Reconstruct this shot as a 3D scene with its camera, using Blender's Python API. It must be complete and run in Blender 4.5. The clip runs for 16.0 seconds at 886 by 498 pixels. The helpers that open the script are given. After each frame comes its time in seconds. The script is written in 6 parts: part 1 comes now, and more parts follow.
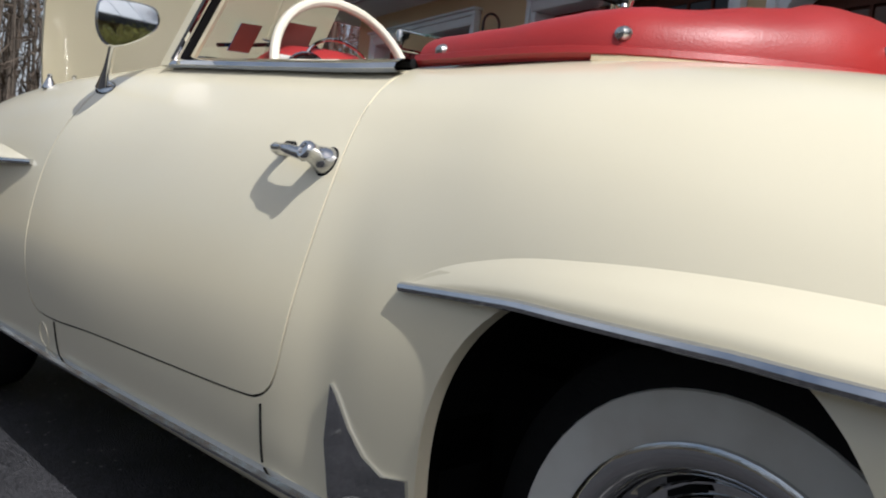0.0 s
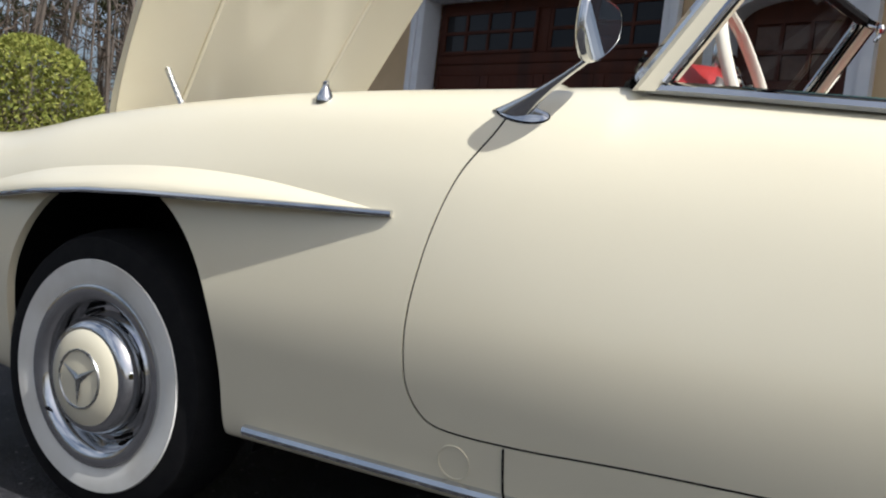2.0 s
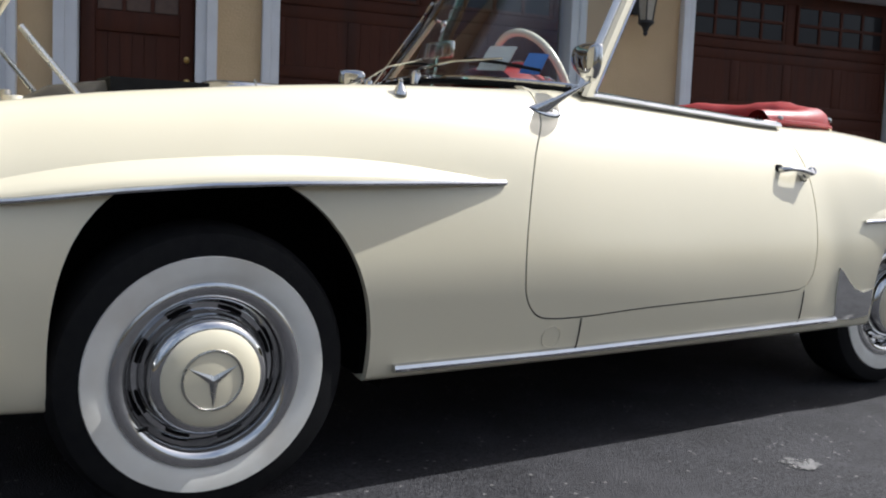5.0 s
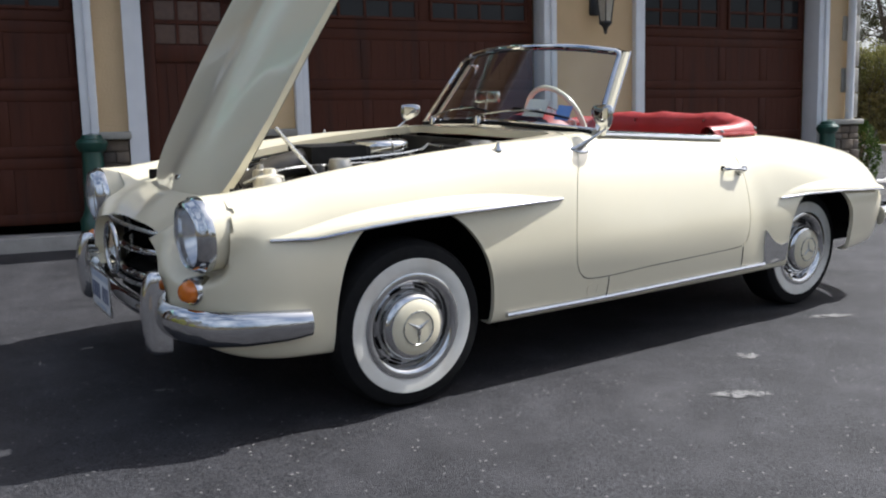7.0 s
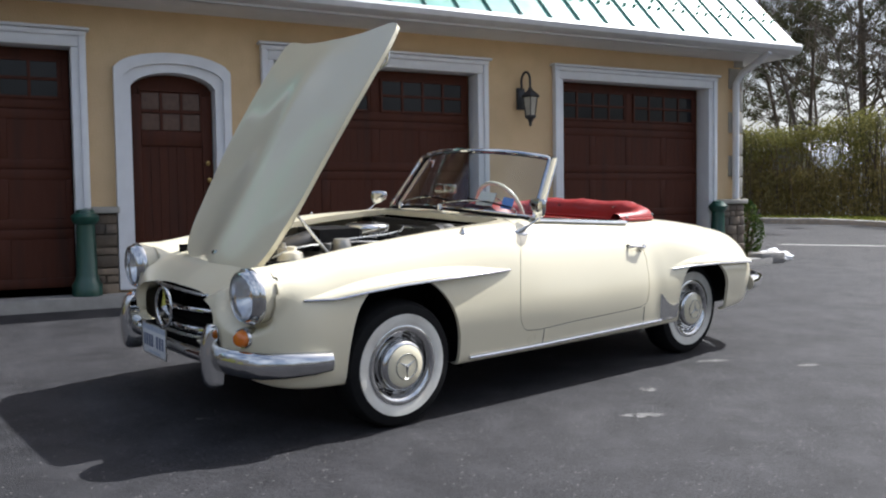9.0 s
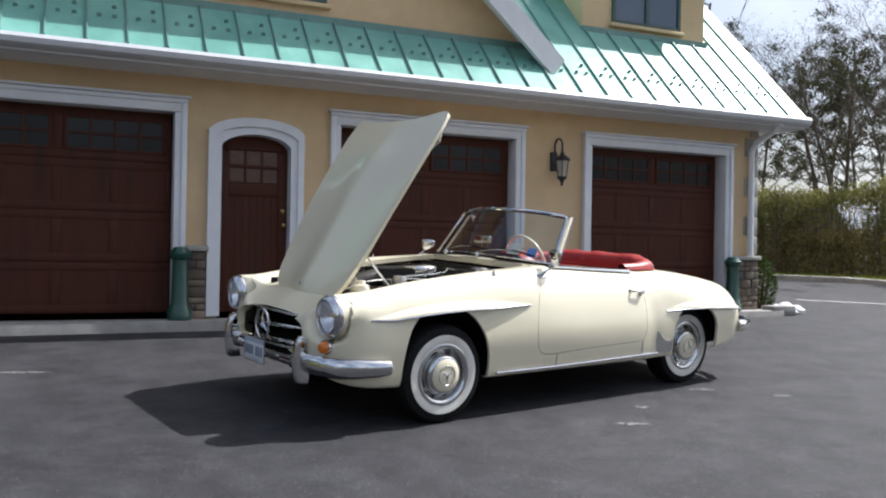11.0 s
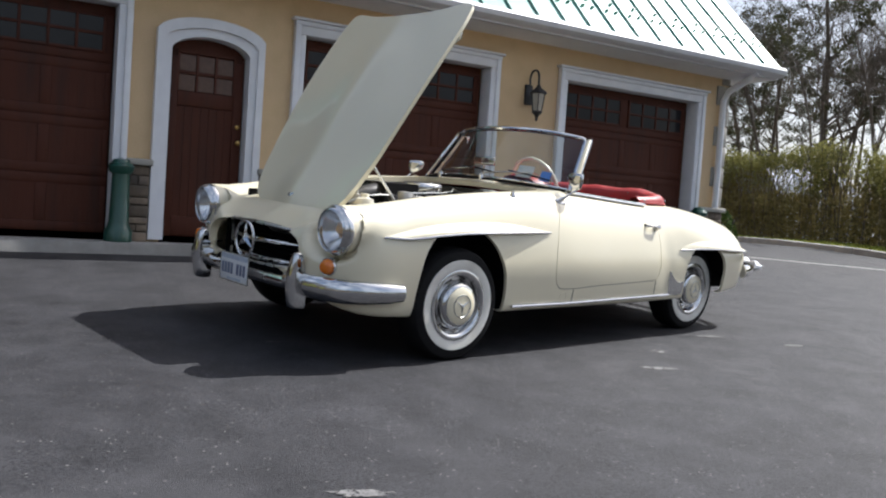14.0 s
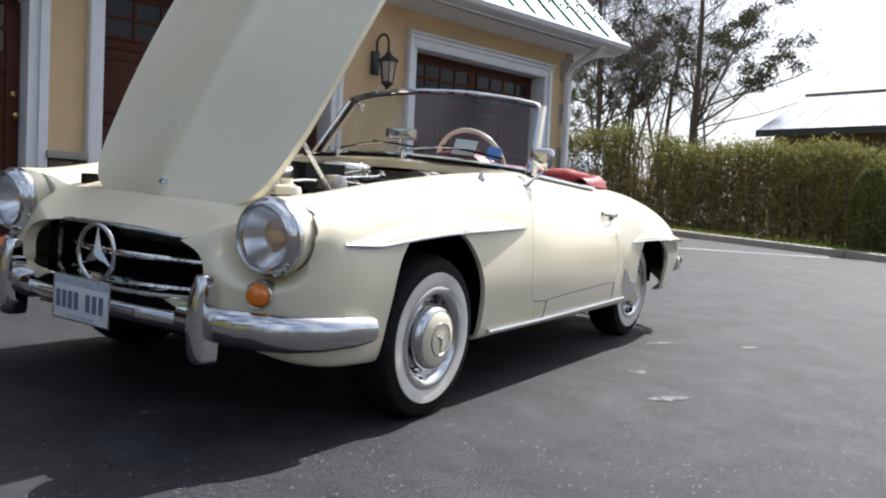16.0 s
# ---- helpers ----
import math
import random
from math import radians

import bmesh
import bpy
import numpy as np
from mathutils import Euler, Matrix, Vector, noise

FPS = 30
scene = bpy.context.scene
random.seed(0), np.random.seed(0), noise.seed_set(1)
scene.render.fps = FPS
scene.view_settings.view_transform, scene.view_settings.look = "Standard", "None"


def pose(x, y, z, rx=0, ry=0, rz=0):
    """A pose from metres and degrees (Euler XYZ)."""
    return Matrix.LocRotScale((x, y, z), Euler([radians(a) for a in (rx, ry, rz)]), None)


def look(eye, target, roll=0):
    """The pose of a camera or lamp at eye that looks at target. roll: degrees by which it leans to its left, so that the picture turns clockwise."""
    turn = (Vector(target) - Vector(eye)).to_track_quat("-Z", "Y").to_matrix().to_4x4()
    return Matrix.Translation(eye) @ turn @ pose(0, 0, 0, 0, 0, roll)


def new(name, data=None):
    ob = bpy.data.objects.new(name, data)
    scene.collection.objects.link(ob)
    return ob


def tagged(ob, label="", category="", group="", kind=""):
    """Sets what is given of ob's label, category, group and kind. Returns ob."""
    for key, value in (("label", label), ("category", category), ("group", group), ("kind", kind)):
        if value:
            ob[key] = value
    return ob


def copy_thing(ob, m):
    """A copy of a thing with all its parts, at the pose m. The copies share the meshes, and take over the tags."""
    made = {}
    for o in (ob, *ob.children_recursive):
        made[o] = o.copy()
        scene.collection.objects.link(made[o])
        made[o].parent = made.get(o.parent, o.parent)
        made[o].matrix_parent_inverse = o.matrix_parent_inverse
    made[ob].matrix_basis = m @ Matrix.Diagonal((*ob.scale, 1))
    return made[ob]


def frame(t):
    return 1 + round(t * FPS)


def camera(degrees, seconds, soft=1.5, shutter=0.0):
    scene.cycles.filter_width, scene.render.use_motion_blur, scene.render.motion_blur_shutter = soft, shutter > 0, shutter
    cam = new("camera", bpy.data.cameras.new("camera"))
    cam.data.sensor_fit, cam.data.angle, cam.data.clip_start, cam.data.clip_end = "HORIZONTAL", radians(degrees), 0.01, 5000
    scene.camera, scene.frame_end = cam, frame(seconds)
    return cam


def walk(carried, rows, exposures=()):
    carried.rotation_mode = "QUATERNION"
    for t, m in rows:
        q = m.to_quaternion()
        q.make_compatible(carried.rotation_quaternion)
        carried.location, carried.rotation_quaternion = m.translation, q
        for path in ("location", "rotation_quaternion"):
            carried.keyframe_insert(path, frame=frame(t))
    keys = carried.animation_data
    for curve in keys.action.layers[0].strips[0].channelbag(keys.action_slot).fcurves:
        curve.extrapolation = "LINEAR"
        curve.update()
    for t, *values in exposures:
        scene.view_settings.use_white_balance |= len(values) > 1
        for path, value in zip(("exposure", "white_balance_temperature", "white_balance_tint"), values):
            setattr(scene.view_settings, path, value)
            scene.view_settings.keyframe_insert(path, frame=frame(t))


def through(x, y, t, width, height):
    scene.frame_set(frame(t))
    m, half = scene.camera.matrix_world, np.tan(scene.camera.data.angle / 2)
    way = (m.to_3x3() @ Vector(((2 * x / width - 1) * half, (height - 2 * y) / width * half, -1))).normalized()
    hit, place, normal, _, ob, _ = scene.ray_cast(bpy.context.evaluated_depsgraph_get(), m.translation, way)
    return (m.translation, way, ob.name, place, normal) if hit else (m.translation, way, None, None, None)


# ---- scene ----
cam = camera(54.8, 16.0, 2.1)
PATH = [
    (0, (3.008, 0.106, 0.776), (1.245, 1.043, 0.654), 6.8),
    (0.5, (2.725, -0.159, 0.793), (0.980, 0.808, 0.652), 6.5),
    (1, (2.395, -0.343, 0.782), (0.711, 0.725, 0.624), 6.9),
    (1.5, (2.084, -0.545, 0.752), (0.532, 0.712, 0.659), 7.3),
    (2, (1.760, -0.810, 0.760), (0.386, 0.640, 0.667), 6.8),
    (2.5, (1.404, -1.031, 0.768), (0.298, 0.625, 0.583), 8.1),
    (3, (1.066, -1.259, 0.776), (0.350, 0.597, 0.571), 9.5),
    (3.5, (0.830, -1.458, 0.728), (0.338, 0.474, 0.562), 6.8),
    (4, (0.522, -1.539, 0.723), (0.445, 0.452, 0.550), 6.0),
    (4.5, (0.258, -1.658, 0.768), (0.481, 0.323, 0.616), 5.4),
    (4.7, (0.16, -1.716, 0.719), (0.591, 0.232, 0.578), 4.5),
    (6.8, (-0.894, -2.728, 1.013), (-0.194, -0.866, 0.810), -1.3),
    (7, (-0.885, -2.921, 0.983), (-0.245, -1.043, 0.733), -1.4),
    (7.5, (-1.036, -3.148, 1.052), (-0.348, -1.277, 0.885), 0.2),
    (8, (-1.235, -3.394, 1.079), (-0.426, -1.571, 0.926), -0.1),
    (8.2, (-1.297, -3.491, 1.095), (-0.488, -1.665, 0.991), -0.3),
    (10.3, (-1.722, -4.114, 1.087), (-0.861, -2.312, 0.983), -1.6),
    (10.5, (-1.702, -4.119, 1.126), (-0.864, -2.303, 1.089), -0.5),
    (11, (-2.005, -5.004, 1.083), (-1.271, -3.143, 1.093), 1.0),
    (11.5, (-2.218, -5.802, 1.052), (-1.505, -3.933, 1.057), -0.4),
    (12, (-2.236, -5.917, 1.008), (-1.504, -4.056, 0.972), -1.7),
    (12.5, (-2.041, -5.289, 1.017), (-1.373, -3.405, 0.954), -0.2),
    (13, (-1.908, -4.817, 0.959), (-1.149, -2.969, 0.867), 0.5),
    (13.5, (-2.059, -4.522, 0.928), (-1.096, -2.770, 0.892), 0.8),
    (14, (-2.269, -4.088, 0.831), (-1.343, -2.318, 0.741), 3.9),
    (14.5, (-2.365, -3.692, 0.812), (-1.327, -1.985, 0.733), 1.8),
    (15, (-2.423, -3.273, 0.770), (-1.209, -1.684, 0.718), 4.1),
    (15.5, (-2.393, -2.807, 0.773), (-1.053, -1.323, 0.720), 3.2),
    (16, (-2.213, -2.354, 0.804), (-0.841, -0.902, 0.713), 2.6),
]
walk(cam, [(t, look(eye, target, roll)) for t, eye, target, roll in PATH], [(0, -0.1, 6050, 10), (1, 0.02, 6050, 10), (2, 0.18, 6050, 10), (3.5, 0.2, 6050, 10), (4.7, 0.32, 6000, 10), (7.0, 0.6, 6000, 10), (7.5, 0.7, 6000, 10), (8.2, 0.66, 6000, 10), (10.5, 0.54, 6000, 10), (11, 0.62, 6000, 10), (12, 0.68, 6000, 10), (14, 0.57, 6050, 10), (15, 0.66, 6050, 10), (16, 0.7, 6050, 10)])

# ---- sky and sun ----
SUN = Vector((0.64, 0.052, 0.768)).normalized()
world = bpy.data.worlds.new("sky")
scene.world = world
world.use_nodes = True
wn = world.node_tree.nodes
sky = wn.new("ShaderNodeTexSky")
sky.sky_type = 'NISHITA'
sky.sun_disc = False
sky.sun_elevation = math.asin(SUN.z)
sky.sun_rotation = math.atan2(SUN.x, SUN.y)
sky.air_density, sky.dust_density, sky.ozone_density = 1.0, 5.0, 1.0
wn["Background"].inputs["Strength"].default_value = 0.105
cloud = wn.new("ShaderNodeTexNoise")
cloud.inputs["Scale"].default_value, cloud.inputs["Detail"].default_value, cloud.inputs["Roughness"].default_value = 2.6, 5, 0.55
spread = wn.new("ShaderNodeMapRange")
spread.inputs[1].default_value, spread.inputs[2].default_value, spread.inputs[3].default_value, spread.inputs[4].default_value = 0.40, 0.66, 0.0, 0.6
veil = wn.new("ShaderNodeMix")
veil.data_type = 'RGBA'
veil.inputs[7].default_value = (8.0, 8.2, 8.5, 1)
wl = world.node_tree.links
wl.new(wn.new("ShaderNodeTexCoord").outputs["Generated"], cloud.inputs["Vector"])
wl.new(cloud.outputs["Fac"], spread.inputs[0])
wl.new(spread.outputs[0], veil.inputs[0])
wl.new(sky.outputs[0], veil.inputs[6])
wl.new(veil.outputs[2], wn["Background"].inputs["Color"])
sun_data = bpy.data.lights.new("sun", 'SUN')
sun_data.energy, sun_data.angle, sun_data.color = 5.0, radians(0.5), (1.0, 0.965, 0.91)
sun = new("sun", sun_data)
sun.matrix_world = look(SUN * 60, (0, 0, 0))

# ---- materials ----
def material(name, base, rough=0.5, metal=0.0, second=None, scale=8.0, mix=0.5, bump=0.0, bump_scale=60.0, coat=0.0,
             spec=0.5, trans=0.0, third=None, big=0.6, stretch=(1, 1, 1), rough_var=0.0, ior=1.5, per_object=0.0):
    """A surface with variation at two scales, and a fine relief."""
    m = bpy.data.materials.new(name)
    m.use_nodes = True
    nt = m.node_tree
    n, l = nt.nodes, nt.links
    p = n["Principled BSDF"]
    p.inputs["Base Color"].default_value = (*base, 1)
    p.inputs["Roughness"].default_value = rough
    p.inputs["Metallic"].default_value = metal
    p.inputs["Coat Weight"].default_value = coat
    p.inputs["Coat Roughness"].default_value = 0.04
    p.inputs["Specular IOR Level"].default_value = spec
    p.inputs["Transmission Weight"].default_value = trans
    p.inputs["IOR"].default_value = ior
    coord = n.new("ShaderNodeTexCoord")
    mapping = n.new("ShaderNodeMapping")
    mapping.inputs["Scale"].default_value = stretch
    l.new(coord.outputs["Object"], mapping.inputs[0])
    if second:
        fine = n.new("ShaderNodeTexNoise")
        fine.inputs["Scale"].default_value, fine.inputs["Detail"].default_value = scale, 6
        l.new(mapping.outputs[0], fine.inputs["Vector"])
        ramp = n.new("ShaderNodeMapRange")
        ramp.inputs[1].default_value, ramp.inputs[2].default_value = 0.5 - 0.5 * mix, 0.5 + 0.5 * mix
        l.new(fine.outputs["Fac"], ramp.inputs[0])
        blend = n.new("ShaderNodeMix")
        blend.data_type = 'RGBA'
        blend.inputs[6].default_value, blend.inputs[7].default_value = (*base, 1), (*second, 1)
        l.new(ramp.outputs[0], blend.inputs[0])
        out = blend.outputs[2]
        if third:
            coarse = n.new("ShaderNodeTexNoise")
            coarse.inputs["Scale"].default_value, coarse.inputs["Detail"].default_value = big, 4
            l.new(mapping.outputs[0], coarse.inputs["Vector"])
            edge = n.new("ShaderNodeMapRange")
            edge.inputs[1].default_value, edge.inputs[2].default_value = 0.5, 0.72
            l.new(coarse.outputs["Fac"], edge.inputs[0])
            b2 = n.new("ShaderNodeMix")
            b2.data_type = 'RGBA'
            b2.inputs[7].default_value = (*third, 1)
            l.new(edge.outputs[0], b2.inputs[0])
            l.new(out, b2.inputs[6])
            out = b2.outputs[2]
        if per_object:
            info = n.new("ShaderNodeObjectInfo")
            hsv = n.new("ShaderNodeHueSaturation")
            span = n.new("ShaderNodeMapRange")
            span.inputs[3].default_value, span.inputs[4].default_value = 1 - per_object, 1 + per_object
            l.new(info.outputs["Random"], span.inputs[0])
            l.new(span.outputs[0], hsv.inputs["Value"])
            l.new(out, hsv.inputs["Color"])
            out = hsv.outputs[0]
        l.new(out, p.inputs["Base Color"])
        if rough_var:
            rr = n.new("ShaderNodeMapRange")
            rr.inputs[3].default_value, rr.inputs[4].default_value = max(0, rough - rough_var), min(1, rough + rough_var)
            l.new(fine.outputs["Fac"], rr.inputs[0])
            l.new(rr.outputs[0], p.inputs["Roughness"])
    if bump:
        grain = n.new("ShaderNodeTexNoise")
        grain.inputs["Scale"].default_value, grain.inputs["Detail"].default_value = bump_scale, 4
        l.new(mapping.outputs[0], grain.inputs["Vector"])
        b = n.new("ShaderNodeBump")
        b.inputs["Strength"].default_value, b.inputs["Distance"].default_value = 1.0, bump
        l.new(grain.outputs["Fac"], b.inputs["Height"])
        l.new(b.outputs[0], p.inputs["Normal"])
    return m


PAINT = material("cream_paint", (0.73, 0.67, 0.50), 0.30, second=(0.71, 0.648, 0.475), scale=3, coat=0.75)
CHROME = material("chrome", (0.66, 0.665, 0.67), 0.04, 1.0, second=(0.55, 0.555, 0.56), scale=14, rough_var=0.025)
STEEL = material("brushed_steel", (0.52, 0.52, 0.50), 0.28, 1.0, second=(0.42, 0.42, 0.40), scale=20, rough_var=0.1)
RUBBER = material("black_rubber", (0.007, 0.007, 0.008), 0.75, second=(0.012, 0.012, 0.012), scale=30, spec=0.12, bump=0.001, bump_scale=180)
WHITEWALL = material("whitewall_rubber", (0.72, 0.71, 0.66), 0.55, second=(0.62, 0.60, 0.54), scale=12, third=(0.55, 0.52, 0.46), big=5)
# near-black: the shade deep inside cavities is put into this colour
BLACK = material("cavity_and_shade_black", (0.005, 0.005, 0.0055), 0.9, second=(0.009, 0.009, 0.009), scale=12, spec=0.08)
ENGINE_BLACK = material("black_enamel", (0.02, 0.02, 0.021), 0.3, second=(0.05, 0.045, 0.04), scale=14)
CAST = material("cast_aluminium", (0.50, 0.49, 0.46), 0.42, 0.9, second=(0.32, 0.30, 0.27), scale=22, bump=0.001, bump_scale=120)
LEATHER = material("red_leather", (0.36, 0.022, 0.020), 0.42, second=(0.26, 0.015, 0.014), scale=9, bump=0.0004, bump_scale=300, third=(0.30, 0.02, 0.018), big=2.5)
IVORY = material("ivory_bakelite", (0.78, 0.74, 0.63), 0.25, second=(0.72, 0.67, 0.55), scale=10, coat=0.4)
CANVAS = material("tan_canvas", (0.55, 0.45, 0.30), 0.9, second=(0.46, 0.37, 0.24), scale=60, bump=0.001, bump_scale=400)
REFLECTOR = material("lamp_reflector", (0.90, 0.91, 0.93), 0.16, 1.0, second=(0.80, 0.80, 0.80), scale=8)
BULB = material("amber_bulb_glass", (0.85, 0.42, 0.10), 0.15, second=(0.9, 0.55, 0.2), scale=60)
AMBER = material("amber_lens", (0.75, 0.20, 0.01), 0.15, second=(0.6, 0.14, 0.01), scale=40, bump=0.001, bump_scale=120, coat=0.6)
RED_LENS = material("red_lens", (0.45, 0.01, 0.01), 0.15, second=(0.35, 0.01, 0.01), scale=40, coat=0.5)
MIRROR = material("mirror_glass", (0.86, 0.88, 0.88), 0.02, 1.0)
PLATE = material("plate_white", (0.74, 0.75, 0.77), 0.45, second=(0.66, 0.68, 0.71), scale=20)
PLATE_BLUE = material("plate_blue", (0.10, 0.12, 0.20), 0.45, second=(0.16, 0.19, 0.28), scale=20)
STICKER = material("sticker_blue", (0.06, 0.20, 0.62), 0.4, second=(0.08, 0.24, 0.68), scale=20)
NOTE_BACK = material("dusty_red_card", (0.34, 0.13, 0.11), 0.7, second=(0.28, 0.11, 0.09), scale=20)
PAPER = material("white_paper", (0.75, 0.75, 0.73), 0.7, second=(0.68, 0.68, 0.66), scale=20)
STUCCO = material("ochre_stucco", (0.68, 0.50, 0.295), 0.9, second=(0.60, 0.44, 0.25), scale=5, third=(0.56, 0.41, 0.25), big=0.7, bump=0.004, bump_scale=70)
TRIM = material("white_painted_trim", (0.74, 0.75, 0.77), 0.45, second=(0.66, 0.67, 0.69), scale=6, bump=0.0006, bump_scale=90)
DOOR_WOOD = material("stained_mahogany", (0.064, 0.018, 0.009), 0.6, second=(0.074, 0.024, 0.013), scale=7, stretch=(6, 6, 0.6), bump=0.0008, bump_scale=50, third=(0.045, 0.018, 0.012), big=1.2, spec=0.2)
PANE = material("dark_window_glass", (0.012, 0.012, 0.013), 0.08, second=(0.018, 0.017, 0.017), scale=3, spec=0.22)
BLUE_PANE = material("window_glass_sky", (0.035, 0.06, 0.10), 0.05, second=(0.045, 0.07, 0.11), scale=2, spec=0.9)
FRAME_GREEN = material("dark_green_frame", (0.035, 0.075, 0.06), 0.5, second=(0.05, 0.09, 0.075), scale=12)
COPPER = material("green_copper_patina", (0.155, 0.365, 0.305), 0.34, second=(0.21, 0.44, 0.375), scale=6, third=(0.125, 0.30, 0.255), big=1.4, rough_var=0.08, bump=0.0015, bump_scale=14)
COPPER_SEAM = material("copper_seam", (0.11, 0.215, 0.185), 0.38, second=(0.15, 0.27, 0.235), scale=12)
GUARD = material("weathered_copper", (0.16, 0.30, 0.25), 0.42, second=(0.22, 0.36, 0.29), scale=12)
GUTTER = material("grey_gutter_metal", (0.60, 0.61, 0.63), 0.4, second=(0.52, 0.53, 0.55), scale=8)
STONE = material("brown_fieldstone", (0.13, 0.10, 0.075), 0.85, second=(0.22, 0.17, 0.12), scale=9, third=(0.09, 0.08, 0.075), big=3, bump=0.006, bump_scale=30, per_object=0.45)
MORTAR = material("dark_mortar", (0.10, 0.085, 0.07), 0.95, second=(0.14, 0.12, 0.10), scale=20, bump=0.003, bump_scale=60)
QUOIN = material("grey_quoin_stone", (0.28, 0.27, 0.24), 0.85, second=(0.36, 0.34, 0.30), scale=8, bump=0.004, bump_scale=40, per_object=0.15)
BOLLARD = material("dark_green_cast_iron", (0.008, 0.05, 0.036), 0.35, second=(0.012, 0.065, 0.045), scale=10, coat=0.3)
IRON = material("black_lamp_iron", (0.015, 0.016, 0.018), 0.5, second=(0.03, 0.03, 0.032), scale=20)
SEEDY = material("lantern_glass", (0.35, 0.32, 0.26), 0.15, second=(0.45, 0.42, 0.36), scale=30, bump=0.002, bump_scale=70)
BRASS = material("aged_brass", (0.55, 0.38, 0.14), 0.3, 1.0, second=(0.4, 0.27, 0.1), scale=20)
ASPHALT = material("worn_asphalt", (0.0078, 0.0078, 0.0096), 0.64, second=(0.060, 0.059, 0.0635), scale=110, mix=0.34, third=(0.040, 0.039, 0.042), spec=0.22, big=1.6, bump=0.006, bump_scale=210, rough_var=0.14)


def gritted(mat, cell, share, pale, blotch):
    """Pale grit in some of the cells of a surface, and worn patches a few decimetres wide."""
    nt = mat.node_tree
    n, l = nt.nodes, nt.links
    p = n["Principled BSDF"]
    base = p.inputs["Base Color"].links[0].from_socket
    coord = next(k for k in n if k.bl_idname == "ShaderNodeTexCoord")
    patch = n.new("ShaderNodeTexNoise")
    patch.inputs["Scale"].default_value, patch.inputs["Detail"].default_value, patch.inputs["Roughness"].default_value = 3.2, 7, 0.65
    l.new(coord.outputs["Object"], patch.inputs["Vector"])
    gain = n.new("ShaderNodeMapRange")
    gain.inputs[1].default_value, gain.inputs[2].default_value, gain.inputs[3].default_value, gain.inputs[4].default_value = 0.32, 0.68, 1 - blotch, 1 + blotch
    l.new(patch.outputs["Fac"], gain.inputs[0])
    hsv = n.new("ShaderNodeHueSaturation")
    l.new(gain.outputs[0], hsv.inputs["Value"])
    l.new(base, hsv.inputs["Color"])
    cells = n.new("ShaderNodeTexVoronoi")
    cells.inputs["Scale"].default_value = 1 / cell
    l.new(coord.outputs["Object"], cells.inputs["Vector"])
    near = n.new("ShaderNodeMath")
    near.operation = 'LESS_THAN'
    near.inputs[1].default_value = 0.30
    l.new(cells.outputs["Distance"], near.inputs[0])
    split = n.new("ShaderNodeSeparateColor")
    l.new(cells.outputs["Color"], split.inputs[0])
    some = n.new("ShaderNodeMath")
    some.operation = 'LESS_THAN'
    some.inputs[1].default_value = share
    l.new(split.outputs[0], some.inputs[0])
    both = n.new("ShaderNodeMath")
    both.operation = 'MULTIPLY'
    l.new(near.outputs[0], both.inputs[0])
    l.new(some.outputs[0], both.inputs[1])
    mix = n.new("ShaderNodeMix")
    mix.data_type = 'RGBA'
    mix.inputs[7].default_value = (*pale, 1)
    l.new(both.outputs[0], mix.inputs[0])
    l.new(hsv.outputs[0], mix.inputs[6])
    l.new(mix.outputs[2], p.inputs["Base Color"])


gritted(ASPHALT, .017, .055, (0.15, 0.145, 0.14), .34)
CONCRETE = material("grey_concrete", (0.30, 0.29, 0.27), 0.9, second=(0.22, 0.21, 0.20), scale=9, third=(0.18, 0.17, 0.16), big=1.1, bump=0.003, bump_scale=60)
SCUFF = material("dried_white_scuff", (0.20, 0.195, 0.19), 0.85, second=(0.08, 0.078, 0.078), scale=34, mix=0.45, bump=0.003, bump_scale=120)
ROAD_PAINT = material("worn_white_line", (0.55, 0.55, 0.53), 0.8, second=(0.22, 0.22, 0.21), scale=18, mix=0.5)
GRATE = material("rusty_cast_iron", (0.055, 0.043, 0.034), 0.65, 0.3, second=(0.09, 0.07, 0.052), scale=14, bump=0.001, bump_scale=80)
BARK = material("grey_bark", (0.075, 0.060, 0.046), 0.9, second=(0.13, 0.105, 0.085), scale=18, stretch=(1, 1, 0.25), bump=0.01, bump_scale=20)
GRASS = material("spring_grass", (0.10, 0.14, 0.025), 0.9, second=(0.16, 0.18, 0.05), scale=30, bump=0.01, bump_scale=60)
SOIL = material("leaf_litter", (0.10, 0.075, 0.045), 0.95, second=(0.15, 0.115, 0.07), scale=5, third=(0.08, 0.09, 0.04), big=0.3, bump=0.02, bump_scale=12)
WHITE_METAL = material("white_metal_roof", (0.52, 0.55, 0.60), 0.4, second=(0.46, 0.49, 0.54), scale=4)
TIMBER = material("weathered_boards", (0.17, 0.13, 0.08), 0.85, second=(0.12, 0.09, 0.055), scale=7, stretch=(4, 4, 0.4), bump=0.002, bump_scale=40)
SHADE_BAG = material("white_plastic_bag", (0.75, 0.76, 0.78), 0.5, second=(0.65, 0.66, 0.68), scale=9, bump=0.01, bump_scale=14)


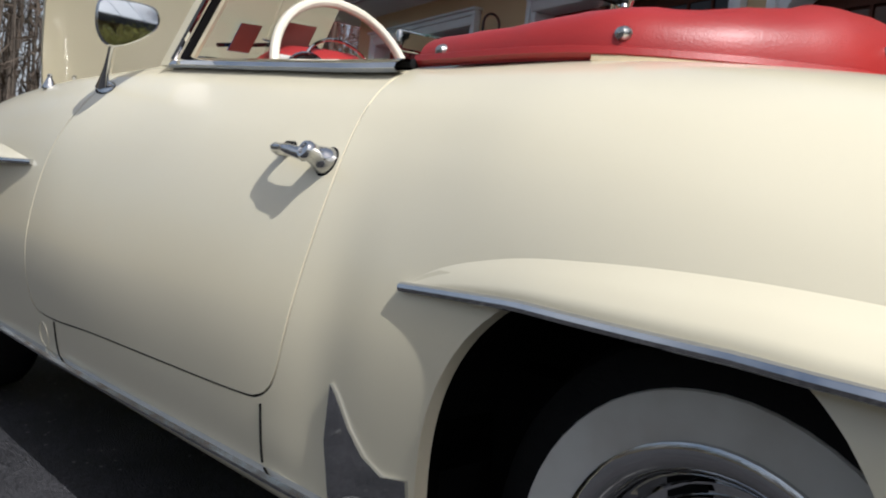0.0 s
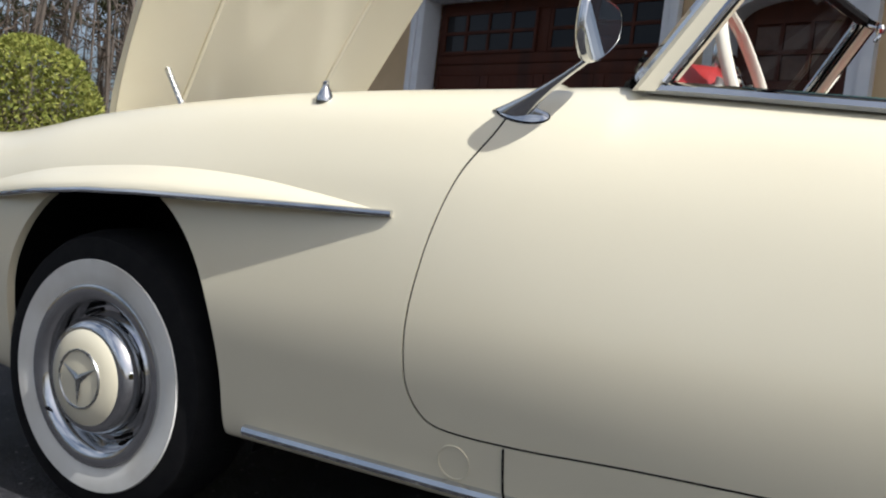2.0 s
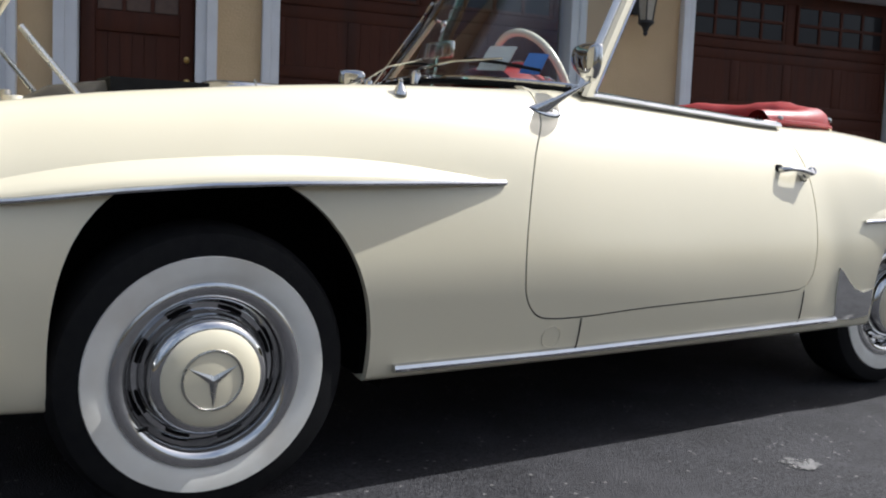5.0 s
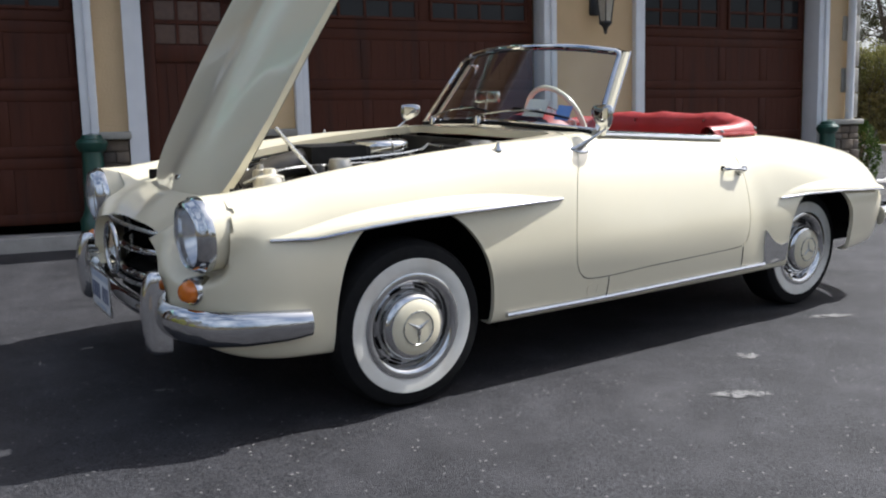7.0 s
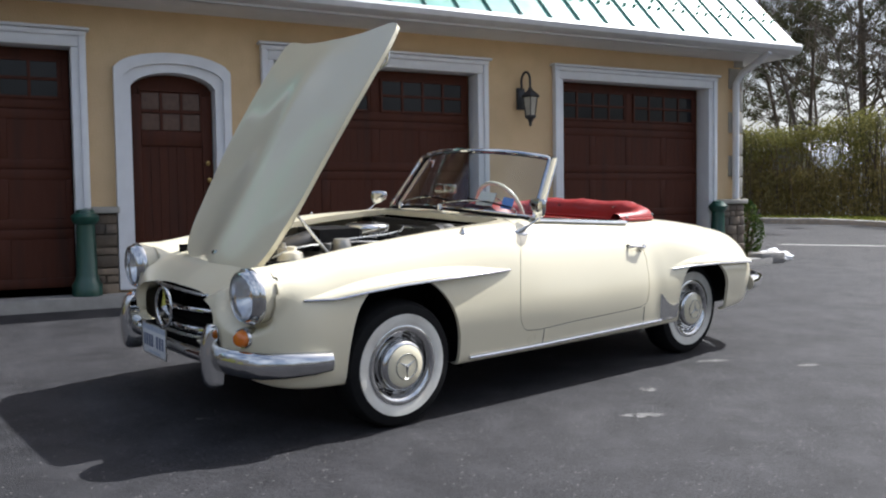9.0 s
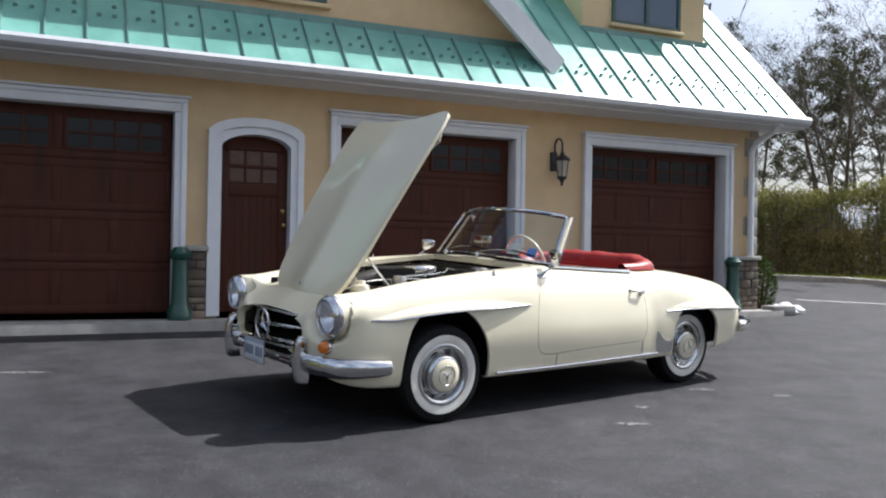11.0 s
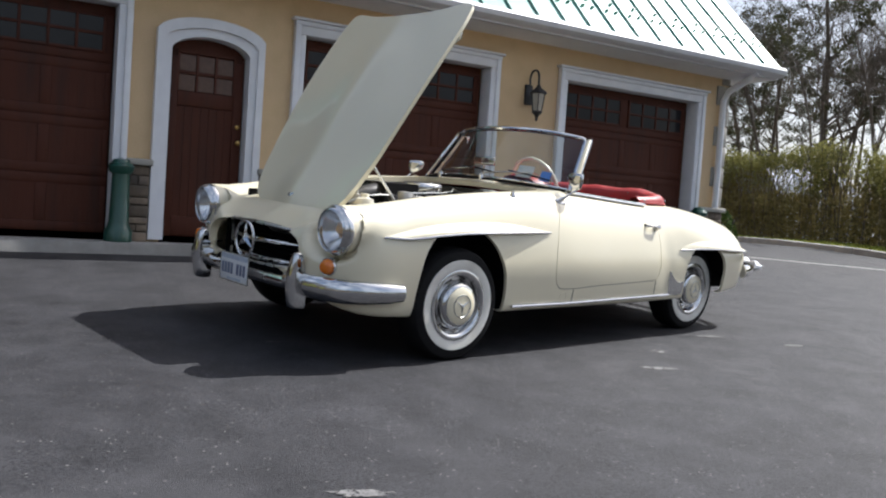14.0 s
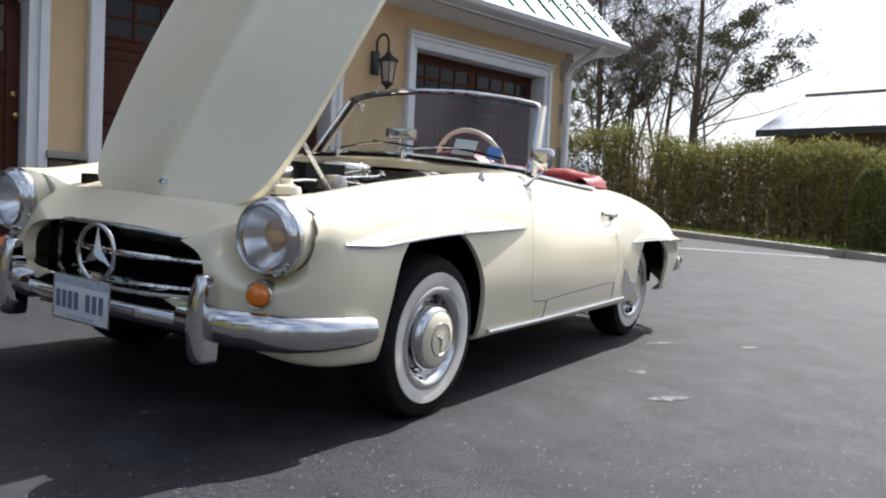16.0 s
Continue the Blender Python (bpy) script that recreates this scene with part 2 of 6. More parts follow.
def thin_glass(name, tint, frost=0.0):
    """A thin pane: clear, with the gloss of its two surfaces; frost scatters light as moulded flutes do."""
    m = bpy.data.materials.new(name)
    m.use_nodes = True
    n, l = m.node_tree.nodes, m.node_tree.links
    n.remove(n["Principled BSDF"])
    clear, gloss, mix = (n.new("ShaderNode" + k) for k in ("BsdfTransparent", "BsdfGlossy", "MixShader"))
    clear.inputs[0].default_value = (*tint, 1)
    gloss.inputs["Roughness"].default_value = 0.01
    slant, power, scale = n.new("ShaderNodeLayerWeight"), n.new("ShaderNodeMath"), n.new("ShaderNodeMath")
    slant.inputs[0].default_value = 0.5
    power.operation, scale.operation = 'POWER', 'MULTIPLY_ADD'
    power.inputs[1].default_value = 5.0
    scale.inputs[1].default_value, scale.inputs[2].default_value = 0.85, 0.08
    l.new(slant.outputs["Facing"], power.inputs[0])
    l.new(power.outputs[0], scale.inputs[0])
    l.new(scale.outputs[0], mix.inputs[0])
    base = clear.outputs[0]
    if frost:
        soft, veil = n.new("ShaderNodeBsdfDiffuse"), n.new("ShaderNodeMixShader")
        soft.inputs[0].default_value = (0.8, 0.82, 0.85, 1)
        veil.inputs[0].default_value = frost
        l.new(base, veil.inputs[1])
        l.new(soft.outputs[0], veil.inputs[2])
        base = veil.outputs[0]
    l.new(base, mix.inputs[1])
    l.new(gloss.outputs[0], mix.inputs[2])
    l.new(mix.outputs[0], n["Material Output"].inputs[0])
    return m


GLASS = thin_glass("clear_glass", (0.84, 0.88, 0.87))
LENS = thin_glass("headlamp_glass", (0.96, 0.97, 0.98), 0.12)
ENTRY_PANE = material("amber_tinted_pane", (0.09, 0.052, 0.036), 0.25, second=(0.12, 0.07, 0.05), scale=20, spec=0.3)


def leaf_material(name, a, b, thin=0.3):
    """Leaves whose colour changes from leaf to leaf; thin leaves let light through."""
    m = bpy.data.materials.new(name)
    m.use_nodes = True
    n, l = m.node_tree.nodes, m.node_tree.links
    geo = n.new("ShaderNodeNewGeometry")
    ramp = n.new("ShaderNodeMix")
    ramp.data_type = 'RGBA'
    ramp.inputs[6].default_value, ramp.inputs[7].default_value = (*a, 1), (*b, 1)
    l.new(geo.outputs["Random Per Island"], ramp.inputs[0])
    l.new(ramp.outputs[2], n["Principled BSDF"].inputs["Base Color"])
    n["Principled BSDF"].inputs["Roughness"].default_value = 0.85
    n["Principled BSDF"].inputs["Specular IOR Level"].default_value = 0.15
    through, mix = n.new("ShaderNodeBsdfTranslucent"), n.new("ShaderNodeMixShader")
    mix.inputs[0].default_value = thin
    l.new(ramp.outputs[2], through.inputs[0])
    l.new(n["Principled BSDF"].outputs[0], mix.inputs[1])
    l.new(through.outputs[0], mix.inputs[2])
    l.new(mix.outputs[0], n["Material Output"].inputs[0])
    return m


PINE = leaf_material("pine_needles", (0.040, 0.044, 0.022), (0.085, 0.084, 0.044))
HEDGE = leaf_material("olive_hedge_leaves", (0.16, 0.136, 0.056), (0.30, 0.258, 0.108))
SPRING = leaf_material("yellow_green_spring_leaves", (0.14, 0.17, 0.035), (0.36, 0.36, 0.09))
BOXWOOD = leaf_material("boxwood_leaves", (0.02, 0.045, 0.01), (0.06, 0.09, 0.02))
TWIG = leaf_material("bare_twigs", (0.06, 0.045, 0.035), (0.12, 0.095, 0.075), 0.0)
PLATE_PALE = material("plate_pale_blue", (0.34, 0.40, 0.52), 0.45, second=(0.55, 0.60, 0.66), scale=60)
UNDERGROWTH = leaf_material("dry_undergrowth", (0.10, 0.08, 0.04), (0.20, 0.17, 0.07), 0.2)


def ragged(m, scale, level):
    """Lets the ground show through a material in a fine ragged pattern."""
    n, l = m.node_tree.nodes, m.node_tree.links
    coord, grain, cut, clear, mix = (n.new("ShaderNode" + k) for k in ("TexCoord", "TexNoise", "MapRange", "BsdfTransparent", "MixShader"))
    grain.inputs["Scale"].default_value, grain.inputs["Detail"].default_value, grain.inputs["Roughness"].default_value = scale, 8, 0.75
    cut.inputs[1].default_value, cut.inputs[2].default_value = level, level + 0.10
    l.new(coord.outputs["Object"], grain.inputs["Vector"])
    l.new(grain.outputs["Fac"], cut.inputs[0])
    l.new(cut.outputs[0], mix.inputs[0])
    l.new(clear.outputs[0], mix.inputs[1])
    l.new(n["Principled BSDF"].outputs[0], mix.inputs[2])
    l.new(mix.outputs[0], n["Material Output"].inputs[0])


ragged(SCUFF, 22.0, 0.40)
ragged(ROAD_PAINT, 9.0, 0.34)

# ---- mesh tools ----
class Shape:
    """Gathers vertices and faces for one mesh."""

    def __init__(self):
        self.v, self.f = [], []

    def add(self, verts, faces):
        k = len(self.v)
        self.v += [tuple(p) for p in verts]
        self.f += [tuple(i + k for i in f) for f in faces]
        return self

    def box(self, lo, hi, r=0.0):
        if r <= 0:
            x, y, z = zip(lo, hi)
            self.add([(x[i], y[j], z[k]) for i in (0, 1) for j in (0, 1) for k in (0, 1)],
                     [(0, 1, 3, 2), (4, 6, 7, 5), (0, 4, 5, 1), (2, 3, 7, 6), (0, 2, 6, 4), (1, 5, 7, 3)])
            return self
        bm = bmesh.new()
        bmesh.ops.create_cube(bm, size=1.0)
        for w in bm.verts:
            w.co = Vector([(a + b) / 2 + (b - a) * c for a, b, c in zip(lo, hi, w.co)])
        r = min(r, 0.45 * min(b - a for a, b in zip(lo, hi)))
        bmesh.ops.bevel(bm, geom=bm.edges[:], offset=r, segments=2, affect='EDGES', profile=0.5)
        bm.verts.index_update()
        self.add([w.co for w in bm.verts], [[w.index for w in f.verts] for f in bm.faces])
        bm.free()
        return self

    def lathe(self, profile, axis='z', centre=(0, 0, 0), n=32, arc=None):
        """Rows of (radius, height) turned round an axis."""
        a0, a1 = arc or (0, 2 * math.pi)
        full = arc is None
        m = n if full else n + 1
        verts = []
        for r, h in profile:
            for k in range(m):
                a = a0 + (a1 - a0) * k / n
                c, s = r * math.cos(a), r * math.sin(a)
                p = {'z': (c, s, h), 'y': (s, h, c), 'x': (h, c, s)}[axis]
                verts.append([p[i] + centre[i] for i in range(3)])
        faces = []
        for i in range(len(profile) - 1):
            for k in range(n):
                j = (k + 1) % m
                faces.append((i * m + k, i * m + j, (i + 1) * m + j, (i + 1) * m + k))
        return self.add(verts, faces)

    def tube(self, pts, radius, n=8, closed=False, flat=None):
        """A round rod along points; radius may be one number or one for each point."""
        pts = [Vector([float(c) for c in p]) for p in pts]
        rs = radius if isinstance(radius, (list, tuple)) else [radius] * len(pts)
        m, verts, faces, side = len(pts), [], [], None
        for i, p in enumerate(pts):
            a = pts[(i - 1) % m] if closed or i else p
            b = pts[(i + 1) % m] if closed or i < m - 1 else p
            d = (b - a).normalized() if (b - a).length > 1e-9 else Vector((0, 0, 1))
            if side is None:
                side = d.orthogonal().normalized()
            side = (side - d * side.dot(d)).normalized()
            up = d.cross(side)
            for k in range(n):
                t = 2 * math.pi * k / n
                verts.append(p + float(rs[i]) * (math.cos(t) * side + math.sin(t) * up))
        for i in range(m if closed else m - 1):
            for k in range(n):
                j, q = (k + 1) % n, (i + 1) % m
                faces.append((i * n + k, i * n + j, q * n + j, q * n + k))
        if not closed:
            faces += [tuple(range(n - 1, -1, -1)), tuple((m - 1) * n + k for k in range(n))]
        return self.add(verts, faces)

    def prism(self, poly, lo, hi, axis='y'):
        """A flat outline made thick along an axis; poly holds the other two coordinates in order."""
        n = len(poly)
        put = {'y': lambda a, b, h: (a, h, b), 'x': lambda a, b, h: (h, a, b), 'z': lambda a, b, h: (a, b, h)}[axis]
        verts = [put(a, b, h) for h in (lo, hi) for a, b in poly]
        faces = [tuple(range(n)), tuple(range(2 * n - 1, n - 1, -1))]
        faces += [(i, (i + 1) % n, n + (i + 1) % n, n + i) for i in range(n)]
        return self.add(verts, faces)

    def grid(self, rows):
        n = len(rows[0])
        verts = [p for row in rows for p in row]
        return self.add(verts, [(i * n + k, i * n + k + 1, (i + 1) * n + k + 1, (i + 1) * n + k)
                                for i in range(len(rows) - 1) for k in range(n - 1)])

    def moved(self, m):
        self.v = [tuple(m @ Vector(p)) for p in self.v]
        return self


def mesh_of(name, shape, mat, smooth=35.0, fix=True):
    me = bpy.data.meshes.new(name)
    me.from_pydata(shape.v, [], shape.f)
    if fix:
        bm = bmesh.new()
        bm.from_mesh(me)
        bmesh.ops.recalc_face_normals(bm, faces=bm.faces)
        bm.to_mesh(me)
        bm.free()
    if smooth:
        me.polygons.foreach_set("use_smooth", [True] * len(me.polygons))
        me.set_sharp_from_angle(angle=radians(smooth))
    me.materials.append(mat)
    me.update()
    return me


def part(name, shape, mat, parent=None, label="", smooth=35.0, fix=True):
    """One mesh object, under a thing or a part if there is one."""
    ob = new(name, mesh_of(name, shape, mat, smooth, fix))
    ob.parent = parent
    return tagged(ob, label) if label else ob


def thing(name, label, category, group="", at=None, kind=""):
    """An empty at the base of a thing, to hold its parts."""
    ob = new(name)
    ob.empty_display_size = 0.1
    if at is not None:
        ob.matrix_basis = at
    return tagged(ob, label, category, group, kind)


def curve(knots, values, x):
    """Smooth interpolation through rows of values."""
    k, v = np.asarray(knots, float), np.asarray(values, float)
    x = np.atleast_1d(np.asarray(x, float)).clip(k[0], k[-1])
    d = np.gradient(v, k, axis=0)
    i = np.clip(np.searchsorted(k, x, side="right") - 1, 0, len(k) - 2)
    h = k[i + 1] - k[i]
    t = (x - k[i]) / h
    sh = (-1,) + (1,) * (v.ndim - 1)
    t, h = t.reshape(sh), h.reshape(sh)
    return ((2 * t**3 - 3 * t**2 + 1) * v[i] + (t**3 - 2 * t**2 + t) * h * d[i]
            + (-2 * t**3 + 3 * t**2) * v[i + 1] + (t**3 - t**2) * h * d[i + 1])


def ground_z(x, y):
    """The drive rises gently towards the garage and levels out beyond."""
    return 0.002 + 0.0026 * max(-16, min(18, x)) + 0.0572 * max(-10.0, min(9.0, y))

# ---- ground ----
def sheet(xs, ys, lift=0.0):
    s = Shape()
    return s.grid([[(x, y, ground_z(x, y) + lift) for x in xs] for y in ys])


ys_near = [-2600, -900, -300, -100, -40, -20, -10, -5, 0, 3, 4.75, 7, 9, 12, 20, 40, 100, 300, 900, 2600]
ground = tagged(part("ground", sheet([-2600, -900, -300, -100, -40, -20, -16, -8, 0, 8, 13.9, 18, 30, 60, 150, 400, 1000, 2600], ys_near, -0.05), SOIL, smooth=0),
                "brown leaf litter and soil round the drive", "ground", kind="structure")
tagged(part("road", sheet([-13.5, -8, -4, 0, 4, 8, 13.9], [-30, -20, -10, -5, 0, 4.72, 9, 20, 34]), ASPHALT, smooth=0),
               "dark grey worn asphalt driveway with pale stains", "driveway", kind="structure")
verge = tagged(part("grass", sheet([14.1, 16, 18], [-30, -20, -10, -5, 0, 5, 9, 20, 34], 0.09), GRASS, smooth=0),
               "strip of spring grass behind the kerb", "grass", kind="stuff")
s = Shape()
for a in range(-30, 34, 2):
    z0, z1 = ground_z(14, a), ground_z(14, a + 2)
    s.add([(13.88, a, z0 - .05), (13.9, a, z0 + .12), (14.0, a, z0 + .14), (14.12, a, z0 + .13), (14.12, a, z0 - .05)]
          + [(13.88, a + 1.98, z1 - .05), (13.9, a + 1.98, z1 + .12), (14.0, a + 1.98, z1 + .14), (14.12, a + 1.98, z1 + .13), (14.12, a + 1.98, z1 - .05)],
          [(0, 1, 6, 5), (1, 2, 7, 6), (2, 3, 8, 7), (3, 4, 9, 8), (0, 4, 3, 2, 1), (5, 6, 7, 8, 9)])
tagged(part("kerb", s, CONCRETE), "grey concrete kerb along the grass strip", "kerb", kind="structure")


def blotch(cx, cy, rx, ry, turn, seed, mat, name, label, lift=0.004, n=72):
    """A ragged flat stain on the drive."""
    rng = random.Random(seed)
    pts, a0 = [], radians(turn)
    for k in range(n):
        a = 2 * math.pi * k / n
        r = 0.75 + 0.35 * noise.noise((2.2 * math.cos(a) + seed, 2.2 * math.sin(a), 0)) + 0.3 * noise.noise((7 * math.cos(a), 7 * math.sin(a) + seed, 1))
        u, w = rx * r * math.cos(a), ry * r * math.sin(a)
        x, y = cx + u * math.cos(a0) - w * math.sin(a0), cy + u * math.sin(a0) + w * math.cos(a0)
        pts.append((x, y, ground_z(x, y) + lift))
    q = Shape().add(pts + [(cx, cy, ground_z(cx, cy) + lift)], [(k, (k + 1) % n, n) for k in range(n)])
    return tagged(part(name, q, mat, smooth=0), label, "stain", "stains on the drive", "stuff")


for k, (bx, by, rx, ry) in enumerate([(1.21, -.27, .15, .05), (2.39, .53, .14, .045), (1.55, .12, .07, .05), (-.885, .55, .05, .02), (-.80, .50, .03, .015),
                                      (3.3, -1.2, .2, .05), (-3.2, 2.6, .3, .06), (-2.6, 2.2, .25, .05), (-3.4, -.4, .15, .05), (-1.2, -1.6, .12, .04), (2.9, .2, .12, .035)]):
    blotch(bx, by, rx, ry, -16 + 9 * (k % 3), k, SCUFF, "stain", "dried whitish scuff on the asphalt")

# parking line
s = Shape()
s.add([(9.0, 6.45, ground_z(9, 6.45) + .005), (9.05, 6.32, ground_z(9, 6.3) + .005), (13.2, 3.9, ground_z(13, 3.9) + .005), (13.3, 4.03, ground_z(13, 4) + .005)], [(0, 1, 2, 3)])
tagged(part("parking_line", s, ROAD_PAINT, smooth=0), "worn white painted line on the asphalt", "line", kind="structure")

# manhole
mx, my = -0.36, -2.37
tilt = Matrix.Translation((mx, my, ground_z(mx, my))) @ Matrix.Rotation(math.atan(0.0572), 4, 'X')
manhole = thing("manhole_cover", "round rusty cast iron manhole cover with a waffle grid", "manhole cover", at=tilt)
part("ring", Shape().lathe([(.33, -.03), (.33, .004), (.305, .006), (.295, .002), (.295, -.03)], n=40), GRATE, manhole)
part("lid", Shape().lathe([(.293, -.03), (.293, .0), (.0, .0)], n=40), GRATE, manhole)
for k in range(-13, 14):
    h = math.sqrt(max(0, .28**2 - (k * .02)**2))
    part("grid_bar", Shape().box((k * .02 - .005, -h, -.001), (k * .02 + .005, h, .005)), GRATE, manhole, smooth=0)
    part("grid_bar", Shape().box((-h, k * .02 - .005, -.001), (h, k * .02 + .005, .0045)), GRATE, manhole, smooth=0)

# ---- garage building ----
WY, X0, X1 = 5.24, -7.75, 7.75
# the building stands a little askew to the drive
GARAGE_AT = Matrix.Translation((-.24, -.79, 0)) @ Matrix.Rotation(.043, 4, 'Z') @ Matrix.Diagonal((.9186, 1, 1, 1))


def by_garage(x, y, z, turn=0.0):
    """A pose beside the garage, given along its front."""
    p = GARAGE_AT @ Vector((x, y, z))
    return pose(p.x, p.y, p.z, 0, 0, 2.5 + turn)


BASE = 0.40


def wall_with_openings(lo, hi, z0, z1, y0, y1, openings):
    """A wall along x as one outline, notched by its openings (x0, x1, ztop)."""
    poly = [(lo, z1), (lo, z0)]
    for a, b, top in sorted(openings):
        poly += [(a, z0), (a, top), (b, top), (b, z0)]
    return Shape().prism(poly + [(hi, z0), (hi, z1)], y0, y1)


DOORS = [(-7.06, -4.64), (-3.41, -0.97), (1.00, 3.46), (4.68, 7.10)]
DTOP = 2.52
ARCH = (-0.44, 0.38)
garage = thing("garage_building", "ochre stucco garage building with a green copper roof and brown doors", "building", at=GARAGE_AT)
wall = part("wall", wall_with_openings(X0, X1, 0.0, 3.06, WY, WY + .35, [(a - .03, b + .03, DTOP + .03) for a, b in DOORS] + [(ARCH[0] - .03, ARCH[1] + .03, 2.38)]), STUCCO, garage, smooth=0)
for lo, hi in (((X0, WY + .35, 0), (X0 + .35, 13.6, 3.06)), ((X1 - .35, WY + .35, 0), (X1, 13.6, 3.06)), ((X0, 13.6, 0), (X1, 13.95, 3.06))):
    part("side_wall", Shape().box(lo, hi), STUCCO, garage, smooth=0)
part("interior", Shape().box((X0 + .4, WY + .6, .3), (X1 - .4, WY + .7, 3.0)), BLACK, garage, smooth=0)
# gable ends above the side walls
for gx in (X0, X1 - .35):
    part("gable_end", Shape().prism([(WY, 3.06), (13.95, 3.06), (9.6, 7.42)], gx, gx + .35, 'x'), STUCCO, garage, smooth=0)
# apron step
part("apron", Shape().box((X0 - .2, WY - .30, -.2), (.68, WY + .02, .345), 0.02), CONCRETE, garage)
part("apron", Shape().box((.69, WY - .30, -.2), (X1 + .3, WY + .02, .36), 0.02), CONCRETE, garage)


def garage_door(a, b):
    """A panelled wooden overhead door with two rows of small panes at the top."""
    d = part("garage_door", Shape().box((a + .01, WY + .17, BASE + .0), (b - .01, WY + .21, DTOP)), DOOR_WOOD, garage, "dark stained wooden overhead garage door with small panes", smooth=0)
    w, rows, gap = b - a, 4, .012
    h = (DTOP - BASE) / rows
    for r in range(rows):
        z0, z1 = BASE + r * h, BASE + (r + 1) * h
        sec = part("door_section", Shape().box((a + .02, WY + .166, z0 + .003), (b - .02, WY + .174, z1 - .003)), DOOR_WOOD, d, smooth=0)
        for v0, v1 in ((z0 + .006, z0 + .09), (z1 - .09, z1 - .006)):
            part("rail", Shape().box((a + .02, WY + .157, v0), (b - .02, WY + .170, v1), .004), DOOR_WOOD, sec)
        for k in range(5):
            cx = a + .02 + (w - .04) * k / 4
            part("stile", Shape().box((max(a + .02, cx - .05), WY + .158, z0 + .09), (min(b - .02, cx + .05), WY + .169, z1 - .09), .003), DOOR_WOOD, sec)
        if r < rows - 1:
            for k in range(4):
                c0, c1 = a + .02 + (w - .04) * k / 4 + .055, a + .02 + (w - .04) * (k + 1) / 4 - .055
                for j in range(6):
                    u = c0 + (c1 - c0) * j / 6
                    part("plank", Shape().box((u + .0006, WY + .1605, z0 + .092), (u + (c1 - c0) / 6 - .0006, WY + .168, z1 - .092)), DOOR_WOOD, sec, smooth=0)
    z0, z1 = BASE + 3 * h + .10, BASE + 4 * h - .10
    for g0, g1 in ((a + .10, a + w / 2 - .08), (a + w / 2 + .08, b - .10)):
        for i in range(4):
            for j in range(2):
                u0, u1 = g0 + (g1 - g0) * i / 4, g0 + (g1 - g0) * (i + 1) / 4
                v0, v1 = z0 + (z1 - z0) * j / 2, z0 + (z1 - z0) * (j + 1) / 2
                part("pane", Shape().box((u0 + .012, WY + .155, v0 + .012), (u1 - .012, WY + .16, v1 - .012)), PANE, d, smooth=0)
        for i in range(5):
            u = g0 + (g1 - g0) * i / 4
            part("muntin", Shape().box((u - .014, WY + .142, z0 - .01), (u + .014, WY + .172, z1 + .01), .004), DOOR_WOOD, d)
        for j in range(3):
            v = z0 + (z1 - z0) * j / 2
            part("muntin", Shape().box((g0 - .01, WY + .143, v - .014), (g1 + .01, WY + .171, v + .014), .004), DOOR_WOOD, d)
    # surround: jambs, head with stepped cornice
    sur = part("door_surround", Shape().box((a - .11, WY - .055, DTOP), (b + .11, WY + .17, DTOP + .12), .006), TRIM, d, "white painted moulded door surround")
    for u, sgn in ((a, -1), (b, 1)):
        part("jamb", Shape().box((min(u, u + sgn * .10), WY - .05, BASE - .03), (max(u, u + sgn * .10), WY + .17, DTOP - .002), .006), TRIM, sur)
        part("moulding", Shape().box((min(u + sgn * .07, u + sgn * .135), WY - .075, BASE - .03), (max(u + sgn * .07, u + sgn * .135), WY + .0, DTOP + .10), .01), TRIM, sur)
    part("moulding", Shape().box((a - .14, WY - .08, DTOP + .09), (b + .14, WY + .0, DTOP + .135), .01), TRIM, sur)
    part("cornice", Shape().box((a - .17, WY - .11, DTOP + .137), (b + .17, WY + .0, DTOP + .165), .012), TRIM, sur)


for a, b in DOORS:
    garage_door(a, b)


def arch_z(u, half, spring, rise):
    return spring + rise * math.sqrt(max(0.0, 1 - (u / half) ** 2)) if rise else spring


# arched entry door
ac, ah = sum(ARCH) / 2, (ARCH[1] - ARCH[0]) / 2
outline = [(ac - ah, BASE)] + [(ac + u * ah, arch_z(u * ah, ah * 1.02, 2.17, .17)) for u in np.linspace(-1, 1, 17)] + [(ac + ah, BASE)]
entry = part("entry_door", Shape().prism(outline, WY + .13, WY + .18), DOOR_WOOD, garage, "dark stained arched wooden entry door with six panes", smooth=0)
for lo, hi in (((ac - ah + .01, BASE + .01), (ac - ah + .11, 2.15)), ((ac + ah - .11, BASE + .01), (ac + ah - .01, 2.15))):
    part("stile", Shape().box((lo[0], WY + .10, lo[1]), (hi[0], WY + .135, hi[1]), .006), DOOR_WOOD, entry)
for v0, v1 in ((BASE + .01, BASE + .2), (1.68, 1.82)):
    part("rail", Shape().box((ac - ah + .112, WY + .10, v0), (ac + ah - .112, WY + .135, v1), .006), DOOR_WOOD, entry)
for j in range(7):
    u = ac - ah + .11 + (2 * ah - .22) * j / 7
    part("plank", Shape().box((u + .002, WY + .118, BASE + .2), (u + (2 * ah - .22) / 7 - .002, WY + .135, 1.68)), DOOR_WOOD, entry, smooth=0)
for j in range(4):
    u = ac - ah + .11 + (2 * ah - .22) * j / 3
    part("muntin", Shape().box((u - .013, WY + .105, 1.822), (u + .013, WY + .135, 2.22)), DOOR_WOOD, entry, smooth=0)
for v in (2.0, 2.2):
    part("muntin", Shape().box((ac - ah + .112, WY + .104, v - .013), (ac + ah - .112, WY + .134, v + .013)), DOOR_WOOD, entry, smooth=0)
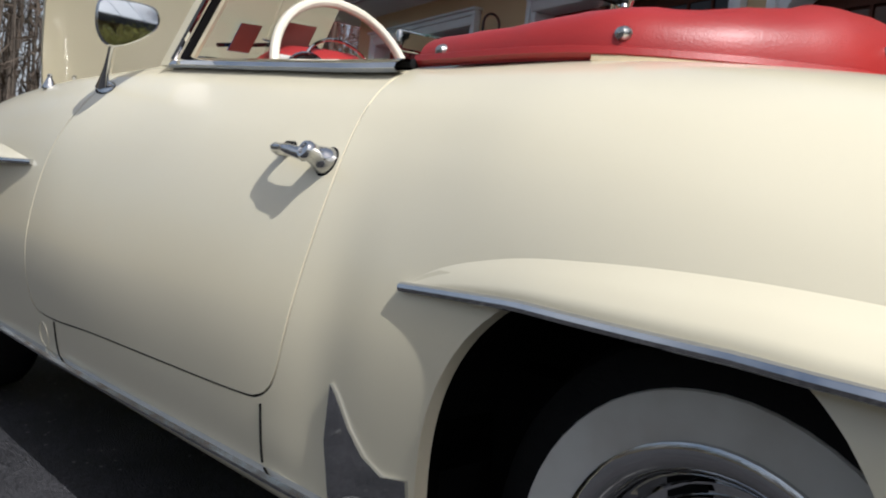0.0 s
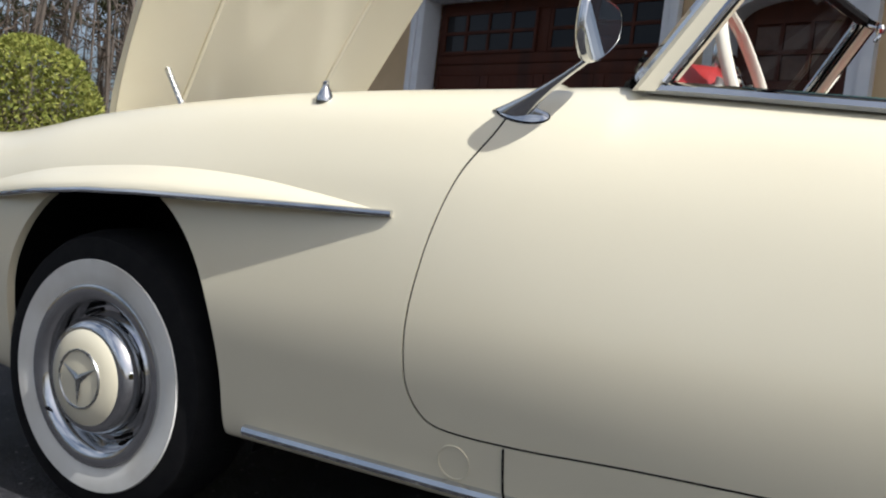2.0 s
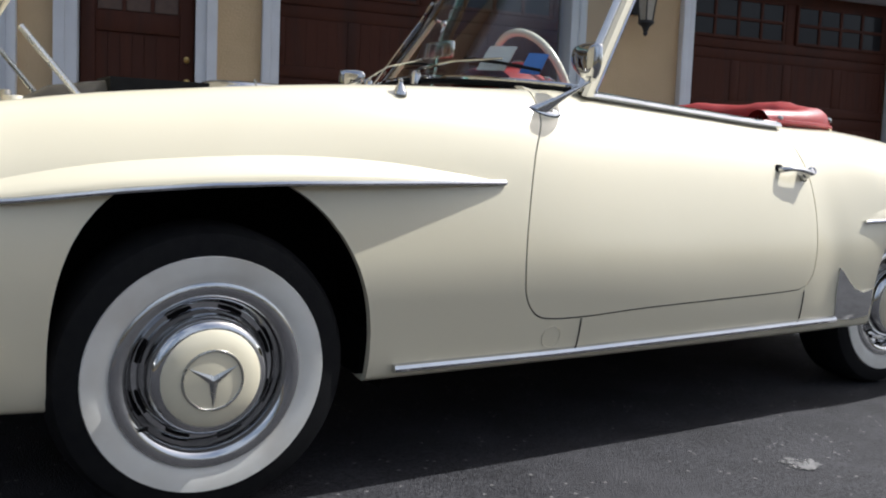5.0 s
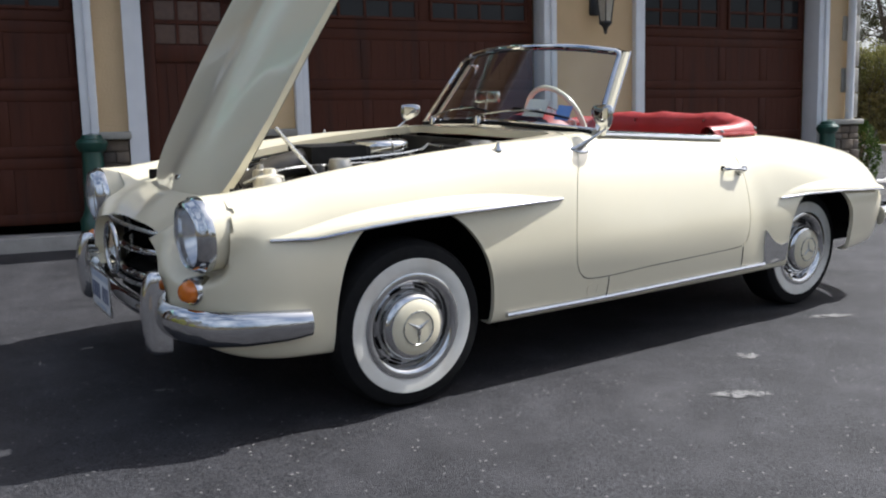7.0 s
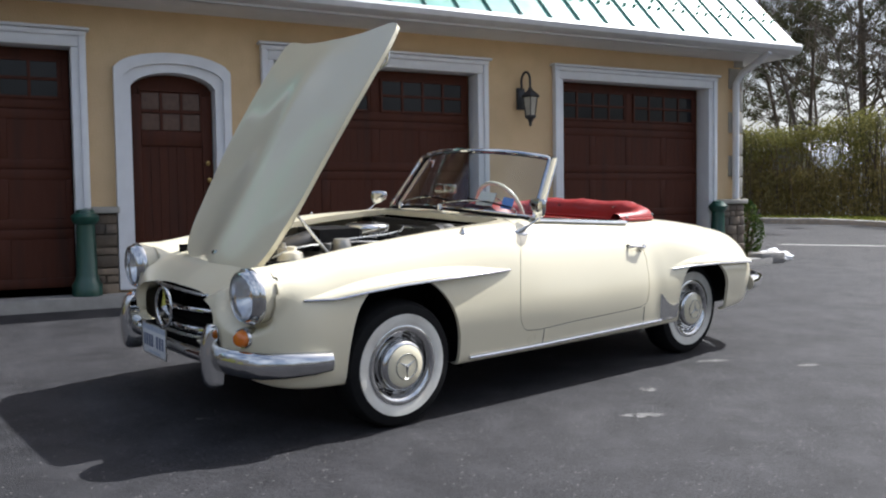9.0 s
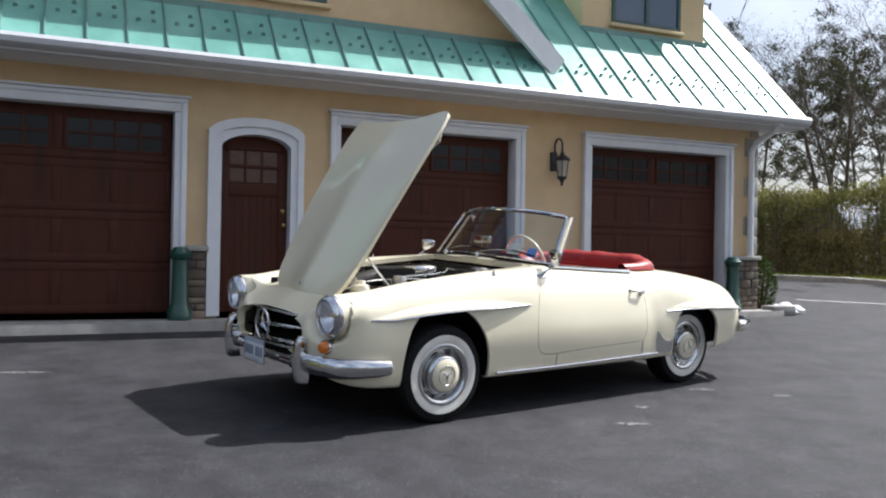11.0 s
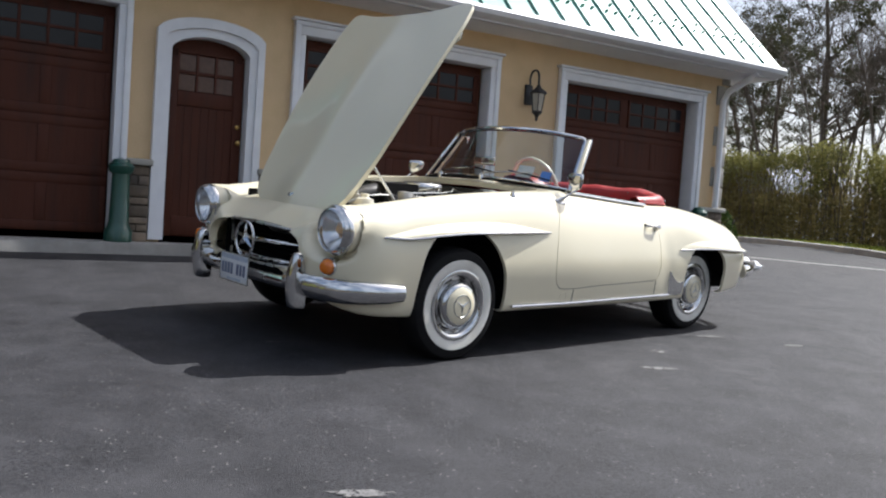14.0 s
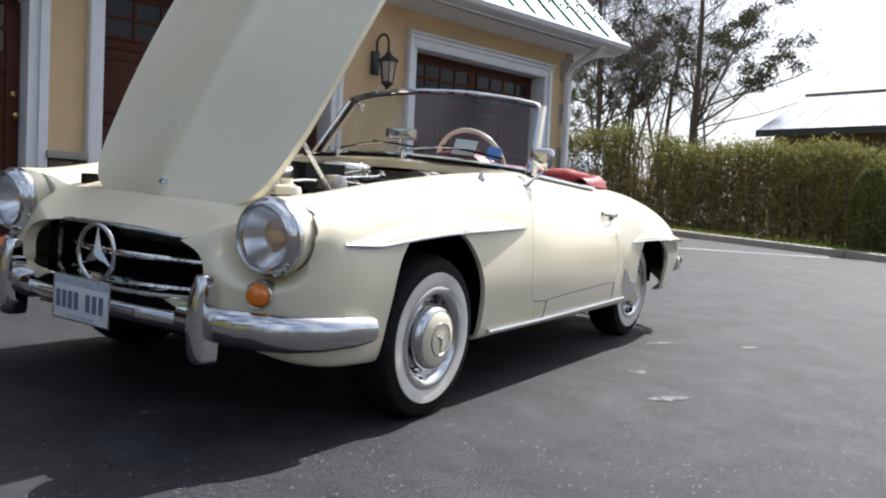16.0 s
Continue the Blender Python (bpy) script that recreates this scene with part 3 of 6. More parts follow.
for i in range(3):
    for j in range(2):
        u0 = ac - ah + .11 + (2 * ah - .22) * i / 3
        part("pane", Shape().box((u0 + .016, WY + .12, 1.83 + j * .19), (u0 + (2 * ah - .22) / 3 - .016, WY + .126, 1.98 + j * .19)), ENTRY_PANE, entry, smooth=0)
q = Shape().lathe([(0, -.06), (.02, -.055), (.027, -.04), (.02, -.02), (.012, 0), (.012, .03)], 'y', (ac + ah - .06, WY + .08, 1.36), 14)
part("knob", q, BRASS, entry, "aged brass door knob")
part("deadbolt", Shape().lathe([(0, -.02), (.022, -.015), (.024, .02)], 'y', (ac + ah - .06, WY + .09, 1.52), 14), BRASS, entry)
# arched surround, two steps
for w, y0, top in ((.10, WY - .05, .0), (.155, WY - .08, .0)):
    inn = [(ac + u * (ah + (.0 if w == .10 else .08)), arch_z(u * ah, ah * 1.02, 2.17 + (.0 if w == .10 else .08), .17)) for u in np.linspace(-1, 1, 25)]
    inn = [(inn[0][0], BASE - .03)] + inn + [(inn[-1][0], BASE - .03)]
    out = [(ac + u * (ah + w), arch_z(u * ah, ah * 1.02, 2.17 + w, .19)) for u in np.linspace(-1, 1, 25)]
    out = [(out[0][0], BASE - .03)] + out + [(out[-1][0], BASE - .03)]
    q, n = Shape(), len(inn)
    verts = [(x, y, z) for y in (y0, WY + .13) for ring in (inn, out) for x, z in ring]
    faces = []
    for i in range(n - 1):
        faces += [(i, i + 1, n + i + 1, n + i), (2 * n + i, 3 * n + i, 3 * n + i + 1, 2 * n + i + 1), (n + i, n + i + 1, 3 * n + i + 1, 3 * n + i), (i, 2 * n + i, 2 * n + i + 1, i + 1)]
    faces += [(0, n, 3 * n, 2 * n), (n - 1, 3 * n - 1, 4 * n - 1, 2 * n - 1)]
    part("arch_surround", q.add(verts, faces), TRIM, entry, "white painted arched door surround")

# stone plinth panels between the openings
rng = random.Random(4)
for a, b in ((X0, -7.20), (-4.50, -3.57), (-.82, -.60), (.54, .84), (3.62, 4.52), (7.26, X1)):
    pl = part("stone_plinth", Shape().box((a, WY - .05, BASE - .1), (b, WY - .002, 1.06)), MORTAR, garage, "brown fieldstone plinth with a flat cap", smooth=0)
    part("plinth_cap", Shape().box((a - .02, WY - .12, 1.06), (b + .02, WY - .002, 1.12), .012), QUOIN, pl)
    z = BASE - .06
    while z < 1.05:
        hgt = min(rng.uniform(.06, .12), 1.055 - z)
        if hgt < .03:
            break
        x = a
        while x < b - .01:
            w = min(rng.uniform(.10, .24), b - x)
            w = b - x if b - x - w < .06 else w
            part("stone", Shape().box((x + .004, WY - .06 - rng.uniform(.005, .03), z + .004), (x + w - .004, WY - .045, z + hgt - .004), .012), STONE, pl)
            x += w
        z += hgt
# corner quoins
z, k = 1.13, 0
while z < 2.9:
    wq = .34 if k % 2 else .24
    part("quoin", Shape().box((X1 - wq + .1, WY - .02, z + .006), (X1 + .025, WY + .5, min(z + .27, 2.95)), .012), QUOIN, garage)
    z, k = z + .28, k + 1

# roof: 45 degree standing-seam copper, eaves forward of the wall
EY, EZ2, RY, RZ = 4.70, 3.06, 9.6, 7.96
slope = (RZ - EZ2) / (RY - EY)


def roof_z(y):
    return EZ2 + (y - EY) * slope


RX0, RX1 = X0 - .45, X1 + .42
roof = part("roof", Shape().add([(RX0, EY, EZ2), (RX1, EY, EZ2), (RX1, RY, RZ), (RX0, RY, RZ), (RX1, 14.5, EZ2), (RX0, 14.5, EZ2),
                                 (RX0, EY, EZ2 - .10), (RX1, EY, EZ2 - .10), (RX1, RY, RZ - .14), (RX0, RY, RZ - .14), (RX1, 14.5, EZ2 - .1), (RX0, 14.5, EZ2 - .1)],
                                [(0, 1, 2, 3), (3, 2, 4, 5), (6, 9, 8, 7), (9, 11, 10, 8), (0, 6, 7, 1), (1, 7, 8, 2), (2, 8, 10, 4), (0, 3, 9, 6), (3, 5, 11, 9), (5, 4, 10, 11)]),
            COPPER, garage, "green patina standing-seam copper roof", smooth=0)
SEAM = 0.405
nrm = Vector((0, -slope, 1)).normalized()


def seam(x, y0, y1, parent):
    q = Shape()
    a, b = Vector((x, y0, roof_z(y0))), Vector((x, y1, roof_z(y1)))
    w, hgt = .010, .027
    vs = [p + Vector((dx, 0, 0)) + nrm * up for p in (a, b) for dx, up in ((-w, -.005), (w, -.005), (w * .7, hgt), (-w * .7, hgt))]
    q.add(vs, [(0, 1, 5, 4), (1, 2, 6, 5), (2, 3, 7, 6), (3, 0, 4, 7), (0, 3, 2, 1), (4, 5, 6, 7)])
    return part("seam", q, COPPER_SEAM, parent, smooth=0)


GX0, GX1, GC = -3.25, 4.0, 0.38
x = RX0 + .2
while x < RX1:
    top = 9.55
    if GX0 < x < GX1:
        top = 5.36
    if 4.95 < x < 7.25:
        top = 5.86
    seam(x, EY + .005, top, roof)
    x += SEAM
# snow guards, two rows
for row, yy in ((0, 5.02), (1, 5.14)):
    x = RX0 + .2
    while x < RX1:
        for off in (.12, .28):
            if row == 1 and off < .2:
                continue
            p = Vector((x + off, yy, roof_z(yy)))
            q = Shape().add([p + Vector((dx, 0, 0)) + nrm * up + Vector((0, 1, slope)).normalized() * al
                             for dx, up, al in ((-.024, 0, 0), (.024, 0, 0), (.021, .038, .0), (-.021, .038, .0), (-.024, 0, .012), (.024, 0, .012), (.021, .038, .012), (-.021, .038, .012))],
                            [(0, 1, 2, 3), (7, 6, 5, 4), (0, 4, 5, 1), (1, 5, 6, 2), (2, 6, 7, 3), (3, 7, 4, 0)])
            part("snow_guard", q, GUARD, roof, smooth=0)
        x += SEAM
# soffit, fascia, gutter
part("soffit", Shape().box((RX0 + .02, EY + .02, 2.90), (RX1 - .02, WY + .3, 2.935)), TRIM, roof, smooth=0)
q = Shape()
prof = [(-.02, .0), (-.10, .0), (-.125, -.04), (-.11, -.09), (-.05, -.125), (.0, -.125), (.0, -.115), (-.045, -.115), (-.1, -.085), (-.112, -.04), (-.095, -.01), (-.02, -.01)]
q.prism([(EY + a + .02, EZ2 + b - .012) for a, b in prof], RX0, RX1, 'x')
part("gutter", q, GUTTER, roof, "grey metal half-round gutter")
part("fascia", Shape().box((RX0 + .01, EY + .025, 2.90), (RX1 - .01, EY + .06, 3.02)), TRIM, roof, smooth=0)
# downspout at the right corner
q = Shape().tube([(7.62, EY - .03, 2.94), (7.62, EY + .1, 2.85), (7.60, WY - .15, 2.72), (7.58, WY - .07, 2.60), (7.58, WY - .07, 1.1)], .045, 12)
part("downspout", q, TRIM, garage, "white painted metal downspout")

# cross gable over the middle doors
GY, GP = 5.36, 6.15
part("gable_wall", Shape().prism([(GX0 + .25, roof_z(GY) - .3), (GX1 - .25, roof_z(GY) - .3), (GX1 - .25, 3.75), (GC, GP), (GX0 + .25, 3.75)], GY, GY + .3), STUCCO, garage, smooth=0)
for sgn, ex in ((-1, GX0), (1, GX1)):
    ez = 3.45
    d = Vector((GC - ex, 0, GP + .25 - ez)).normalized()
    up = Vector((-d.z * (1 if d.x > 0 else -1), 0, abs(d.x)))
    a, b = Vector((ex, 0, ez)), Vector((GC, 0, GP + .25))
    q = Shape()
    vs = [Vector((p.x, y, p.z)) + up * t for y in (5.02, 9.6) for p in (a, b) for t in (0, .06)]
    q.add(vs, [(0, 2, 3, 1), (4, 5, 7, 6), (0, 1, 5, 4), (2, 6, 7, 3), (1, 3, 7, 5), (0, 4, 6, 2)])
    part("gable_roof", q, COPPER, garage, smooth=0)
    q = Shape()
    vs = [Vector((p.x, y, p.z)) + up * t for y in (4.96, 5.03) for p in (a, b) for t in (-.20, .075)]
    q.add(vs, [(0, 2, 3, 1), (4, 5, 7, 6), (0, 1, 5, 4), (2, 6, 7, 3), (1, 3, 7, 5), (0, 4, 6, 2)])
    part("bargeboard", q, TRIM, garage, "white painted bargeboard", smooth=0)
    q = Shape()
    vs = [Vector((p.x, y, p.z)) + up * t for y in (5.03, GY) for p in (a, b) for t in (-.03, -.002)]
    q.add(vs, [(0, 2, 3, 1), (4, 5, 7, 6), (0, 1, 5, 4), (2, 6, 7, 3), (1, 3, 7, 5), (0, 4, 6, 2)])
    part("gable_soffit", q, TRIM, garage, smooth=0)
part("flashing", Shape().box((GX0 + .3, GY - .05, roof_z(GY) - .05), (GX1 - .3, GY + .02, roof_z(GY) + .035)), COPPER_SEAM, garage, smooth=0)


def window(a, b, z0, z1, y, parent, mullion=True):
    w = part("window", Shape().box((a, y - .035, z0), (b, y + .03, z0 + .05)), FRAME_GREEN, parent, "dark green framed casement window", smooth=0)
    part("frame", Shape().box((a, y - .035, z1 - .05), (b, y + .03, z1)), FRAME_GREEN, w, smooth=0)
    for u0, u1 in ((a, a + .05), ((a + b) / 2 - .03, (a + b) / 2 + .03), (b - .05, b)):
        part("frame", Shape().box((u0, y - .034, z0 + .05), (u1, y + .03, z1 - .05)), FRAME_GREEN, w, smooth=0)
    for u0, u1 in ((a + .05, (a + b) / 2 - .03), ((a + b) / 2 + .03, b - .05)):
        part("pane", Shape().box((u0, y - .01, z0 + .05), (u1, y - .004, z1 - .05)), BLUE_PANE, w, smooth=0)
        if mullion:
            part("glazing_bar", Shape().box((u0, y - .022, z0 + .78), (u1, y - .004, z0 + .80)), FRAME_GREEN, w, smooth=0)
    part("window_sill", Shape().box((a - .05, y - .07, z0 - .05), (b + .05, y + .02, z0), .008), STUCCO, w)
    return w


window(-.46, .83, 3.90, 5.15, GY, garage)
# dormer
DY, DX0, DX1 = 5.86, 4.95, 7.25
dz = roof_z(DY)
dormer = part("dormer", Shape().box((DX0, DY, dz - .2), (DX1, DY + 3.0, 5.45)), STUCCO, garage, "ochre stucco dormer with a dark framed window", smooth=0)
part("dormer_gable", Shape().prism([(DX0, 5.45), (DX1, 5.45), ((DX0 + DX1) / 2, 6.3)], DY, DY + .3), STUCCO, dormer, smooth=0)
for sgn in (-1, 1):
    ex = (DX0 - .2) if sgn < 0 else (DX1 + .2)
    cxx = (DX0 + DX1) / 2
    vs = [Vector((p[0], y, p[1] + t)) for y in (DY - .3, 9.4) for p in ((ex, 5.32), (cxx, 6.45)) for t in (0, .08)]
    part("dormer_roof", Shape().add(vs, [(0, 2, 3, 1), (4, 5, 7, 6), (0, 1, 5, 4), (2, 6, 7, 3), (1, 3, 7, 5), (0, 4, 6, 2)]), COPPER, dormer, smooth=0)
part("flashing", Shape().box((DX0 - .03, DY - .05, dz - .06), (DX1 + .03, DY + .02, dz + .03)), COPPER_SEAM, dormer, smooth=0)
window(5.47, 6.76, dz + .13, dz + 1.20, DY, dormer)


# wall lanterns
def lantern(x, z):
    at = by_garage(x, WY - .02, z)
    L = thing("wall_lantern", "black iron wall lantern with seeded glass on the stucco wall", "wall lamp", "wall lanterns", at)
    part("back_plate", Shape().box((-.05, -.02, -.02), (.05, .02, .22), .012), IRON, L)
    arc = [(0, -.02, .20)] + [(0, -.11 + .09 * math.cos(a), .28 + .10 * math.sin(a)) for a in np.linspace(-.4, 3.3, 14)] + [(0, -.20, .20)]
    part("bracket", Shape().tube(arc, .013, 8), IRON, L)
    c = (0, -.20, 0)
    part("cap", Shape().lathe([(0, .22), (.02, .20), (.035, .17), (.10, .12), (.115, .10), (.10, .095), (0, .095)], 'z', c, 6), IRON, L, smooth=0)
    body = part("lantern_glass", Shape().lathe([(.085, .095), (.055, -.11)], 'z', c, 6), SEEDY, L, smooth=0)
    q = Shape()
    for k in range(6):
        a = math.pi * k / 3
        q.tube([(.088 * math.cos(a), -.20 + .088 * math.sin(a), .10), (.057 * math.cos(a), -.20 + .057 * math.sin(a), -.115)], .006, 5)
    part("cage", q, IRON, L)
    part("base", Shape().lathe([(.062, -.105), (.062, -.125), (.03, -.15), (.015, -.19), (.02, -.205), (0, -.225)], 'z', c, 12), IRON, L)
    return L


lantern(4.07, 2.17)
lantern(-4.05, 2.17)

# green bollards in front of the plinths
for bx in (-3.66, -.90, 7.14):
    by = WY - .32
    zb = .345
    B = thing("bollard", "dark green cast iron bollard on the concrete apron", "bollard", "bollards", by_garage(bx, by + .15, zb))
    part("post", Shape().lathe([(.125, 0), (.125, .10), (.105, .13), (.088, .18), (.078, .62), (.085, .63)], n=20), BOLLARD, B)
    part("cap", Shape().lathe([(.085, .62), (.11, .65), (.118, .69), (.10, .715), (.085, .72), (.07, .75), (0, .765)], n=20), BOLLARD, B)

# ---- the car: x forward, y to its left, z up, from the ground midway between the front wheels ----
BROAD = 1.12
ROUND = Matrix.Diagonal((1, 1 / BROAD, 1, 1))
CX = Vector((-0.9673, -0.2530, -0.0170))
CY = Vector((0.2536, -0.9658, -0.0546))
CN = CX.cross(CY).normalized()
CAR_AT = Matrix(((CX.x, CY.x * BROAD, CN.x, -0.2308), (CX.y, CY.y * BROAD, CN.y, 0.9001), (CX.z, CY.z * BROAD, CN.z, 0.0504), (0, 0, 0, 1)))
car = thing("convertible_car", "cream classic two-seat convertible with its hood raised and red leather trim", "car", at=CAR_AT)

# sections of the body: station x, then (y, z) of crease lines from the centre line down to the sill
STATIONS = [
    # x      centre  valley        crown         shoulder      widest        lower         sill
    (-3.42, .760, (.40, .750), (.560, .735), (.665, .66), (.720, .55), (.700, .42), (.66, .345)),
    (-3.10, .800, (.40, .795), (.575, .795), (.700, .70), (.765, .56), (.750, .40), (.72, .325)),
    (-2.80, .862, (.40, .858), (.590, .850), (.718, .74), (.788, .57), (.777, .39), (.76, .305)),
    (-2.45, .918, (.40, .915), (.600, .895), (.726, .78), (.790, .58), (.788, .38), (.775, .285)),
    (-2.27, .936, (.41, .930), (.600, .908), (.718, .79), (.777, .58), (.780, .38), (.77, .280)),
    (-2.10, .946, (.42, .939), (.600, .913), (.704, .79), (.768, .58), (.776, .38), (.76, .275)),
    (-2.00, .948, (.43, .939), (.601, .914), (.701, .79), (.762, .575), (.771, .38), (.757, .272)),
    (-1.90, .950, (.44, .940), (.602, .916), (.704, .79), (.768, .57), (.774, .38), (.755, .270)),
    (-1.50, .965, (.45, .955), (.608, .934), (.712, .80), (.776, .57), (.778, .38), (.755, .268)),
    (-1.10, 1.000, (.45, .985), (.612, .955), (.718, .81), (.782, .57), (.780, .38), (.755, .266)),
    (-0.80, .980, (.47, .965), (.640, .950), (.735, .81), (.784, .57), (.778, .38), (.755, .266)),
    (-0.40, .945, (.47, .930), (.648, .938), (.742, .80), (.784, .56), (.776, .38), (.755, .266)),
    (0.00, .895, (.46, .880), (.642, .905), (.742, .78), (.782, .56), (.772, .38), (.750, .262)),
    (0.30, .842, (.44, .828), (.626, .868), (.732, .76), (.775, .55), (.762, .37), (.735, .262)),
    (0.50, .800, (.42, .775), (.605, .828), (.720, .73), (.765, .54), (.750, .36), (.715, .268)),
    (0.80, .700, (.36, .680), (.545, .720), (.675, .64), (.735, .52), (.715, .38), (.680, .300)),
]
ST_X = [r[0] for r in STATIONS]
WIDE = 1.0385
ST_P = np.array([[(0, r[1]), *r[2:], (r[7][0] - .05, r[7][1] - .004)] for r in STATIONS]) * (WIDE, 1)
SEGS = [14, 14, 14, 20, 16, 8, 3]
V_AT = np.concatenate([[0]] + [np.linspace(k, k + 1, n + 1)[1:] for k, n in enumerate(SEGS)])


def squeeze(x):
    """How far the section has drawn in towards the rounded nose and tail."""
    f = np.clip((x - .40) / .385, 0, 1)
    b = np.clip((-x - 2.98) / .42, 0, 1)
    return (1 - f**2.5) ** .47 * (1 - b**2.4) ** .5


def sections(xs, swell=True):
    net = curve(ST_X, ST_P, xs)
    out = np.empty((len(xs), len(V_AT), 3))
    for i, x in enumerate(xs):
        yz = curve(np.arange(net.shape[1]), net[i], V_AT)
        s = float(squeeze(np.array(x)))
        mid = .535 if x > -1 else .56
        out[i, :, 0], out[i, :, 1], out[i, :, 2] = x, yz[:, 0] * (.12 + .88 * s if s > 0 else 0), mid + (yz[:, 1] - mid) * s
    if not swell:
        return out
    # the wing swells round the headlight
    x, y, z = out[..., 0], out[..., 1], out[..., 2]
    s = np.clip((x - .22) / .30, 0, 1)
    reach = .1255 * s * s * (3 - 2 * s)
    dy, dz = y - .62, z - .698
    r = np.maximum(np.hypot(dy, dz), 1e-4)
    grown = (r ** 8 + reach ** 8) ** .125
    w = np.clip((1.45 * reach - r) / (.45 * reach + 1e-6), 0, 1)
    out[..., 0] = np.where(x > .585, x - (x - .585) * w * w * (3 - 2 * w), x)
    out[..., 1], out[..., 2] = .62 + dy * grown / r, .698 + dz * grown / r
    out[:, 0, 1] = 0
    return out


XS = np.concatenate([-3.40 + .42 * (1 - np.cos(np.linspace(0, math.pi / 2, 30))), np.linspace(-2.97, .42, 232), .42 + .362 * np.sin(np.linspace(0, math.pi / 2, 44))[1:]])
NET = sections(XS)
NU, NV = NET.shape[:2]


def side_y(x, z):
    """Half width of the body at a height, below the crown."""
    sec = sections(np.array([x]))[0]
    k = int(np.argmax(sec[15:45, 2])) + 15
    return float(np.interp(-z, -sec[k:-4, 2], sec[k:-4, 1]))


def top_z(x, y):
    sec = sections(np.array([x]))[0]
    k = int(np.argmax(sec[:, 1]))
    return float(np.interp(abs(y), sec[:k, 1], sec[:k, 2]))


def polygon_distance(px, py, poly):
    """Signed distance to a closed outline, negative inside."""
    best, inside = np.full(px.shape, 1e9), np.zeros(px.shape, bool)
    for (ax, ay), (bx, by) in zip(poly, poly[1:] + poly[:1]):
        ex, ey = bx - ax, by - ay
        t = np.clip(((px - ax) * ex + (py - ay) * ey) / (ex * ex + ey * ey + 1e-12), 0, 1)
        best = np.minimum(best, np.hypot(px - ax - t * ex, py - ay - t * ey))
        if abs(ey) > 1e-12:
            cross = ((ay > py) != (by > py)) & (px < ax + (py - ay) * ex / ey)
            inside ^= cross
    return np.where(inside, -best, best)


def rounded(points, n=8):
    """A closed outline smoothed through its points."""
    p = np.array(points, float)
    m = len(p)
    ext = np.vstack([p[-2:], p, p[:3]])
    t = np.arange(len(ext))
    return [tuple(q) for q in curve(t, ext, np.linspace(2, 2 + m, m * n + 1)[:-1])]


ARCH_F = (-0.03, .337, .33, .415, 2.6, .55)
ARCH_R = (-2.495, .275, .36, .305, 2.4, 0)


def arch_distance(x, z, a):
    cx, w, z0, h, n, back = a
    u, v = (x - cx) / w, np.maximum(z - z0, 0) / h
    n = np.where(u < 0, n - back, n)
    r = (np.abs(u) ** n + v ** n) ** (1 / n)
    return (r - 1) * np.where(np.abs(u) > v, w, h)


DOOR_LINE = rounded([(-.90, .965), (-.868, .88), (-.826, .80), (-.798, .70), (-.780, .58), (-.780, .49), (-.792, .436), (-.825, .396), (-.875, .383), (-1.0, .383), (-1.2, .394),
             (-1.55, .404), (-1.79, .412), (-1.855, .420), (-1.893, .449), (-1.911, .51), (-1.922, .60), (-1.9275, .70), (-1.924, .78), (-1.908, .87), (-1.887, .965), (-1.8, 1.02), (-1.4, 1.03), (-1.0, 1.02)], 6)
HOOD_LINE = [(a, b * WIDE) for a, b in rounded([(.520, 0), (.516, .22), (.496, .32), (.448, .385), (.34, .432), (.10, .475), (-.30, .508), (-.64, .520), (-.82, .515), (-.925, .47), (-.885, .25), (-.868, 0), (-.885, -.25), (-.925, -.47), (-.82, -.515), (-.64, -.520), (-.30, -.508), (.10, -.475), (.34, -.432), (.448, -.385), (.496, -.32), (.516, -.22)], 5)]
COCKPIT = [(a, b * WIDE) for a, b in rounded([(-1.02, 0), (-1.05, .42), (-1.12, .575), (-1.5, .585), (-1.9, .575), (-2.12, .53), (-2.26, .38), (-2.32, 0), (-2.26, -.38), (-2.12, -.53), (-1.9, -.575), (-1.5, -.585), (-1.12, -.575), (-1.05, -.42)], 5)]
GRILLE = rounded([(0, .668), (.22, .660), (.37, .636), (.435, .585), (.44, .50), (.41, .452), (0, .445), (-.41, .452), (-.44, .50), (-.435, .585), (-.37, .636), (-.22, .660)], 4)

flat = NET.reshape(-1, 3).copy()
du = np.gradient(NET, axis=0).reshape(-1, 3)
dv = np.gradient(NET, axis=1).reshape(-1, 3)
vi = np.tile(np.arange(NV), NU)
QUADS = np.array([(i * NV + k, i * NV + k + 1, (i + 1) * NV + k + 1, (i + 1) * NV + k) for i in range(NU - 1) for k in range(NV - 1)])
x_, y_, z_ = NET.reshape(-1, 3).T
UP, LOW = np.cumsum(SEGS)[1] + 8, np.cumsum(SEGS)[1]
ZONES = {
    "arch_f": (arch_distance(x_, z_, ARCH_F), (0, 2), vi > LOW + 14),
    "arch_r": (arch_distance(x_, z_, ARCH_R), (0, 2), vi > LOW + 14),
    "door": (polygon_distance(x_, z_, DOOR_LINE), (0, 2), vi > LOW - 4),
    "hood": (polygon_distance(x_, y_, HOOD_LINE), (0, 1), vi < UP),
    "cockpit": (polygon_distance(x_, y_, COCKPIT), (0, 1), vi < UP),
    "grille": (polygon_distance(y_, z_, GRILLE), (1, 2), x_ > .60),
}
owner = np.zeros(len(QUADS), int)
plain = sections(XS, False).reshape(-1, 3)
owner[(np.hypot(plain[:, 1] - .62, plain[:, 2] - .698)[QUADS] < .072).all(1) & (x_[QUADS] > .36).all(1)] = -1
names = ["body"] + list(ZONES)
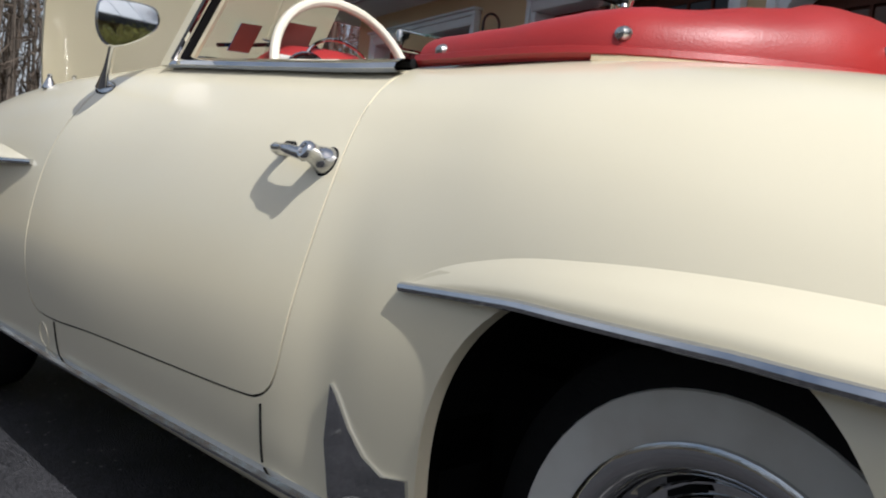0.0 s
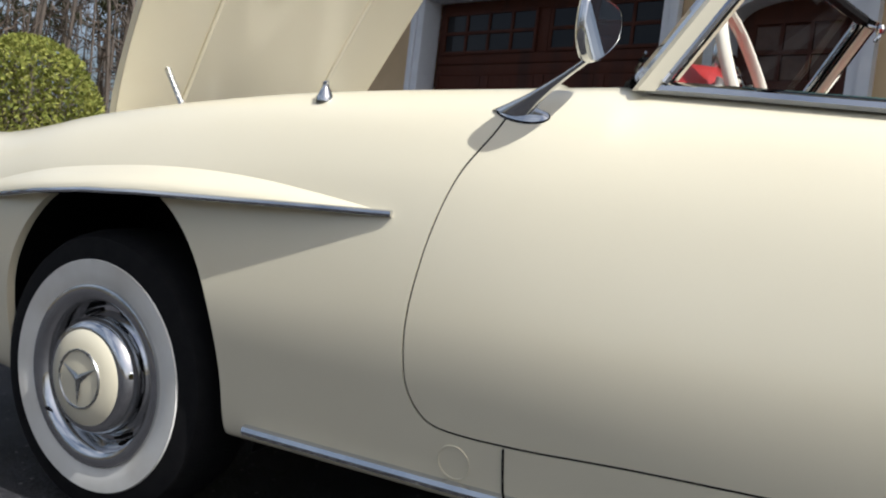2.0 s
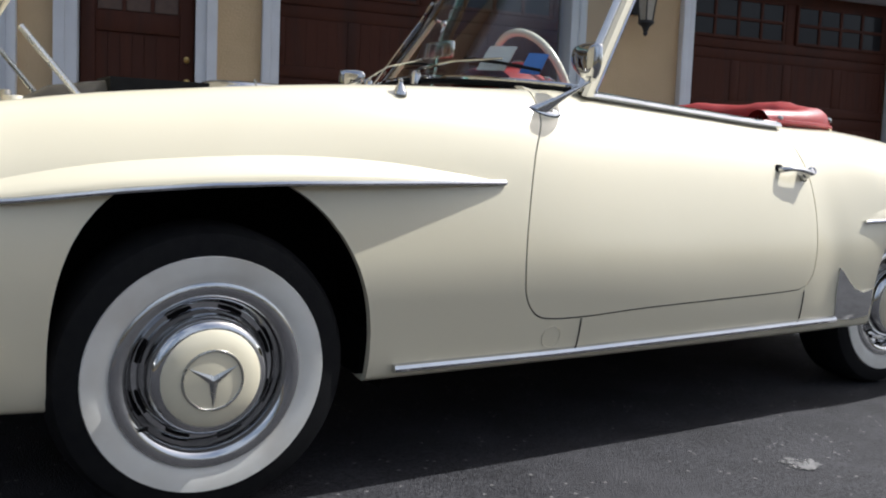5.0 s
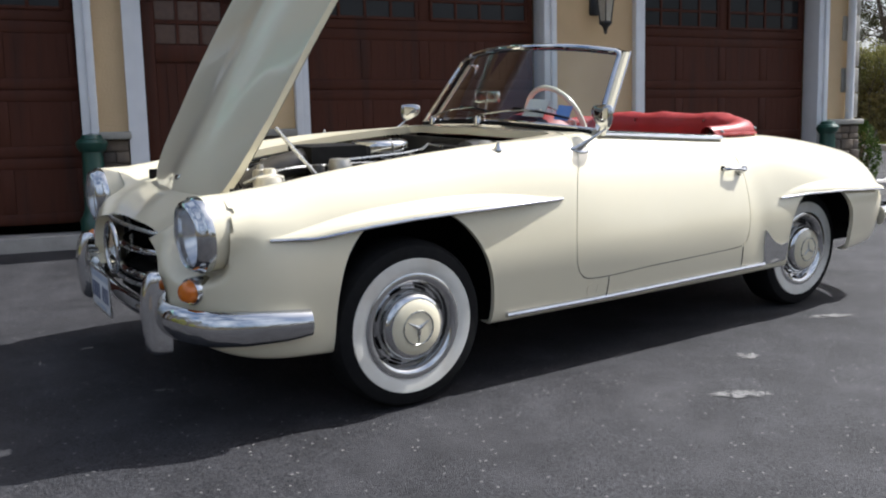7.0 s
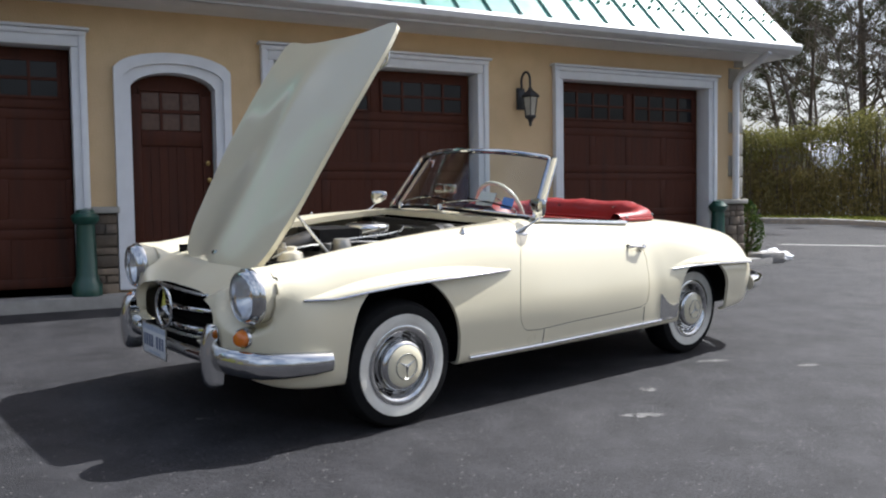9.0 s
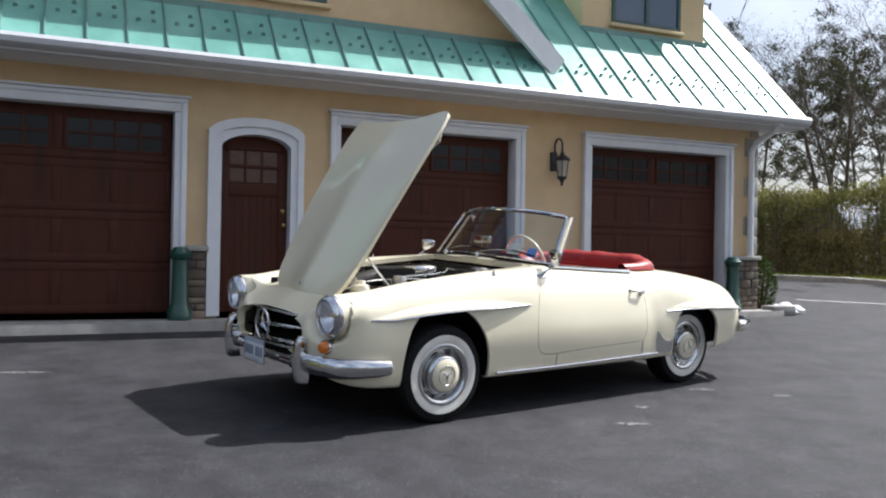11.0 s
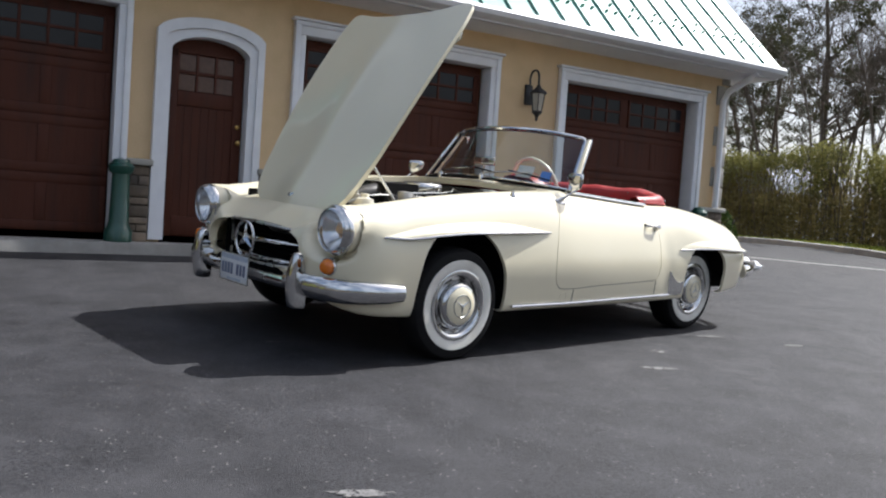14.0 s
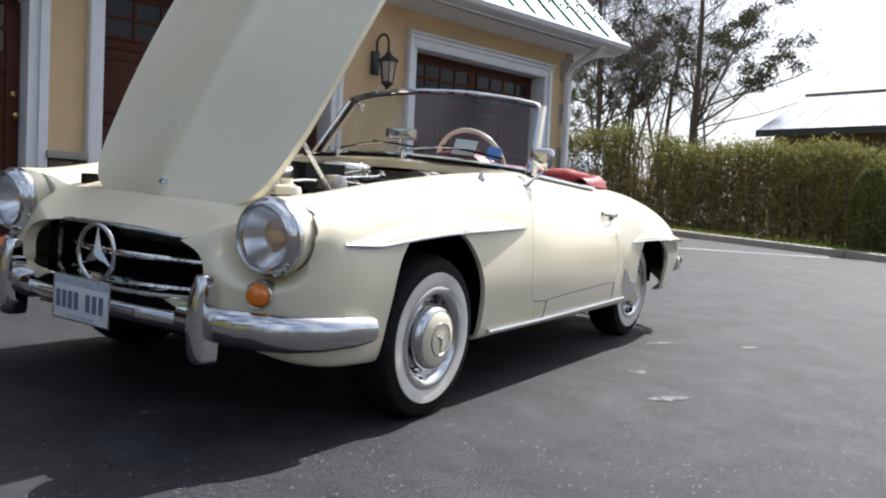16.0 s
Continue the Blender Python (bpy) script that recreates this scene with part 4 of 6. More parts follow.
for k, (name, (d, ax, ok)) in enumerate(ZONES.items()):
    if name in ("arch_f", "arch_r", "door"):
        d = np.where(ok, d, 1.0)
    d = np.where(ok, d, 1.0)
    inside = (d[QUADS].mean(1) < 0) & ok[QUADS].all(1) & (owner == 0)
    owner[inside] = k + 1


def outline_of(faces):
    """Border edges of a set of faces."""
    count = {}
    for f in faces:
        for a, b in zip(f, np.roll(f, -1)):
            count[(min(a, b), max(a, b))] = count.get((min(a, b), max(a, b)), 0) + 1
    return [e for e, c in count.items() if c == 1]


def snapped(name, gap):
    """Vertices on the border of a zone, moved along the surface onto its line, gap beyond it."""
    k = names.index(name)
    d, ax, ok = ZONES[name]
    mine, other = np.zeros(len(flat), bool), np.zeros(len(flat), bool)
    mine[QUADS[owner == k].ravel()] = True
    other[QUADS[owner != k].ravel()] = True
    ids = np.nonzero(mine & other)[0]
    grid = d.reshape(NU, NV)
    gu, gv = (g.reshape(-1) for g in np.gradient(grid))
    a, b = ax
    out = flat[ids].copy()
    for n, i in enumerate(ids):
        J = np.array([[du[i, a], dv[i, a]], [du[i, b], dv[i, b]]])
        grad = np.linalg.lstsq(J.T, np.array([gu[i], gv[i]]), rcond=None)[0]
        size = grad @ grad
        if size < .05:
            continue
        step = (gap - d[i]) * grad / size
        if np.hypot(*step) > .04:
            continue
        uv = np.linalg.lstsq(J, step, rcond=None)[0]
        move = uv[0] * du[i] + uv[1] * dv[i]
        if np.linalg.norm(move) < .06:
            out[n] = flat[i] + move
    if name in ("hood", "cockpit", "grille"):
        seam = vi[ids] == 0
        out[seam, 1] = 0
    return ids, out


body_v = flat.copy()
zone_v = {}
for name in ZONES:
    gap = .002 if name in ("door", "hood") else 0.0
    ids, place = snapped(name, gap)
    body_v[ids] = place
    zv = flat.copy()
    ids, place = snapped(name, -gap)
    zv[ids] = place
    zone_v[name] = zv


def half_shape(V, faces, rims=()):
    """Both halves of a set of faces as one shape; rims: (border edges, inward offset) that get a turned-in flange."""
    s = Shape()
    used = np.unique(np.concatenate([faces.ravel()] + [np.array(e).ravel() for e, _ in rims if len(e)]))
    where = {int(i): n for n, i in enumerate(used)}
    pts = [tuple(V[i]) for i in used]
    fcs = [tuple(where[int(i)] for i in f) for f in faces]
    for edges, off in rims:
        low = {}
        for e in edges:
            for i in e:
                if i not in low:
                    low[i] = len(pts)
                    pts.append(tuple(V[i] + np.array(off)))
        fcs += [(where[int(a)], where[int(b)], low[b], low[a]) for a, b in edges]
    n = len(pts)
    back = {}
    for i, p in enumerate(list(pts)):
        if abs(p[1]) < 1e-6:
            back[i] = i
        else:
            back[i] = len(pts)
            pts.append((p[0], -p[1], p[2]))
    fcs += [tuple(back[i] for i in f[::-1]) for f in fcs]
    return s.add(pts, fcs)


def one_side(V, faces, edges, off, sign=1):
    used = np.unique(faces)
    where = {int(i): n for n, i in enumerate(used)}
    pts = [(V[i][0], sign * V[i][1], V[i][2]) for i in used]
    fcs = [tuple(where[int(i)] for i in f) for f in faces]
    low = {}
    for e in edges:
        for i in e:
            if i not in low:
                low[i] = len(pts)
                p = V[i] + np.array(off)
                pts.append((p[0], sign * p[1], p[2]))
    fcs += [(where[int(a)], where[int(b)], low[b], low[a]) for a, b in edges]
    return Shape().add(pts, fcs)


def border(name):
    """Edges between a zone and the rest of the body."""
    k = names.index(name)
    edges = [e for e in outline_of(QUADS[owner == k])]
    return [e for e in edges if not (vi[e[0]] == 0 and vi[e[1]] == 0) and not (vi[e[0]] == NV - 1 and vi[e[1]] == NV - 1) and not (min(e) >= (NU - 1) * NV)]


rims = [(border("arch_f"), (0, -.018, 0)), (border("arch_r"), (0, -.018, 0)), (border("door"), (0, -.03, 0)), (border("hood"), (0, 0, -.035)), (border("cockpit"), (0, 0, -.05)), (border("grille"), (-.05, 0, 0))]
body = part("body", half_shape(body_v, QUADS[owner == 0], rims), PAINT, car, smooth=50, fix=True)
DOOR_FACES = QUADS[owner == names.index("door")]
for sign in (1, -1):
    d = part("door", one_side(zone_v["door"], DOOR_FACES, border("door"), (0, -.03, 0), sign), PAINT, car, smooth=50)
    if sign > 0:
        door_left = d
    else:
        door_right = d

# ---- raised hood, hinged at the nose ----
HINGE = Vector((.520, 0, .775))
LIFT = radians(52.0)
hood_at = Matrix.Translation(HINGE + Vector((.008, 0, -.022))) @ Matrix.Rotation(LIFT, 4, 'Y') @ Matrix.Translation(-HINGE)
HOOD_FACES = QUADS[owner == names.index("hood")]
hv = zone_v["hood"].copy()
hv[:, 2] += .020 * np.exp(-(hv[:, 1] / .15) ** 2) * np.clip((hv[:, 0] + .85) / .3, 0, 1)
hood = part("hood", half_shape(hv, HOOD_FACES, [(border("hood"), (0, 0, -.022))]).moved(hood_at), PAINT, car, "raised cream hood, hinged at the nose", smooth=50)
under = hv.copy()
under[:, 2] -= .024
part("hood_lining", half_shape(under, HOOD_FACES).moved(hood_at), PAINT, hood, smooth=50)
q = Shape()
for yy in (-.30, .30):
    q.tube([(x, yy * (1 - .15 * (x + .7)), top_z(x, yy) - .026) for x in np.linspace(.45, -.72, 14)], .008, 6)
q.tube([(-.68, y, top_z(-.68, y) - .026) for y in np.linspace(-.42, .42, 12)], .010, 6)
part("stiffening_ribs", q.moved(hood_at), PAINT, hood)
q = Shape().tube([(-.66, .40, top_z(-.66, .4) - .03), (-.68, .46, top_z(-.66, .4) - .07), (-.74, .47, top_z(-.66, .4) - .08), (-.80, .46, top_z(-.66, .4) - .06)], .008, 6)
part("hood_catch", q.moved(hood_at), STEEL, hood)
q = Shape().lathe([(.024, .0), (.024, .004), (.020, .006), (0, .007)], 'z', (.455, 0, .822), 24)
part("badge", q.moved(hood_at), CHROME, hood, "small round chrome badge")
for sign in (1, -1):
    part("prop_rod", Shape().tube([(.12, sign * .43, .785), (.315, sign * .395, 1.03)], .008, 8), STEEL, car, "thin steel hood prop")

# ---- dark tubs behind the openings, deep shade put into their near-black colour ----
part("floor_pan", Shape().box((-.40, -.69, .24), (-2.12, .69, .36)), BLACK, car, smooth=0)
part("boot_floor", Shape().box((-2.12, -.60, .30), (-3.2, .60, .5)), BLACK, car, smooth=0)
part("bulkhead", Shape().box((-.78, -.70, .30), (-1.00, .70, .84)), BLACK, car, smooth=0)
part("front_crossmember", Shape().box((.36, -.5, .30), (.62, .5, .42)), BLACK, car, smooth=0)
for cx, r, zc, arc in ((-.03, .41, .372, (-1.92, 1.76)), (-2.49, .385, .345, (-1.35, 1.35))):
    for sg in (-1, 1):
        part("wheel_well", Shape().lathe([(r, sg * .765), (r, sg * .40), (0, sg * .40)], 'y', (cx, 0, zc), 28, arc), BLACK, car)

# added black screens: painted shade that keeps the red lining out of the arch
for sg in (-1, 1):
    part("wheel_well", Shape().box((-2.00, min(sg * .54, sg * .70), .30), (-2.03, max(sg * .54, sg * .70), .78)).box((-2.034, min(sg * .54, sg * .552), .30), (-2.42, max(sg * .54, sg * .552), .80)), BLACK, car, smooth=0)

# ---- wheel-arch brows with bright edges ----
def brow(name, top, low, out, sign, cap=False):
    """A blade standing out over a wheel arch: rows of (x, z) for its upper and lower lines."""
    xs = np.linspace(low[0][0], low[-1][0], 46)
    lz = np.interp(-xs, [-a for a, _ in low], [b for _, b in low]) if low[0][0] > low[-1][0] else np.interp(xs, *zip(*low))
    tz = curve([-a for a, _ in top], [[b] for _, b in top], -xs)[:, 0]
    rows, edge = [], []
    for x, zl, zt in zip(xs, lz, tz):
        f = (x - xs[0]) / (xs[-1] - xs[0])
        w = out * max(0.02, math.sin(math.pi * min(1, max(0, f * (1 if not cap else .86) + (0 if not cap else .0)))) ** .85 if not cap else min(1, (f * 1.7) ** 1.1 + .03))
        h = max(zt - zl, .004)
        yt, yl = side_y(x, zt), side_y(x, zl)
        row = [(yt - .006, zt + .004), (yt + .12 * w, zt - .05 * h), (yt + .5 * w, zt - .28 * h), (yl + .82 * w, zl + .42 * h), (yl + w, zl + .10 * h), (yl + w - .003, zl), (yl + .5 * w, zl + .004), (yl - .02, zl + .012)]
        rows.append([(x, sign * y, z) for y, z in row])
        edge.append((x, sign * (yl + w + .001), zl + .004))
    b = part("wheel_arch_brow", Shape().grid(rows), PAINT, car, smooth=60)
    part("edge_trim", Shape().tube(edge, .0065, 8), CHROME, b, "bright metal edge trim")
    return b


F_TOP = [(.49, .684), (.394, .712), (.237, .744), (.027, .766), (-.194, .776), (-.406, .768), (-.556, .751), (-.72, .728)]
F_LOW = [(.49, .676), (.372, .672), (.177, .696), (.012, .710), (-.163, .717), (-.349, .720), (-.556, .723), (-.72, .724)]
R_TOP = [(-2.155, .628), (-2.20, .650), (-2.30, .676), (-2.45, .690), (-2.60, .692), (-2.75, .684), (-2.95, .664), (-3.06, .648)]
R_LOW = [(-2.155, .620), (-2.37, .632), (-2.62, .632), (-2.85, .622), (-3.06, .610)]
for sign in (1, -1):
    brow("front", F_TOP, F_LOW, .040, sign)
    brow("rear", R_TOP, R_LOW, .032, sign, True)

# ---- door furniture and side trim ----
for sign, dr in ((1, door_left), (-1, door_right)):
    hy = side_y(-1.89, .775)
    y0 = side_y(-1.77, .785)
    bar = curve([0, 1, 2, 3, 4, 5], [(-1.783, y0 - .004, .783), (-1.784, y0 + .018, .785), (-1.798, hy + .029, .788), (-1.824, hy + .032, .787), (-1.845, hy + .034, .785), (-1.886, hy + .033, .778)], np.linspace(0, 5, 26))
    h = part("door_handle", Shape().tube([(a, sign * b, c) for a, b, c in bar], [.0085 + .0015 * math.cos(k / 25 * 6.28) for k in range(26)], 14), CHROME, dr, "chrome pull handle with round push button")
    lean = math.atan2(side_y(-1.893, .75) - side_y(-1.893, .79), .04)
    spot = Matrix.Diagonal((1, sign, 1, 1)) @ Matrix.Translation((0, hy, .770)) @ Matrix.Rotation(lean, 4, 'X') @ Matrix.Translation((0, 0, -.770))
    part("button", Shape().lathe([(.0215, -.012), (.021, .005), (.0175, .016), (.0140, .026), (.0146, .031), (.0146, .040), (.0125, .0435), (.009, .0435), (.008, .041), (0, .041)], 'y', (-1.893, 0, .770), 28).moved(spot), CHROME, h)
    part("gasket", Shape().lathe([(.0238, -.012), (.0238, .002), (.020, .003)], 'y', (-1.893, 0, .770), 28).moved(spot), RUBBER, h)
    part("gasket", Shape().lathe([(.0165, -.012), (.0165, .003), (.009, .004)], 'y', (-1.784, 0, .783), 20).moved(
        Matrix.Translation((0, sign * y0, 0)) @ Matrix.Diagonal((1, sign, 1, 1))), RUBBER, h)
    xs = np.linspace(-.43, -2.04, 26)
    part("sill_trim", Shape().tube([(x, sign * (side_y(x, .305) + .003), .290 + .018 * max(0, (-x - .9)) * .8) for x in xs], .011, 8), CHROME, car, "bright metal sill trim")
    xs = np.linspace(-1.09, -1.905, 20)
    pts = [(x, sign * .622, top_z(x, .622) + .006) for x in xs]
    cap = part("door_cap_trim", Shape().grid([[(x, y + sign * o, z + h) for o, h in ((-.008, .004), (-.004, .014), (.008, .0135), (.021, .006), (.0245, -.003), (.018, -.009), (-.006, -.010), (-.008, .004))] for x, y, z in pts]), CHROME, dr, "chrome strip along the top of the door")
    part("window_rubber", Shape().tube([(x, y - sign * .012, z + .008) for x, y, z in pts], .008, 8), RUBBER, cap)
    # dark strip inside the door gap, painted shade that blackens the seam
    gap_line = [(a, b) for a, b in DOOR_LINE if b < top_z(a, .70) + .02 and b < .90]
    k = max(range(len(gap_line)), key=lambda i: abs(gap_line[i][0] - gap_line[i - 1][0]) + abs(gap_line[i][1] - gap_line[i - 1][1]))
    gap_line = gap_line[k:] + gap_line[:k]
    part("door_seal", Shape().tube([(a, sign * (side_y(a, b) - .0075), b) for a, b in gap_line], .0055, 6), RUBBER, dr)
    # seams on the sill and the jack cover
    for sx, z0, z1 in ((-.972, .378, .30), (-1.865, .41, .32)):
        part("sill_seam", Shape().tube([(sx, sign * (side_y(sx, z) + .0005), z) for z in np.linspace(z0, z1, 6)], .0022, 5), BLACK, car)
    part("jack_cover", Shape().tube([(-.882 + .029 * math.cos(a), sign * (side_y(-.882, .333 + .029 * math.sin(a)) + .0004), .333 + .029 * math.sin(a)) for a in np.linspace(0, 2 * math.pi, 33)[:-1]], .0016, 5, True), PAINT, car)
    # stone guard ahead of the rear wheel
    outline = [(-2.035, .478), (-2.05, .468), (-2.085, .432), (-2.12, .405), (-2.16, .392), (-2.208, .402), (-2.212, .36), (-2.205, .31), (-2.13, .30), (-2.04, .305), (-2.028, .40)]
    rows = [[(a, sign * (side_y(a, b) + .004), b) for a, b in outline], [(a, sign * (side_y(a, b) - .012), b) for a, b in outline]]
    n = len(outline)
    cxg = (-2.11, sign * (side_y(-2.11, .36) + .005), .36)
    g = Shape().add(rows[0] + rows[1] + [cxg], [(i, (i + 1) % n, n + (i + 1) % n, n + i) for i in range(n)] + [(i, (i + 1) % n, 2 * n) for i in range(n)])
    part("stone_guard", g, CHROME, car, "polished metal stone guard")

# ---- wheels ----
def wheel(x, y, sign):
    at = Matrix.Translation((x, 0, .315)) @ Matrix.Diagonal((1, sign, 1, 1))
    W = new("wheel")
    W.parent = car
    W.empty_display_size = .1
    face = y
    t = [(.19, face - .165), (.235, face - .18), (.285, face - .172), (.308, face - .15), (.315, face - .12), (.315, face - .055), (.309, face - .028), (.297, face - .010), (.275, face - .003), (.252, face - .002)]
    part("tyre", Shape().lathe(t, 'y', n=56).moved(at), RUBBER, W, "black rubber tyre")
    part("whitewall", Shape().lathe([(.253, face - .004), (.250, face + .001), (.225, face + .001), (.206, face - .002), (.195, face - .006)], 'y', n=56).moved(at), WHITEWALL, W, "broad whitewall band")
    part("trim_ring", Shape().lathe([(.1985, face - .010), (.197, face + .000), (.189, face + .003), (.175, face + .001), (.165, face - .006), (.158, face - .020), (.150, face - .034)], 'y', n=56).moved(at), CHROME, W, "chrome trim ring")
    rim = part("rim", Shape().lathe([(.152, face - .03), (.148, face - .040), (.138, face - .040), (.128, face - .030), (.118, face - .022), (0, face - .022)], 'y', n=56).moved(at), CHROME, W, "chrome wheel disc with dark slots")
    for k in range(8):
        a0 = 2 * math.pi * (k + .5) / 8
        pts = [(r * math.sin(a), face - .0385 + (.004 if r < .142 else .002), r * math.cos(a)) for r, a in [(.1385, a0 - .19), (.1375, a0), (.1385, a0 + .19), (.1450, a0 + .18), (.1458, a0), (.1450, a0 - .18)]]
        part("slot", Shape().add(pts, [(0, 1, 4, 5), (1, 2, 3, 4)]).moved(at), BLACK, rim, smooth=0)
    cap = part("hubcap", Shape().lathe([(.123, face - .036), (.1285, face - .026), (.1295, face - .014), (.126, face - .002), (.119, face + .010), (.110, face + .0165), (.103, face + .017)], 'y', n=48).moved(at), CHROME, W, "domed chrome hubcap with a cream centre")
    part("cap_centre", Shape().lathe([(.104, face + .0165), (.099, face + .020), (.075, face + .0265), (.055, face + .029), (0, face + .031)], 'y', n=48).moved(at), PAINT, cap)
    q = Shape().tube([(.062 * math.sin(a), face + .0290, .062 * math.cos(a)) for a in np.linspace(0, 2 * math.pi, 40)[:-1]], .0028, 6, True)
    turn = random.Random(int(-x * 10) + 3 * sign).uniform(0, 2)
    for k in range(3):
        a = 2 * math.pi * k / 3 + (math.pi if x > -1 else 2.2)
        d, e = Vector((math.sin(a), 0, math.cos(a))), Vector((math.cos(a), 0, -math.sin(a)))
        c = Vector((0, face + .0315, 0))
        q.add([c + e * .0095, c - e * .0095, c + d * .059, c + Vector((0, .004, 0)), c - d * .006], [(0, 2, 3), (2, 1, 3), (1, 4, 3), (4, 0, 3)])
    part("emblem", q.moved(at), STEEL, cap, "round metal emblem")
    q = Shape().tube([(.17 * math.sin(2.2), face + .0, .17 * math.cos(2.2)), (.155 * math.sin(2.2), face + .012, .155 * math.cos(2.2))], .004, 6)
    part("valve", q.moved(at), RUBBER, W)
    return W


for sign in (1, -1):
    wheel(0.0, .803, sign)
    wheel(-2.53, .700, sign)

# ---- lamps ----
for sign in (1, -1):
    H = new("headlight")
    H.parent = car
    H.empty_display_size = .1
    at = Matrix.Translation((.592, sign * .62, .698)) @ ROUND @ Matrix.Rotation(radians(4) * sign, 4, 'Z') @ Matrix.Rotation(radians(3), 4, 'Y')
    part("bucket", Shape().lathe([(.112, -.26), (.124, -.12), (.1272, .0), (.1268, .040), (.117, .046), (.114, .05)], 'x', n=56).moved(at), PAINT, H)
    part("ring", Shape().lathe([(.121, .034), (.1285, .040), (.1300, .050), (.1285, .062), (.1235, .067), (.1215, .070), (.1190, .082), (.1130, .093), (.1065, .097), (.1030, .094), (.1005, .088), (.100, .07)], 'x', n=64).moved(at), CHROME, H, "chrome headlight ring")
    part("reflector", Shape().lathe([(r, -.018 + r * r / .112) for r in np.linspace(.1005, .0, 20)], 'x', n=36).moved(at), REFLECTOR, H)
    part("bulb", Shape().lathe([(0, .040), (.012, .037), (.022, .026), (.024, .006), (.014, -.014)], 'x', n=16).moved(at @ Matrix.Diagonal((1, 1.7, 1, 1))), BULB, H)
    lens = part("lens", Shape().lathe([(.102, .086), (.090, .100), (.070, .109), (.048, .115), (.024, .1185), (0, .1195)], 'x', n=40).moved(at), LENS, H, "ribbed headlight glass")
    lens.visible_shadow = False
    A = new("indicator_lamp")
    A.parent = car
    A.empty_display_size = .05
    at = Matrix.Translation((.668, sign * .62, .508)) @ ROUND @ Matrix.Rotation(radians(20) * sign, 4, 'Z')
    part("ring", Shape().lathe([(.048, -.05), (.048, .008), (.044, .016), (.037, .014), (.036, .0)], 'x', n=28).moved(at), CHROME, A)
    part("lens", Shape().lathe([(.038, .010), (.036, .030), (.028, .042), (.012, .048), (0, .049)], 'x', n=28).moved(at), AMBER, A, "amber indicator lens")
    T = new("tail_lamp")
    T.parent = car
    T.empty_display_size = .05
    at = Matrix.Translation((-3.20, sign * .60, .60))
    part("housing", Shape().lathe([(.055, .06), (.055, -.02), (.05, -.03)], 'x', n=24).moved(at), CHROME, T)
    part("lens", Shape().lathe([(.05, -.028), (.04, -.045), (0, -.052)], 'x', n=24).moved(at), RED_LENS, T, "red tail lamp lens")

# ---- grille ----
G = new("grille")
G.parent = car
G.empty_display_size = .1
nose = lambda y: .785 - .36 * (abs(y) / .62) ** 2.4
# near-black boxes stand in for the shade behind the grille
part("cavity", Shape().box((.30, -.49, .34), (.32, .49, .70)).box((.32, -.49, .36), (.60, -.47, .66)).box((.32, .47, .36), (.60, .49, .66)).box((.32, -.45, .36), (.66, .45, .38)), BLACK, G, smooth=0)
q = Shape()
for k in range(9):
    z = .40 + .028 * k
    q.box((.44, -.42, z), (.47, .42, z + .006))
for k in range(25):
    y = -.42 + .035 * k
    q.box((.47, y, .38), (.474, y + .003, .66))
part("radiator_core", q, BLACK, G, smooth=0)
q = Shape().tube([(nose(a) - .015 - (.02 if abs(a) > .3 else 0), a, b) for a, b in GRILLE], .008, 8, True)
part("surround", q, STEEL, G, "thin bright grille surround")
part("bar", Shape().tube([(.742 - .30 * (abs(y) / .5) ** 2.2, y, .567) for y in np.linspace(-.455, .455, 25)], [.005 + .008 * (1 - (abs(y) / .455) ** 2) for y in np.linspace(-.455, .455, 25)], 10), CHROME, G, "chrome horizontal grille bar")
part("lower_bar", Shape().tube([(.742 - .30 * (abs(y) / .5) ** 2.2, y, .468) for y in np.linspace(-.43, .43, 25)], .016, 10), CHROME, G, "chrome lower grille bar")
star = part("emblem_ring", Shape().tube([(.800, .098 / BROAD * math.sin(a), .565 + .098 * math.cos(a)) for a in np.linspace(0, 2 * math.pi, 64)[:-1]], .0085, 12, True), CHROME, G, "large round chrome three-pointed emblem")
q = Shape()
for k in range(3):
    a = 2 * math.pi * k / 3
    d, e, c = Vector((0, math.sin(a), math.cos(a))), Vector((0, math.cos(a), -math.sin(a))), Vector((.797, 0, .565))
    q.add([c + e * .022 + d * .012, c - e * .022 + d * .012, c + d * .096, c + Vector((.016, 0, 0)), c - d * .004, c - Vector((.01, 0, 0))], [(0, 2, 3), (2, 1, 3), (1, 4, 3), (4, 0, 3), (2, 0, 5), (1, 2, 5)])
part("emblem_points", q.moved(ROUND), CHROME, star)

# ---- bumpers ----
def blade(path, zc, half, depth, name, label, parent):
    """A bumper blade with a rounded outer face along (x, y) points; half is the half height at each."""
    pts = [Vector((a, b, 0)) for a, b in path]
    rows = []
    for i, p in enumerate(pts):
        a, b = pts[max(0, i - 1)], pts[min(len(pts) - 1, i + 1)]
        d = (b - a).normalized()
        n = Vector((d.y, -d.x, 0))
        h = half[i] if isinstance(half, (list, tuple)) else half
        row = []
        for t in np.linspace(-1, 1, 11):
            o = depth * math.cos(t * 1.35) - depth * .22
            row.append((p.x + n.x * o, p.y + n.y * o, zc + h * math.sin(t * 1.35) / math.sin(1.35)))
        row += [(p.x - n.x * .012, p.y - n.y * .012, zc + h * .95), (p.x - n.x * .012, p.y - n.y * .012, zc - h * .95)]
        rows.append(row + [row[0]])
    q = Shape().grid(rows)
    m = len(rows[0]) - 1
    q.f += [tuple(range(m)), tuple((len(rows) - 1) * (m + 1) + k for k in range(m))[::-1]]
    return part(name, q, CHROME, parent, label)


